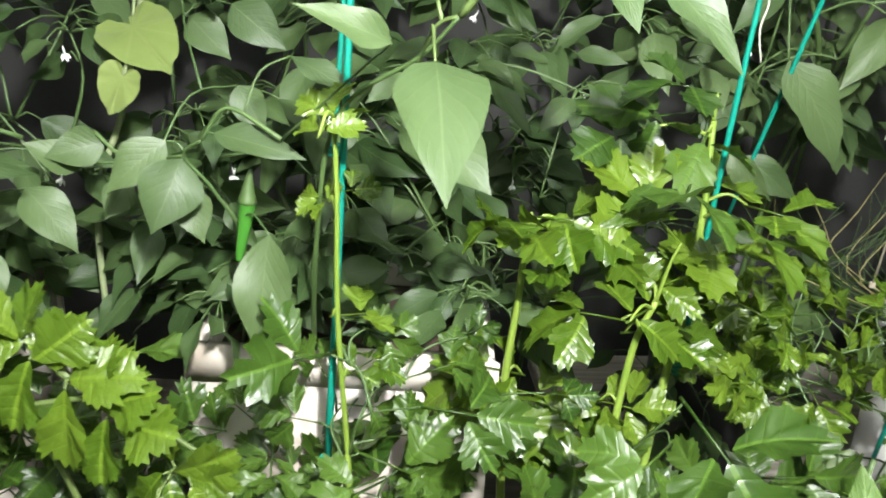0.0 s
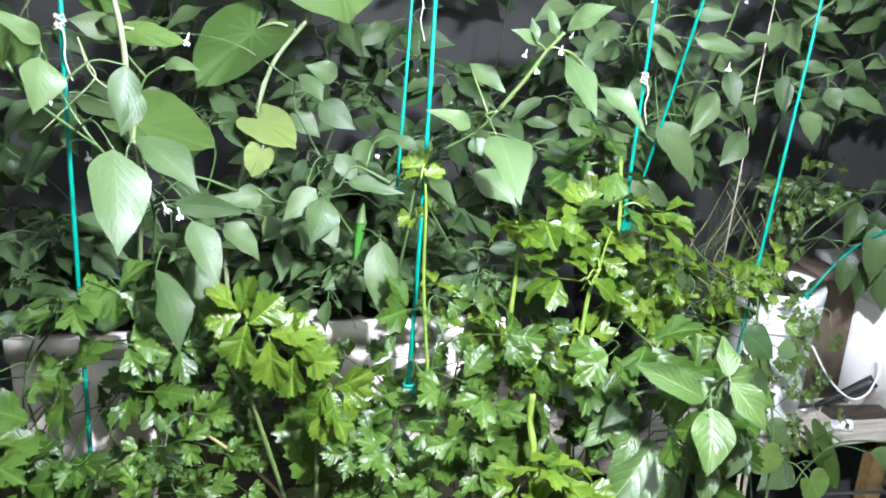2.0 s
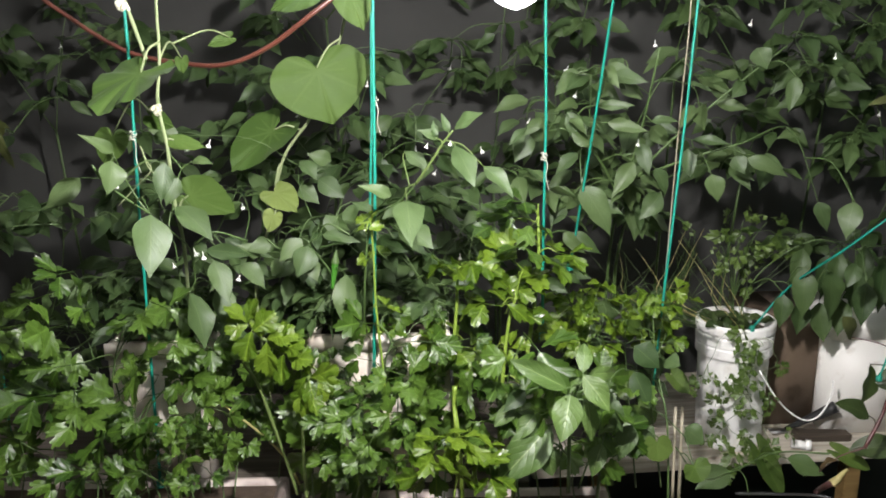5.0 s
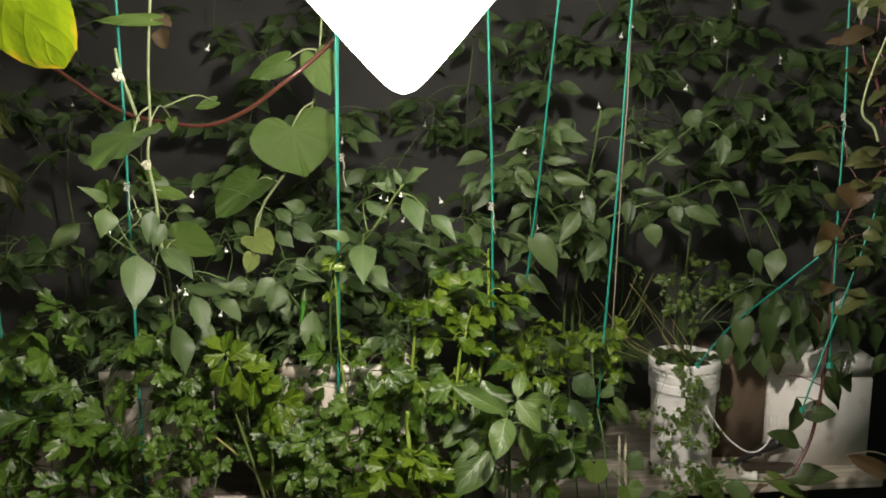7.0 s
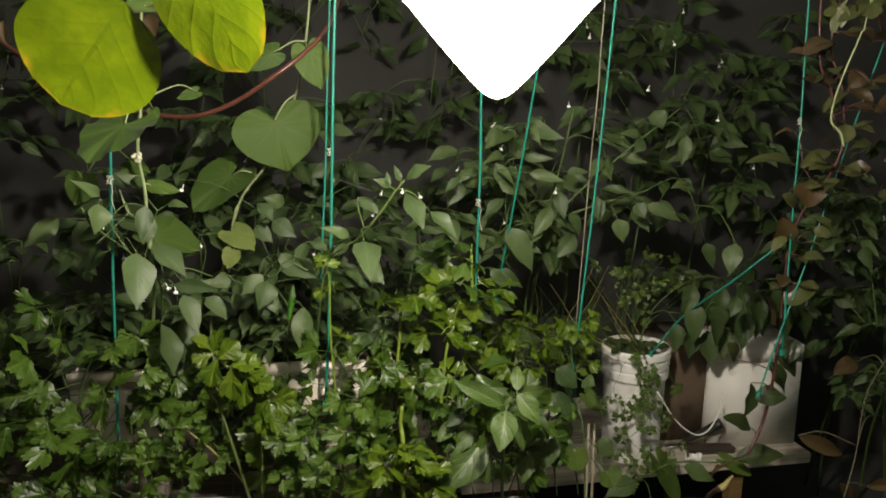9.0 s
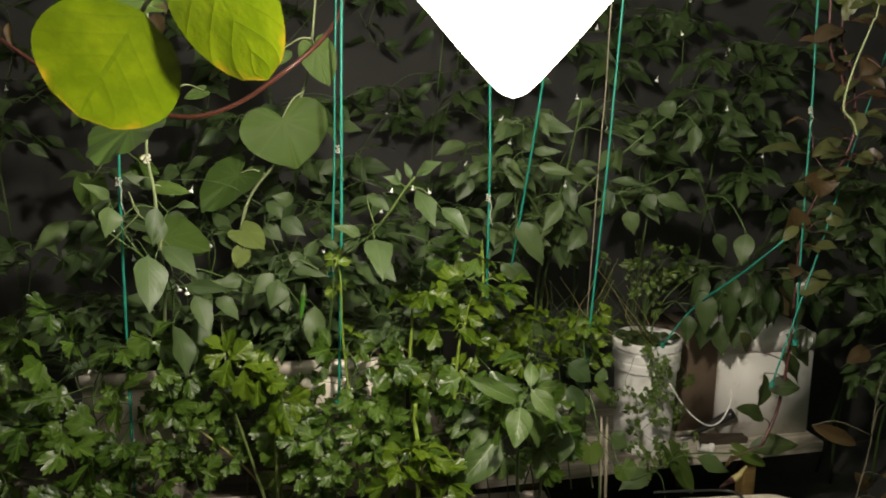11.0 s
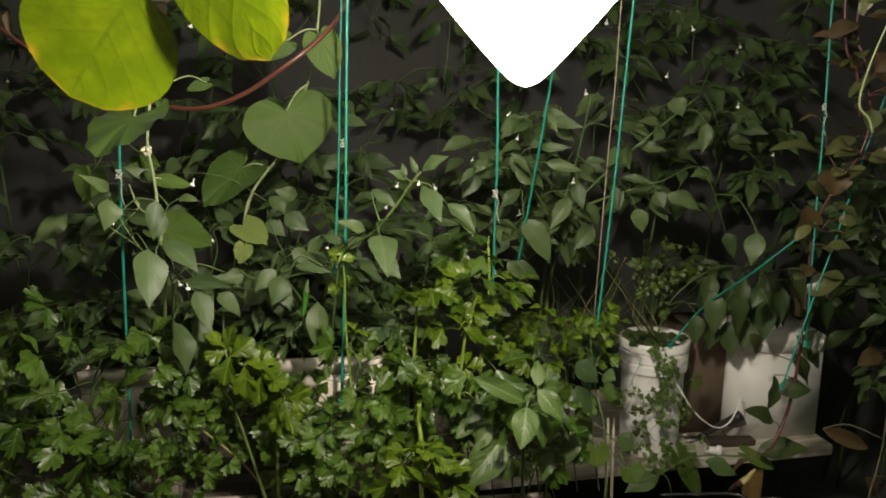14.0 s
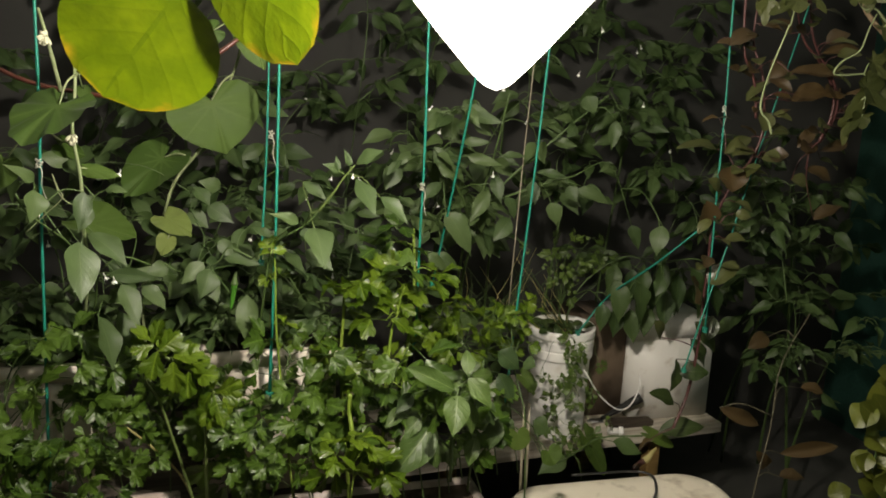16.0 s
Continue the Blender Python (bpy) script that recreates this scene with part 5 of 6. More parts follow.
PEPM_STEM = [(-0.194, 0.72, 1.24), (-0.213, 0.73, 1.222), (-0.19, 0.74, 1.186), (-0.169, 0.76, 1.123), (-0.199, 0.86, 0.932)]
POD = [(-0.16, 0.74, 1.179), (-0.163, 0.74, 1.157), (-0.169, 0.735, 1.12)]
CAP_STEM = [(0.368, 0.54, 0.988), (0.343, 0.54, 0.957), (0.333, 0.55, 0.877), (0.335, 0.56, 0.713)]
WHITEHOSE = [(0.983, 1.206, 0.708), (1.035, 1.2, 0.627), (1.087, 1.2, 0.575), (1.137, 1.211, 0.549), (1.18, 1.222, 0.563), (1.217, 1.244, 0.612), (1.233, 1.277, 0.642)]
CABLE = [(0.838, 0.94, 0.476), (0.948, 0.93, 0.478), (1.05, 0.92, 0.477), (1.083, 0.88, 0.478), (1.051, 0.8, 0.481), (0.983, 0.7, 0.504), (0.955, 0.66, 0.459)]
DRYSTICK = [(-0.43, 0.68, 0.886), (-0.406, 0.7, 0.85), (-0.352, 0.745, 0.769), (-0.3, 0.765, 0.691), (-0.272, 0.755, 0.63)]
SNAP = [(0.097, 0.62, 0.933), (0.096, 0.62, 0.887), (0.1, 0.6, 0.839), (0.102, 0.6, 0.737)]
MAL_STEM = [(1.276, 0.9, 1.944), (1.273, 0.9, 1.791), (1.301, 0.88, 1.698), (1.324, 0.88, 1.555), (1.3, 0.88, 1.465), (1.245, 0.88, 1.39), (1.209, 0.9, 1.268), (1.207, 0.9, 1.148), (1.205, 0.9, 1.025), (1.191, 0.88, 0.889), (1.172, 0.88, 0.743), (1.117, 0.85, 0.65)]
MAL_STEM_B = [(1.394, 0.85, 1.95), (1.431, 0.85, 1.799), (1.522, 0.85, 1.677), (1.546, 0.86, 1.596), (1.536, 0.9, 1.508)]
MAL_STEM_C = [(1.591, 0.9, 0.974), (1.446, 0.82, 0.842), (1.389, 0.76, 0.669), (1.327, 0.72, 0.435)]
TENDRIL = [(1.171, 0.6, 1.895), (1.156, 0.6, 1.815), (1.128, 0.6, 1.734), (1.109, 0.6, 1.665), (1.107, 0.6, 1.617), (1.133, 0.6, 1.59), (1.146, 0.6, 1.558)]
GOURD_STEM = [(1.343, 0.6, 1.933), (1.409, 0.6, 1.869), (1.473, 0.6, 1.817)]
GOURD_TENDRIL = [(1.426, 0.62, 1.862), (1.408, 0.62, 1.82), (1.391, 0.62, 1.77), (1.342, 0.62, 1.741), (1.326, 0.62, 1.709), (1.415, 0.62, 1.713), (1.467, 0.62, 1.716)]
FARLEFT_STEM = [(-0.981, 0.95, 1.925), (-1.002, 0.95, 1.74), (-1.012, 0.94, 1.578), (-1.028, 0.9, 1.371), (-1.035, 0.88, 1.19), (-1.078, 0.9, 0.993)]
RED_A = [(1.36, 0.87, 2.0), (1.374, 0.86, 1.875), (1.411, 0.86, 1.792), (1.462, 0.86, 1.747), (1.527, 0.86, 1.662), (1.531, 0.86, 1.582), (1.503, 0.86, 1.516)]
RED_B = [(1.21, 0.87, 1.95), (1.22, 0.86, 1.762), (1.249, 0.86, 1.71), (1.269, 0.86, 1.656), (1.282, 0.86, 1.578)]
TAN = [(1.20, 0.70, 2.15), (1.30, 0.67, 2.03), (1.364, 0.66, 1.95), (1.421, 0.66, 1.877), (1.473, 0.66, 1.83), (1.567, 0.66, 1.762), (1.70, 0.68, 1.66)]
YL1 = (-0.224, -0.549, 1.7662, -0.2812, -0.531, 1.6828, 0.1188)
YL2 = (-0.193, -0.524, 1.837, -0.136, -0.505, 1.7114, 0.0845)
FLOWERS = [(-0.428, 0.62, 1.237), (-0.41, 0.61, 1.232), (-0.527, 0.5, 1.4), (-0.433, 0.64, 1.448), (-0.393, 0.66, 1.453), (0.094, 0.6, 1.454), (0.048, 0.61, 1.448), (-0.501, 0.7, 1.189), (0.176, 1.0, 1.386), (0.41, 1.05, 1.512), (0.562, 1.02, 1.394), (0.626, 1.15, 1.629), (0.884, 1.2, 1.677), (1.111, 1.2, 1.589), (-0.431, 1.0, 1.798), (0.395, 1.1, 1.571), (0.974, 1.25, 1.812), (0.694, 1.2, 1.826)]


# climbing vine with velvety heart leaves
v = leafy("climbing_vine", (-0.50, 0.78, 0.66), "climbing vine with velvety heart-shaped leaves and pale stems", "vine", [VINE_STEM, VINE_STEM_B, VINE_STEM_C + [(-0.37, 0.92, 0.85), (-0.36, 0.97, 0.604)]], VINE, L_VELVET, PALE_STEM, 0.0042, Vector((0, -0.9, 0.35)), "", 0.0019, 0.2, 0.7)
for kind, base, tip, width, face in (
        (L_DROOPED, (-0.490, 0.585, 1.600), (-0.552, 0.495, 1.546), 0.165, (-0.13, -0.53, 0.84)),
        (L_WIDE, (-0.202, 0.909, 1.592), (-0.168, 0.875, 1.472), 0.225, (0.1, -0.95, 0.2)),
        (L_TURNED, (-0.318, 0.965, 1.448), (-0.410, 0.888, 1.364), 0.150, (-0.12, -0.72, 0.68)),
        (L_CUPPED, (-0.487, 0.80, 1.322), (-0.372, 0.752, 1.284), 0.110, (0.05, -0.72, 0.7)),
        (L_PALE[:1], (-0.318, 0.92, 1.306), (-0.258, 0.845, 1.278), 0.080, (0.0, -0.74, 0.67)),
        (L_PALE[1:], (-0.312, 0.87, 1.262), (-0.330, 0.86, 1.222), 0.050, (-0.3, -0.85, 0.3))):
    leaf_at(v, kind, base, tip, width, Vector(face), "", 0.02)
for base, stem in (((-0.490, 0.585, 1.600), (-0.465, 0.63, 1.655)), ((-0.202, 0.909, 1.592), (-0.150, 0.94, 1.655)), ((-0.318, 0.965, 1.448), (-0.250, 0.945, 1.447)),
                   ((-0.487, 0.80, 1.322), (-0.470, 0.66, 1.300)), ((-0.320, 0.935, 1.312), (-0.300, 0.95, 1.376)), ((-0.312, 0.87, 1.262), (-0.296, 0.90, 1.272))):
    b0, s0 = Vector(base), Vector(stem)
    bm = bmesh.new()
    tube(bm, bezier([s0, (b0 + s0) / 2 + Vector((0, -0.01, 0.012)), b0], 5), 0.0026, 0.0018, 6)
    part("leaf_stalk", bm, PALE_STEM, v)
for curl in ([(-0.518, 0.62, 1.456), (-0.509, 0.62, 1.427), (-0.502, 0.62, 1.407), (-0.534, 0.62, 1.375), (-0.574, 0.62, 1.337)],
             [(-0.515, 0.62, 1.445), (-0.507, 0.62, 1.415), (-0.489, 0.62, 1.396), (-0.465, 0.62, 1.388)]):
    bm = bmesh.new()
    tube(bm, bezier(curl, 5), 0.0013, 0.0009, 5)
    part("tendril", bm, PALE_STEM, v, "thin pale tendril")
for row in DRY_LEAVES:
    leaf_at(v, L_RUSSET, row[:3], row[3:6], row[6], Vector((0, -0.8, 0.4)), "withered brown leaf", 0.3)
for q in (VINE_STEM[3], VINE_STEM_B[1]):
    bm = bmesh.new()
    for k in range(9):
        d = Vector((rng.uniform(-1, 1), rng.uniform(-1, 0.2), rng.uniform(-1.3, 0.7))).normalized()
        p0 = Vector(q) + Vector((0, -0.004, -0.008))
        tube(bm, bezier([p0 + d * 0.003, p0 + d * 0.009, p0 + d * 0.015 + Vector((0, 0, -0.003))], 3), 0.0046, 0.0034, 6)
    part("bud", bm, WOOLLY, v, "pale woolly bud cluster")

p = leafy("pepper_plant", (-0.51, 0.82, 0.66), "pepper plant with broad drooping leaves and white flowers", "pepper plant", [PEPL_STEM, [PEPL_STEM[2], (-0.545, 0.50, 1.40), (-0.56, 0.48, 1.44)], [PEPL_STEM[4], (-0.40, 0.66, 1.27), (-0.34, 0.70, 1.24)]], PEPPER_LEFT, L_PEPPER, STEM, 0.0023, "lamp", "pepper plants", 0.0012, 0.22)
for q in FLOWERS[:5]:
    flower_at(p, q, 0.8)
p = leafy("pepper_plant", (-0.11, 0.93, 0.87), "pepper plant with a hanging green chilli", "pepper plant", [PEPM_STEM + [(-0.20, 0.88, 0.90)], [PEPM_STEM[1], (-0.28, 0.78, 1.20), (-0.32, 0.80, 1.22)], [PEPM_STEM[0], (-0.17, 0.72, 1.27), (-0.12, 0.70, 1.25)]], PEPPER_MID + LEFT_EXTRA, L_PEPPER, STEM, 0.0024, "lamp", "pepper plants", 0.0010, 0.3)
bm = bmesh.new()
tube(bm, bezier([POD[0], POD[1], Vector(POD[1]).lerp(Vector(POD[2]), 0.6), POD[2]], 5), 0.0085, 0.003, 10)
pod = part("chilli", bm, POD_GREEN, p, "glossy green chilli pod")
bm = bmesh.new()
tube(bm, bezier([Vector(POD[0]) + Vector((0.004, 0, 0.03)), Vector(POD[0]) + Vector((0.001, 0, 0.012)), Vector(POD[0]) + Vector((0, 0, -0.002))], 4), 0.0018, 0.0095, 8)
part("calyx", bm, STEM, pod, "dull green stalk cap")
p = leafy("pepper_plant", (-0.09, 0.96, 0.87), "pepper branch reaching forward with fresh leaves and flowers", "pepper plant", [BRANCH[:4]], PEPPER_BRANCH, L_PEPPER, BRANCH_GREEN, 0.0032, Vector((0.1, -0.72, 0.66)), "pepper plants", 0.0014, 0.2)
# lower run of the branch in the darker STEM green, standing in for shade
bm = bmesh.new()
tube(bm, bezier(BRANCH[3:] + [(-0.11, 0.88, 0.90)], 6), 0.0016, 0.0030, 7, 0.1)
part("lower_stem", bm, STEM, p, "green stem, coloured darker in place of shade")
for q in FLOWERS[5:8]:
    flower_at(p, q, 0.55)
leafy("capsicum_seedling", (0.335, 0.56, 0.62), "young capsicum plant with large glossy leaves", "pepper plant", [CAP_STEM], CAPSICUM, L_FRESH, STEM, 0.0045, TO_LIGHT, "pepper plants", 0.0022, 0.2)


# ---- celery ----
def celery(name, base, leaves, meshes, stalk_mat, label, r=0.0035, up=0.75, scale=1.4, group="celery plants", wild=0.35):
    """Stalks rising from the base, each opening into a divided leaf."""
    ob = thing(name, base, label, "celery", group)
    b = Vector(base)
    lines = []
    for x, y, z, size in leaves:
        if (-0.42 < x < -0.26 and z < 0.94 and y < 0.75 and rng.random() < 0.75) or (-0.27 < x < -0.13 and 0.88 < z < 1.06 and y < 0.68):
            continue  # an open gap in the planting
        q = Vector((x, y, z))
        out = Vector((q.x - b.x, q.y - b.y - 0.12, 0))
        out = out.normalized() if out.length > 1e-3 else Vector((0, -1, 0))
        out = (out + Vector((rng.uniform(-0.5, 0.5), rng.uniform(-0.5, 0.5), rng.uniform(-0.35, 0.45)))).normalized()
        s = size * scale
        foot = q - out * s * 0.45
        bm = bmesh.new()
        near = [p for p in lines if p.z < foot.z - 0.015 and (p - foot).length < 0.14]
        if near:
            start = min(near, key=lambda p: (p - foot).length)
        else:
            start = b.lerp(Vector((q.x, q.y, b.z)), rng.uniform(0.3, 0.7)) + Vector((rng.uniform(-0.05, 0.05), rng.uniform(-0.04, 0.04), 0))
            start.y = min(max(start.y, 0.47), 0.75)
        mid = start.lerp(foot, 0.55) + (foot - start).length * Vector((-0.2 * out.x, -0.2 * out.y, 0.08))
        run = bezier([start, mid, foot], 5)
        thick = 0.6 if near else 1.0
        tube(bm, run, r * 0.75 * thick, r * 0.4 * thick, 6, 0.1)
        lines += run[3:9]
        st = part("stalk", bm, stalk_mat, ob)
        leaf_at(st, meshes, foot, foot + out * s, s, Vector((0, -(1 - up), up)) + Vector((0, -0.25, 0)), "", wild)
    return ob


leafy("celery_plant", LIME_STALK[-1], "celery with bright lime-green toothed leaflets on one long stalk", "celery", [LIME_STALK, LIME_SIDE, LIME_STALK_B], CEL_LIME, L_LEAFLET, BRANCH_GREEN, 0.0042, Vector((0, -0.9, 0.5)), "celery plants", 0.0014, 0.75, 0.5)


def stalked(base, stems, leaves, label, scale, up=0.75):
    """Celery run to stalk: a few thick stalks, with divided leaves standing off them in tiers."""
    ob = thing("celery_plant", base, label, "celery", "celery plants")
    lines = []
    for s in stems:
        ln = bezier(s, 6)
        lines += ln
        bm = bmesh.new()
        thick = 0.6 if s is stems[-1] else 1.0
        tube(bm, ln, 0.0032 * thick, 0.0058 * thick, 8, 0.08)
        part("stalk", bm, LIME_STEM, ob)
    feet = []
    for x, y, z, size in leaves:
        q = Vector((x, y, z))
        s = nearest(lines, q)
        out = Vector((q.x - s.x, q.y - s.y, 0.3 * (q.z - s.z)))
        out = (out.normalized() if out.length > 1e-3 else Vector((0, -1, 0))) + Vector((rng.uniform(-0.3, 0.3), rng.uniform(-0.5, 0.1), rng.uniform(-0.15, 0.2)))
        out.normalize()
        foot = q - out * size * scale * 0.5
        bm = bmesh.new()
        tube(bm, bezier([s, s.lerp(foot, 0.5) + Vector((0, 0, 0.01)), foot], 4), 0.0022, 0.0013, 6)
        feet.append((foot, out, size * scale, part("petiole", bm, LIME_STEM, ob)))
    for foot, out, s, pet in feet:
        # high leaves on the right get the dark celery green in place of shade
        leaf_at(pet, L_BROAD if foot.z > 1.19 and foot.x > 0.1 else L_LIME, foot, foot + out * s, s, Vector((0, -(1 - up) - 0.2, up)), "", 0.3)


stalked((0.16, 0.72, 0.61), [TALL_A, TALL_B, TALL_C, TALL_D], CEL_TALL, "tall celery gone to stalk with tiers of lime-green leaves", 1.3)
celery("celery_plant", (0.42, 0.70, 0.61), CEL_BUSH, L_LIME, STEM, "low bushy celery with crowded yellow-green leaves", 0.003, 0.7, 1.0)
celery("celery_plant", (-0.62, 0.62, 0.61), CEL_LEFT, L_CELERY + L_BROAD[:3], STEM, "broad clump of dark green celery", 0.0032, 0.5)
celery("celery_plant", (-0.50, 0.56, 0.61), CEL_LEFT_LOW, L_CELERY, STEM, "low clump of fine-leaved celery", 0.0026, 0.5, 1.1)
celery("celery_plant", (-0.08, 0.60, 0.61), CEL_MID, L_CELERY + L_BROAD, STEM, "dense clump of shining celery leaves", 0.0035, 0.5)
celery("celery_plant", (0.26, 0.60, 0.61), [(0.271, 0.6, 1.02, 0.10), (0.207, 0.6, 1.006, 0.08), (0.283, 0.52, 0.917, 0.07)], L_BROAD, STEM, "celery with a few large dark leaves behind the capsicum", 0.003, 0.4)
celery("celery_plant", (0.10, 0.54, 0.61), CEL_FRONT, L_LIME, LIME_STEM, "short celery with rounded bright leaves", 0.0035, 0.5)


def filler(name, base, centre, spread, count, sizes, meshes, label, up=0.5, r=0.0025):
    """A clump whose leaves are strewn through an egg-shaped space."""
    pts = []
    while len(pts) < count:
        d = Vector([rng.uniform(-1, 1) for _ in range(3)])
        if d.length < 1:
            pts.append((centre[0] + d.x * spread[0], centre[1] + d.y * spread[1], centre[2] + d.z * spread[2], rng.uniform(*sizes)))
    return celery(name, base, pts, meshes, STEM, label, r, up, 1.0)


CLUMP = "broad clump of dark green celery"
filler("celery_plant", (-0.85, 0.62, 0.61), (-0.88, 0.66, 0.88), (0.30, 0.14, 0.20), 9, (0.07, 0.12), L_CELERY, CLUMP)
filler("celery_plant", (-0.80, 0.60, 0.61), (-0.86, 0.70, 0.98), (0.30, 0.08, 0.10), 9, (0.07, 0.11), L_CELERY, CLUMP)
filler("celery_plant", (-0.30, 0.74, 0.61), (-0.30, 0.79, 0.88), (0.14, 0.05, 0.12), 18, (0.06, 0.09), L_BROAD, CLUMP)
filler("celery_plant", (-0.44, 0.66, 0.61), (-0.42, 0.72, 0.86), (0.14, 0.06, 0.12), 12, (0.06, 0.09), L_BROAD, CLUMP)
filler("celery_plant", (-0.60, 0.66, 0.61), (-0.56, 0.70, 0.90), (0.22, 0.10, 0.16), 9, (0.07, 0.11), L_CELERY, CLUMP)
filler("celery_plant", (-0.42, 0.60, 0.61), (-0.46, 0.56, 0.82), (0.26, 0.10, 0.11), 34, (0.035, 0.06), L_CELERY, "low clump of fine-leaved celery")
filler("celery_plant", (-0.18, 0.68, 0.61), (-0.22, 0.70, 0.86), (0.14, 0.08, 0.11), 14, (0.06, 0.09), L_CELERY, "dense clump of shining celery leaves")
filler("celery_plant", (0.0, 0.62, 0.61), (-0.06, 0.60, 0.85), (0.17, 0.10, 0.12), 30, (0.05, 0.085), L_CELERY, "dense clump of shining celery leaves")
filler("celery_plant", (0.16, 0.70, 0.61), (0.17, 0.70, 0.86), (0.14, 0.08, 0.12), 14, (0.08, 0.11), L_BROAD, "shaded celery among the stalks")
filler("celery_plant", (0.46, 0.72, 0.61), (0.46, 0.84, 1.0), (0.22, 0.12, 0.06), 30, (0.045, 0.07), L_LIME, "low bushy celery with crowded yellow-green leaves", 0.7)
filler("celery_plant", (0.34, 0.66, 0.61), (0.34, 0.68, 0.83), (0.24, 0.10, 0.12), 18, (0.08, 0.12), L_BROAD, "shaded celery behind the young capsicum")

# cut and dry stalks
bm = bmesh.new()
tube(bm, bezier(SNAP, 5), 0.0055, 0.006, 8)
s = thing("cut_stalk", SNAP[-1], "cut yellow-green celery stalk standing alone", "stalk")
part("stalk", bm, LIME_STEM, s)
bm = bmesh.new()
tube(bm, bezier(DRYSTICK, 5), 0.0022, 0.003, 7)
s = thing("dry_stalk", DRYSTICK[-1], "dry straw-coloured stalk leaning in the celery", "stalk")
part("stalk", bm, DRY, s)

# the L_DARK leaves here carry their shade in the colour
leafy("capsicum_plant", (0.42, 0.68, 0.61), "capsicum plant with dark broad leaves in the shade", "pepper plant", [[(0.44, 0.66, 0.98), (0.43, 0.66, 0.85), (0.42, 0.68, 0.61)]], CAPS_SHADE, L_FRESH[:2] + L_DARK, STEM, 0.004, TO_LIGHT, "pepper plants", 0.0013, 0.35)

# heart-leaved creeper
leafy("creeper", (0.55, 0.74, 0.50), "creeper with heart-shaped leaves beside the bucket", "creeper", [[(0.56, 0.80, 1.02), (0.57, 0.78, 0.9), (0.585, 0.72, 0.78), (0.60, 0.72, 0.5)], [(0.60, 0.70, 0.74), (0.70, 0.80, 0.60), (0.84, 0.95, 0.54), (0.97, 1.02, 0.55), (1.10, 0.99, 0.56)]], HEART + PLANK_LEAVES, L_HEART + L_HEART + L_DARK[:2], STEM, 0.0028, Vector((0, -0.8, 0.6)), "", 0.0014, 0.3)


# ---- the right side ----
def trailing(leaves):
    """A herb whose thin stems hang over the bucket, set with small divided leaves."""
    ob = thing("trailing_herb", (0.946, 1.31, 0.752), "trailing herb with small lobed leaves hanging over the bucket", "herb")
    tops = [Vector((0.87 + 0.034 * k, 1.228 - 0.004 * k, 0.802)) for k in range(5)]
    ends = []
    for x, y, z, size in sorted(leaves, key=lambda f: -f[2]):
        q = Vector((x, y, z))
        above = [p for p in ends if 0.02 < p.z - q.z < 0.16 and abs(p.x - q.x) < 0.06]
        ends.append(q)
        top = min(tops, key=lambda t: abs(t.x - q.x))
        side = Vector((rng.uniform(-0.02, 0.02), -0.012, 0))
        bm = bmesh.new()
        run = [min(above, key=lambda p: (p - q).length)] if above else [Vector((0.95, 1.33, 0.775)), top]
        tube(bm, bezier(run + [run[-1].lerp(q, 0.5) + side, q], 5), 0.0011, 0.0007, 5)
        st = part("stem", bm, PALE_STEM if rng.random() < 0.5 else STEM, ob)
        for k in range(2 if q.z < 0.55 or rng.random() < 0.55 else 1):
            d = Vector((rng.uniform(-1, 1), rng.uniform(-0.5, 0.1), rng.uniform(-1, 0.6))).normalized()
            b = q + Vector((rng.uniform(-0.035, 0.035), rng.uniform(-0.01, 0.005), rng.uniform(-0.04, 0.04)))
            s = size * rng.uniform(0.7, 1.1)
            leaf_at(st, L_HERB, b, b + d * s, s, Vector((0, -0.9, 0.4)), "", 0.6)


trailing(HERB)


def sprig(leaves):
    ob = thing("herb_bush", (0.95, 1.36, 0.775), "small-leaved herb rising from the bucket", "herb")
    for x, y, z, size in leaves:
        q = Vector((x, y, z))
        bm = bmesh.new()
        tube(bm, bezier([Vector((0.955, 1.36, 0.775)), Vector((0.952, 1.37, 0.87)), Vector((0.946, 1.365, 0.98)).lerp(q, 0.5), q], 4), 0.0018, 0.001, 5)
        part("stem", bm, STEM, ob)
    for x, y, z, size in leaves:
        for k in range(2):
            d = Vector((rng.uniform(-1, 1), rng.uniform(-0.8, 0.3), rng.uniform(-0.9, 0.6))).normalized()
            b = Vector((x, y, z)) + Vector((rng.uniform(-0.05, 0.05), rng.uniform(-0.03, 0.03), rng.uniform(-0.04, 0.04)))
            s = size * rng.uniform(0.8, 1.4)
            leaf_at(ob, L_HERB, b, b + d * s, s * 0.55, Vector((0, -0.8, 0.6)), "", 0.5)


sprig(SPRIG)


def mouth():
    """Low leaves crowding the mouth of the bucket."""
    ob = thing("herb_tuft", (0.953, 1.343, 0.786), "dark low herb leaves crowding the mouth of the bucket", "herb")
    for k in range(26):
        a, r = rng.uniform(0, 6.28), 0.088 * math.sqrt(rng.random())
        foot = Vector((0.953 + r * math.cos(a), 1.343 + r * math.sin(a), 0.786))
        top = foot + Vector((rng.uniform(-0.02, 0.02), rng.uniform(-0.02, 0.02), rng.uniform(0.02, 0.05)))
        bm = bmesh.new()
        tube(bm, bezier([foot, (foot + top) / 2 + Vector((0.004, 0, 0)), top], 3), 0.0011, 0.0008, 4)
        part("stem", bm, STEM, ob)
        d = Vector((rng.uniform(-1, 1), rng.uniform(-1, 0.6), rng.uniform(-0.2, 0.3))).normalized()
        leaf_at(ob, L_SPINACH, top, top + d * rng.uniform(0.035, 0.055), rng.uniform(0.025, 0.04), Vector((0, -0.5, 0.85)), "", 0.4)


mouth()


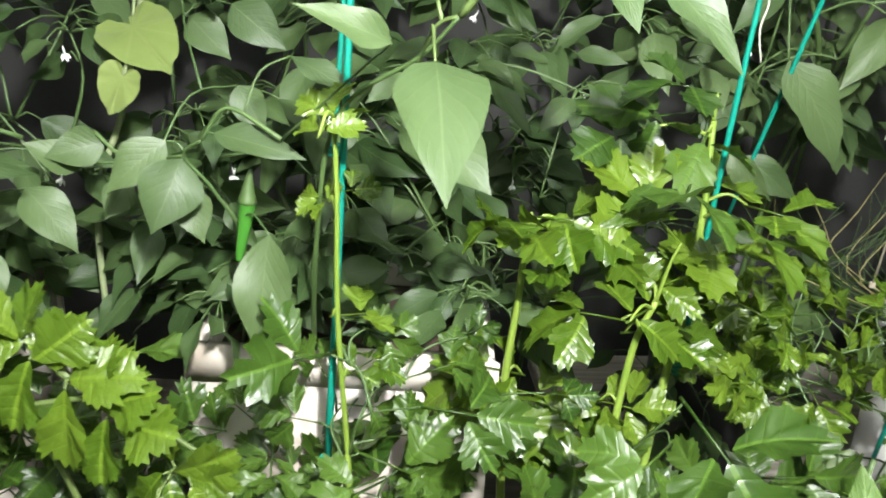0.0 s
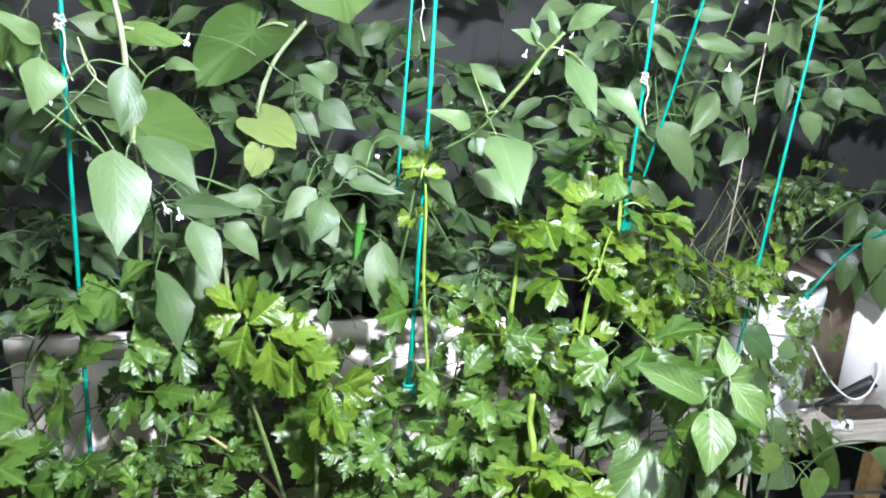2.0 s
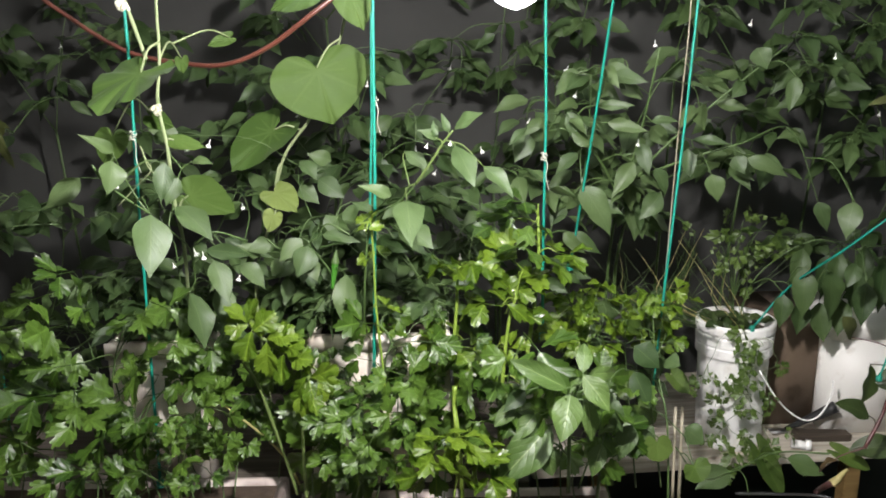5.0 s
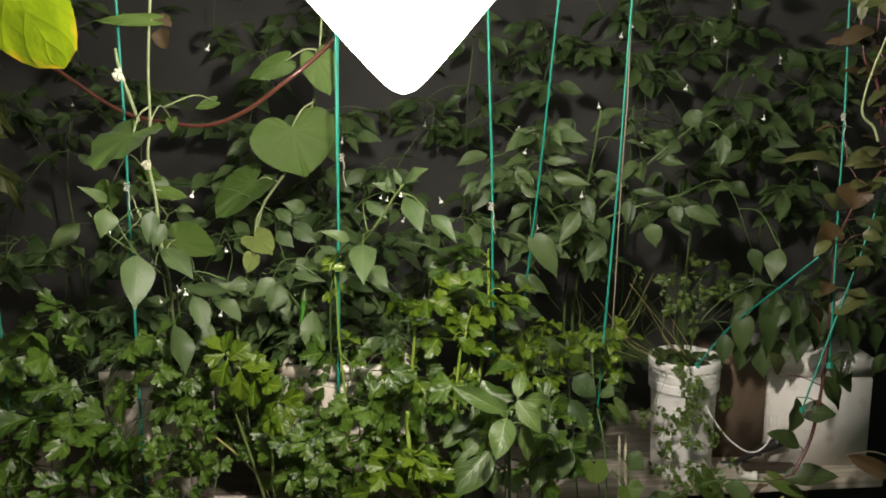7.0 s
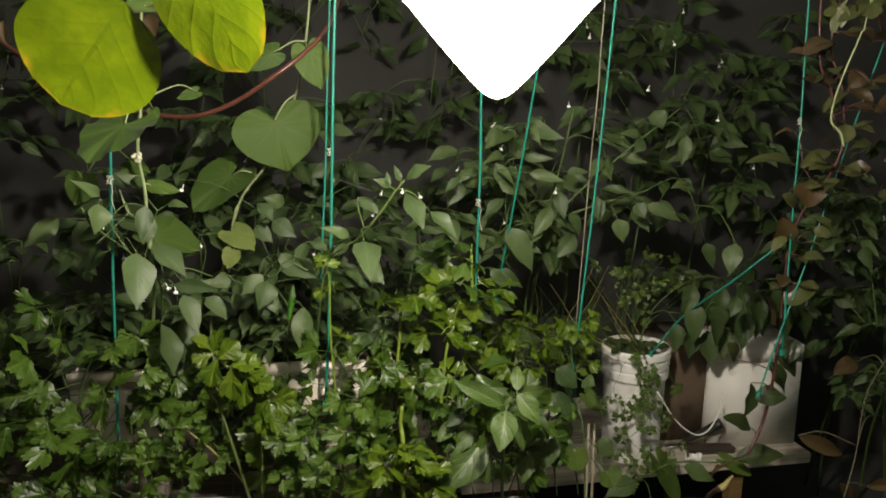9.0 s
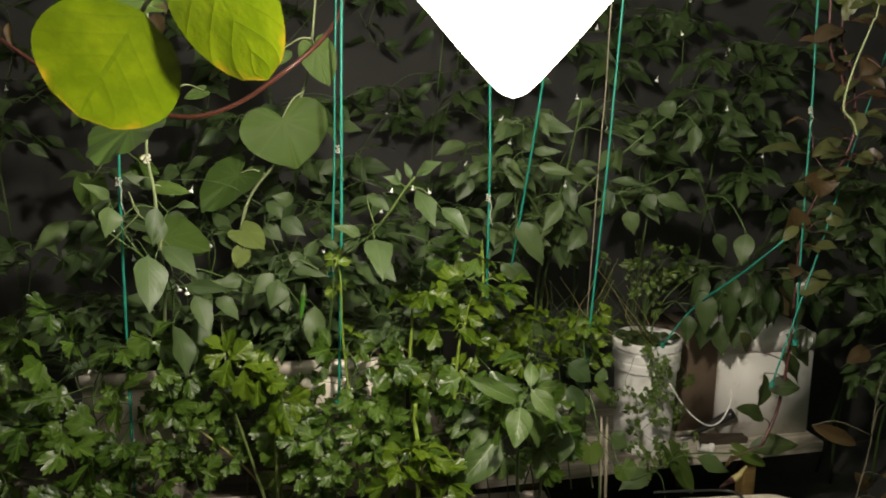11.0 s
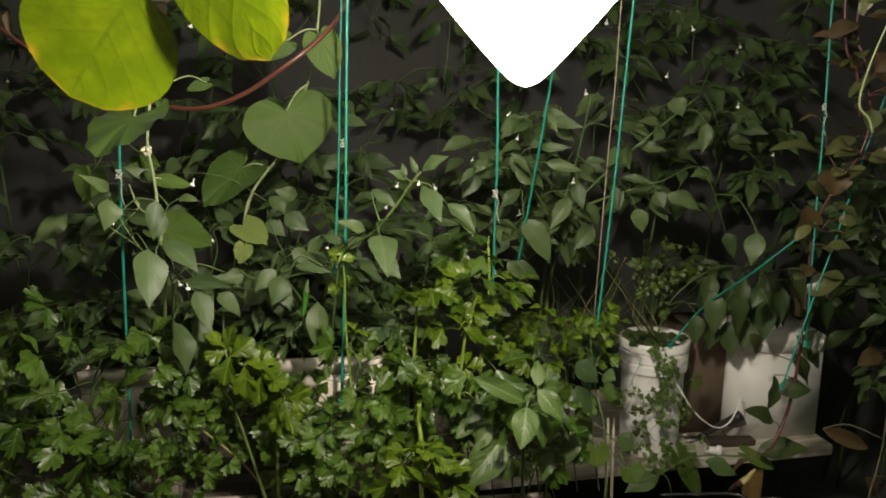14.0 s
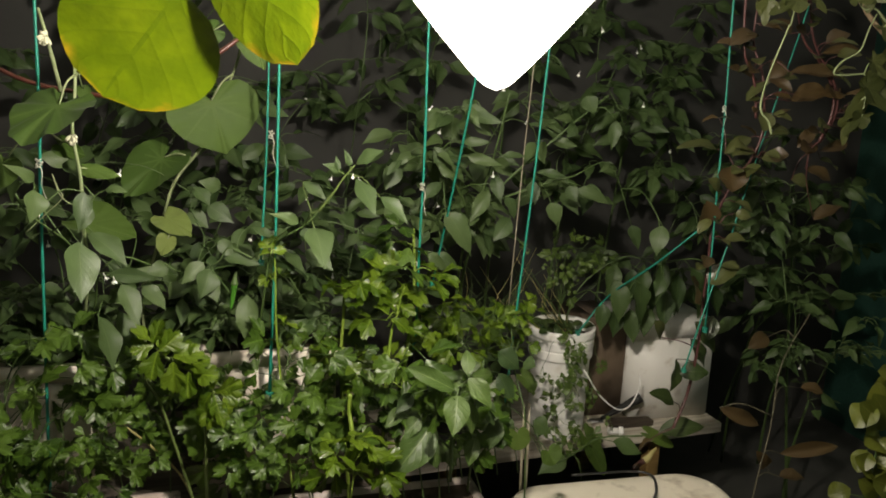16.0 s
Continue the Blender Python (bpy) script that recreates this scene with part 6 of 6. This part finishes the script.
def grass():
    """Thin stems and blades standing up behind the celery."""
    ob = thing("spring_onion", (0.95, 1.36, 0.775), "tuft of thin upright grassy stems", "herb")
    for k in range(40):
        x, y = rng.uniform(0.57, 0.99), rng.uniform(1.29, 1.41)
        h = rng.uniform(0.95, 1.10)
        lean = rng.uniform(-0.17, 0.17)
        bm = bmesh.new()
        tube(bm, bezier([Vector((0.945 + (x - 0.77) * 0.3, 1.36, 0.775)), Vector((x, y, 0.873)), Vector((x + lean * 0.5, y, (0.873 + h) / 2)), Vector((x + lean, y - 0.02, h))], 4), 0.0012, 0.0006, 4)
        part("blade", bm, DRY if k % 4 == 0 else STEM, ob)


grass()

more = []
for line in (bezier(MAL_STEM[:8], 3), bezier(MAL_STEM_B, 3)):
    for q in line:
        for k in range(2):
            a = rng.uniform(0, 6.28)
            d = Vector((math.cos(a), -0.5 + 0.4 * math.sin(a), rng.uniform(-0.5, 0.3))).normalized()
            p0 = q + d * rng.uniform(0.015, 0.05)
            more.append((*p0, *(p0 + d * rng.uniform(0.045, 0.075)), rng.uniform(0.03, 0.05)))
mal = leafy("malabar_spinach", (1.12, 0.85, 0.53), "climbing spinach with fleshy leaves and wine-red stems", "vine", [MAL_STEM, MAL_STEM_B], MALABAR + more, L_FLESHY * 2 + L_RUSSET, RED_STEM, 0.005, Vector((0, -0.45, 0.85)), "", 0.0016, 0.45)
for base, tip, width, face in (
        ((1.133, 0.9, 0.851), (1.109, 0.875, 0.758), 0.058, (0.5, -0.75, 0.5)),
        ((1.139, 0.88, 0.811), (1.225, 0.86, 0.818), 0.066, (0.0, -0.6, 0.75)),
        ((1.173, 0.95, 0.687), (1.07, 0.93, 0.736), 0.052, (0.0, -0.6, 0.75)),
        ((1.13, 0.95, 0.589), (1.279, 0.93, 0.605), 0.066, (0.0, -0.5, 0.8)),
        ((1.25, 1.0, 0.931), (1.319, 0.98, 0.833), 0.07, (0.0, -0.7, 0.65)),
        ((1.241, 1.0, 0.875), (1.289, 0.98, 0.777), 0.06, (0.3, -0.7, 0.6)),
        ((1.313, 1.0, 0.946), (1.277, 0.98, 0.873), 0.06, (-0.2, -0.7, 0.6))):
    leaf_at(mal, L_SPINACH, base, tip, width, Vector(face), "dark green glossy leaf", 0.15)
    q = nearest(bezier(MAL_STEM, 6), Vector(base))
    bm = bmesh.new()
    tube(bm, bezier([q, (q + Vector(base)) / 2 + Vector((0, -0.01, 0.01)), Vector(base)], 4), 0.002, 0.0015, 5)
    part("leaf_stalk", bm, WOODY, mal)
mal = leafy("malabar_spinach", (1.33, 0.72, 0.4), "withering climbing spinach with russet leaves", "vine", [MAL_STEM_C + [(1.33, 0.72, 0.0)]], BROWN, L_RUSSET, WOODY, 0.0028, Vector((0, -0.7, 0.7)), "", 0.002, 0.4)
g = leafy("ivy_gourd", (1.40, 0.6, 2.4), "gourd vine with angled leaves and pale tendrils hanging from above", "vine", [[(1.33, 0.6, 2.5)] + GOURD_STEM, [(1.22, 0.6, 2.5)] + TENDRIL, GOURD_TENDRIL], GOURD + GOURD_SIDE, L_ANGLED, PALE_STEM, 0.003, Vector((0, -0.85, 0.5)), "", 0.0015, 0.35)
leafy("malabar_spinach", (1.36, 0.87, 2.4), "hanging climbing spinach with russet leaves on red stems", "vine", [[(1.35, 0.88, 2.5)] + RED_A, [(1.21, 0.88, 2.5)] + RED_B], RUSSET_TOP, L_RUSSET, RED_STEM, 0.0042, Vector((0, -0.6, 0.75)), "", 0.0016, 0.35, 0.8)
tan = thing("dry_branch", TAN[0], "bare tan branch hanging down among the vines", "branch")
bm = bmesh.new()
tube(bm, bezier([(1.14, 0.72, 2.5)] + TAN, 5), 0.0075, 0.0055, 8, 0.12)
part("branch", bm, TAN_BARK, tan)
leafy("leafy_shrub", (1.60, 0.52, 0.0), "low shrub with broad yellow-green leaves", "shrub", [[(1.57, 0.56, 0.92), (1.585, 0.56, 0.75), (1.60, 0.55, 0.4), (1.60, 0.52, 0.0)]], RIGHT_LOW, L_YELLOWISH, STEM, 0.004, Vector((-0.7, -0.45, 0.6)), "", 0.0015, 0.25)
f = leafy("gourd_vine", (-0.99, 0.9, 0.62), "dim gourd vine climbing a cord", "vine", [FARLEFT_STEM + [(-0.98, 0.72, 0.62)]], FARLEFT, L_ANGLED, PALE_STEM, 0.004, Vector((0, -0.9, 0.3)), "", 0.002, 0.4)

# hoses and odds
h = thing("red_hose", HOSE[3], "slack red-brown rubber hose looped among the vines", "hose")
bm = bmesh.new()
tube(bm, bezier(HOSE + [(0.0, 1.1, 2.5)], 6), 0.0052, 0.0052, 10)
part("tube", bm, HOSE_RED, h)
h = thing("white_hose", WHITEHOSE[2], "thin white plastic hose looped between bucket and box", "hose")
bm = bmesh.new()
tube(bm, bezier(WHITEHOSE, 6), 0.0026, 0.0026, 8)
part("tube", bm, WHITE, h)
h = thing("pipe_fitting", (1.144, 1.255, 0.429), "small white plastic pipe fitting on the shelf", "fitting")
bm = bmesh.new()
tube(bm, [Vector((1.122, 1.266, 0.447)), Vector((1.166, 1.255, 0.444))], 0.013, 0.013, 12)
tube(bm, [Vector((1.161, 1.257, 0.446)), Vector((1.175, 1.253, 0.446))], 0.0165, 0.0165, 12)
part("body", bm, WHITE, h)
s = thing("wood_offcut", (1.16, 1.30, 0.429), "dark wooden offcut lying on the shelf", "wood")
bm = bmesh.new()
box(bm, (0, 0, 0), (0.165, 0.06, 0.02), 0.002, 0.003)
for v in bm.verts:
    v.co += Vector((1.16, 1.305 - 0.1 * v.co.x * v.co.y / 0.06, 0.430))
part("board", bm, wood_material("dark_wood", (0.03, 0.022, 0.016), (0.08, 0.06, 0.04)), s, "", False)

s = thing("garden_tool", (1.155, 1.371, 0.429), "dark handled hand tool leaning on the shelf", "tool")
bm = bmesh.new()
tube(bm, bezier([Vector((1.149, 1.376, 0.44)), Vector((1.21, 1.35, 0.488)), Vector((1.274, 1.323, 0.538))], 5), 0.007, 0.019, 8)
part("handle", bm, DARK_PLASTIC, s, "black plastic handle")
bm = bmesh.new()
box(bm, (1.10, 1.365, 0.4285), (1.155, 1.392, 0.436), 0.001)
part("blade", bm, METAL, s, "worn steel blade")
s = thing("cut_stalk", (1.10, 1.0, 0.40), "broken yellow stalk with a reddish end below the shelf", "stalk")
bm = bmesh.new()
tube(bm, bezier([(1.06, 0.96, 0.463), (1.09, 0.99, 0.458), (1.123, 1.0, 0.468)], 5), 0.007, 0.009, 8, 0.15)
part("red_end", bm, RED_STEM, s, "dark red stalk end")
bm = bmesh.new()
tube(bm, bezier([(1.120, 1.0, 0.465), (1.136, 1.0, 0.478), (1.145, 1.0, 0.492), (1.160, 1.0, 0.508)], 5), 0.012, 0.004, 8, 0.15)
part("stalk", bm, DRY, s)
for x in (0.665, 0.682):
    s = thing("pale_stake", (x, 0.93, 0.0), "thin pale wooden stake behind the creeper", "stake", "pale stakes")
    bm = bmesh.new()
    tube(bm, bezier([Vector((x, 0.93, 0.0)), Vector((x + 0.004, 0.93, 0.4)), Vector((x, 0.932, 0.73))], 4), 0.0045, 0.004, 8, 0.1)
    part("stick", bm, BAMBOO, s)

h = thing("black_hose", CABLE[0], "thin black hose lying over the cream tub", "hose")
bm = bmesh.new()
tube(bm, bezier(CABLE, 6), 0.004, 0.004, 8)
part("tube", bm, DARK_PLASTIC, h)

# the two yellowing leaves near the lamp
y = thing("yellow_vine", (-0.20, -0.55, 2.4), "vine with two large yellowing leaves hanging before the lamp", "vine")
bm = bmesh.new()
top = Vector((-0.14, -0.50, 2.5))
for row in (YL1, YL2):
    q = Vector(row[:3])
    tube(bm, bezier([q, q + Vector((0.02, 0.01, 0.05)), Vector((-0.13, -0.50, 2.1)), top], 6), 0.0018, 0.003, 7)
part("stem", bm, PALE_STEM, y)
leaf_at(y, L_YELLOW[:1], YL1[:3], YL1[3:6], YL1[6], Vector((0.0, -1.0, 0.1)), "", 0.02)
leaf_at(y, L_YELLOW[1:], YL2[:3], YL2[3:6], YL2[6], Vector((0.1, -1.0, 0.1)), "", 0.02)

# ---- the pepper plants behind ----
b = leafy("pepper_plant", (0.56, 1.36, 0.80), "tall pepper plant with dense hanging leaves", "pepper plant",
          [[(0.62, 1.08, 1.62), (0.60, 1.12, 1.45), (0.58, 1.18, 1.30), (0.56, 1.28, 1.1), (0.56, 1.36, 0.80)], [(0.42, 1.05, 1.42), (0.50, 1.12, 1.32), (0.57, 1.22, 1.2)], [(0.95, 1.12, 1.62), (0.80, 1.12, 1.50), (0.66, 1.16, 1.36), (0.58, 1.2, 1.25)], [(0.85, 1.1, 1.38), (0.72, 1.12, 1.34), (0.60, 1.18, 1.28)]],
          PEPPER_BACK, L_PEPPER, STEM, 0.0045, TO_LIGHT, "pepper plants", 0.0016, 0.35)
for q in FLOWERS[8:]:
    flower_at(b, q, 0.85)


def bush(base, centre, spread, count, sizes, meshes, label, droop=0.55, flowers=3):
    """A branching pepper bush: forked stems, and leaves hanging off their ends."""
    ob = thing("pepper_plant", base, label, "pepper plant", "pepper plants")
    b, c = Vector(base), Vector(centre)
    bm = bmesh.new()
    ends = []
    fork = Vector((c.x + 0.3 * (b.x - c.x), c.y + 0.3 * (b.y - c.y), max(b.z + 0.03, c.z - 0.75 * spread[2])))
    tube(bm, bezier([b, b.lerp(fork, 0.5) + Vector((rng.uniform(-0.02, 0.02), 0.02, 0)), fork], 4), 0.006, 0.004, 7)
    for k in range(max(4, count // 6)):
        while True:
            d = Vector([rng.uniform(-1, 1) for _ in range(3)])
            if d.length < 1:
                break
        q = c + Vector((d.x * spread[0], d.y * spread[1], d.z * spread[2]))
        start = min(ends, key=lambda s: (s - q).length) if len(ends) > 3 else fork
        mid = start.lerp(q, 0.5) + Vector((rng.uniform(-0.02, 0.02), rng.uniform(-0.02, 0.02), 0.02))
        tube(bm, bezier([start, mid, q], 4), 0.0022, 0.0012, 5)
        ends.append(q)
        ends.append(mid.lerp(q, rng.uniform(0.3, 0.7)))
    leaves = []
    for k in range(count):
        e = rng.choice(ends)
        a = rng.uniform(0, 6.2832)
        out = Vector((math.cos(a), math.sin(a) - 0.35, rng.uniform(-0.2, 0.3)))
        p0 = e + out * rng.uniform(0.02, 0.06)
        tube(bm, bezier([e, (e + p0) / 2 + Vector((0, 0, 0.008)), p0], 2), 0.0014, 0.001, 4)
        d = Vector((out.x, out.y * 0.7, -droop + rng.uniform(-0.5, 0.45))).normalized()
        s = rng.uniform(*sizes)
        leaves.append((p0, p0 + d * s, s * rng.uniform(0.38, 0.54)))
    part("stem", bm, STEM, ob)
    for p0, p1, w in leaves:
        leaf_at(ob, meshes, p0, p1, w, Vector((0, -0.5, 0.8)), "", 0.75)
    for k in range(flowers):
        e = rng.choice(ends)
        flower_at(ob, e + Vector((0, -0.02, -0.02)), 0.8)
    return ob


leafy("pepper_plant", (0.957, 1.354, 0.78), "pepper shoots hanging over the white box", "pepper plant", [[(1.276, 1.31, 1.038), (1.155, 1.332, 1.061), (1.012, 1.354, 0.95), (0.957, 1.354, 0.78)], [(1.562, 1.244, 1.016), (1.408, 1.277, 1.061), (1.276, 1.31, 1.038)]], PEPPER_HANG, L_DARK, STEM, 0.003, TO_LIGHT, "pepper plants", 0.0016, 0.35)

# most bushes below use L_DARK, so their shade sits in the leaf colour
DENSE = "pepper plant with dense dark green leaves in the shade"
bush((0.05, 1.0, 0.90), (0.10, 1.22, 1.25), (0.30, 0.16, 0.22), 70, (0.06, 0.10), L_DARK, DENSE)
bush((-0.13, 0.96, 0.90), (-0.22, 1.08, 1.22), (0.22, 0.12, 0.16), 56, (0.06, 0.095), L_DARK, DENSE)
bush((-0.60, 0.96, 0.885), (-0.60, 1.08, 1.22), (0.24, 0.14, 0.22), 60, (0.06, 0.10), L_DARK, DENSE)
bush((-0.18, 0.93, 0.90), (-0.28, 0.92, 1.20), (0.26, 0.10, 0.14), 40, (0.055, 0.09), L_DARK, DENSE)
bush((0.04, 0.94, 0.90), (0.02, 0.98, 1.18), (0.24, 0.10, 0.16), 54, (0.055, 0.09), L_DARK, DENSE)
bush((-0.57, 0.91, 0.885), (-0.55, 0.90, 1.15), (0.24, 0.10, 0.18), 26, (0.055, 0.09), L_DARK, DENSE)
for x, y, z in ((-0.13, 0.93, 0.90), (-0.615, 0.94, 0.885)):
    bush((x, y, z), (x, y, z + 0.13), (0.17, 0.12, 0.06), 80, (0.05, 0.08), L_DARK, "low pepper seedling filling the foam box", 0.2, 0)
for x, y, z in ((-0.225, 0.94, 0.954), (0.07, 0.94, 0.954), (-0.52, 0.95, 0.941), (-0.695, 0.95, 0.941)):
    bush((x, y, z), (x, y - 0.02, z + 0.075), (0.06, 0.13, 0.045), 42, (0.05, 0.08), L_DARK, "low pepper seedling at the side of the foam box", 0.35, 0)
bush((0.44, 1.30, 0.84), (0.44, 1.08, 1.36), (0.20, 0.12, 0.24), 60, (0.06, 0.10), L_PEPPER, DENSE)
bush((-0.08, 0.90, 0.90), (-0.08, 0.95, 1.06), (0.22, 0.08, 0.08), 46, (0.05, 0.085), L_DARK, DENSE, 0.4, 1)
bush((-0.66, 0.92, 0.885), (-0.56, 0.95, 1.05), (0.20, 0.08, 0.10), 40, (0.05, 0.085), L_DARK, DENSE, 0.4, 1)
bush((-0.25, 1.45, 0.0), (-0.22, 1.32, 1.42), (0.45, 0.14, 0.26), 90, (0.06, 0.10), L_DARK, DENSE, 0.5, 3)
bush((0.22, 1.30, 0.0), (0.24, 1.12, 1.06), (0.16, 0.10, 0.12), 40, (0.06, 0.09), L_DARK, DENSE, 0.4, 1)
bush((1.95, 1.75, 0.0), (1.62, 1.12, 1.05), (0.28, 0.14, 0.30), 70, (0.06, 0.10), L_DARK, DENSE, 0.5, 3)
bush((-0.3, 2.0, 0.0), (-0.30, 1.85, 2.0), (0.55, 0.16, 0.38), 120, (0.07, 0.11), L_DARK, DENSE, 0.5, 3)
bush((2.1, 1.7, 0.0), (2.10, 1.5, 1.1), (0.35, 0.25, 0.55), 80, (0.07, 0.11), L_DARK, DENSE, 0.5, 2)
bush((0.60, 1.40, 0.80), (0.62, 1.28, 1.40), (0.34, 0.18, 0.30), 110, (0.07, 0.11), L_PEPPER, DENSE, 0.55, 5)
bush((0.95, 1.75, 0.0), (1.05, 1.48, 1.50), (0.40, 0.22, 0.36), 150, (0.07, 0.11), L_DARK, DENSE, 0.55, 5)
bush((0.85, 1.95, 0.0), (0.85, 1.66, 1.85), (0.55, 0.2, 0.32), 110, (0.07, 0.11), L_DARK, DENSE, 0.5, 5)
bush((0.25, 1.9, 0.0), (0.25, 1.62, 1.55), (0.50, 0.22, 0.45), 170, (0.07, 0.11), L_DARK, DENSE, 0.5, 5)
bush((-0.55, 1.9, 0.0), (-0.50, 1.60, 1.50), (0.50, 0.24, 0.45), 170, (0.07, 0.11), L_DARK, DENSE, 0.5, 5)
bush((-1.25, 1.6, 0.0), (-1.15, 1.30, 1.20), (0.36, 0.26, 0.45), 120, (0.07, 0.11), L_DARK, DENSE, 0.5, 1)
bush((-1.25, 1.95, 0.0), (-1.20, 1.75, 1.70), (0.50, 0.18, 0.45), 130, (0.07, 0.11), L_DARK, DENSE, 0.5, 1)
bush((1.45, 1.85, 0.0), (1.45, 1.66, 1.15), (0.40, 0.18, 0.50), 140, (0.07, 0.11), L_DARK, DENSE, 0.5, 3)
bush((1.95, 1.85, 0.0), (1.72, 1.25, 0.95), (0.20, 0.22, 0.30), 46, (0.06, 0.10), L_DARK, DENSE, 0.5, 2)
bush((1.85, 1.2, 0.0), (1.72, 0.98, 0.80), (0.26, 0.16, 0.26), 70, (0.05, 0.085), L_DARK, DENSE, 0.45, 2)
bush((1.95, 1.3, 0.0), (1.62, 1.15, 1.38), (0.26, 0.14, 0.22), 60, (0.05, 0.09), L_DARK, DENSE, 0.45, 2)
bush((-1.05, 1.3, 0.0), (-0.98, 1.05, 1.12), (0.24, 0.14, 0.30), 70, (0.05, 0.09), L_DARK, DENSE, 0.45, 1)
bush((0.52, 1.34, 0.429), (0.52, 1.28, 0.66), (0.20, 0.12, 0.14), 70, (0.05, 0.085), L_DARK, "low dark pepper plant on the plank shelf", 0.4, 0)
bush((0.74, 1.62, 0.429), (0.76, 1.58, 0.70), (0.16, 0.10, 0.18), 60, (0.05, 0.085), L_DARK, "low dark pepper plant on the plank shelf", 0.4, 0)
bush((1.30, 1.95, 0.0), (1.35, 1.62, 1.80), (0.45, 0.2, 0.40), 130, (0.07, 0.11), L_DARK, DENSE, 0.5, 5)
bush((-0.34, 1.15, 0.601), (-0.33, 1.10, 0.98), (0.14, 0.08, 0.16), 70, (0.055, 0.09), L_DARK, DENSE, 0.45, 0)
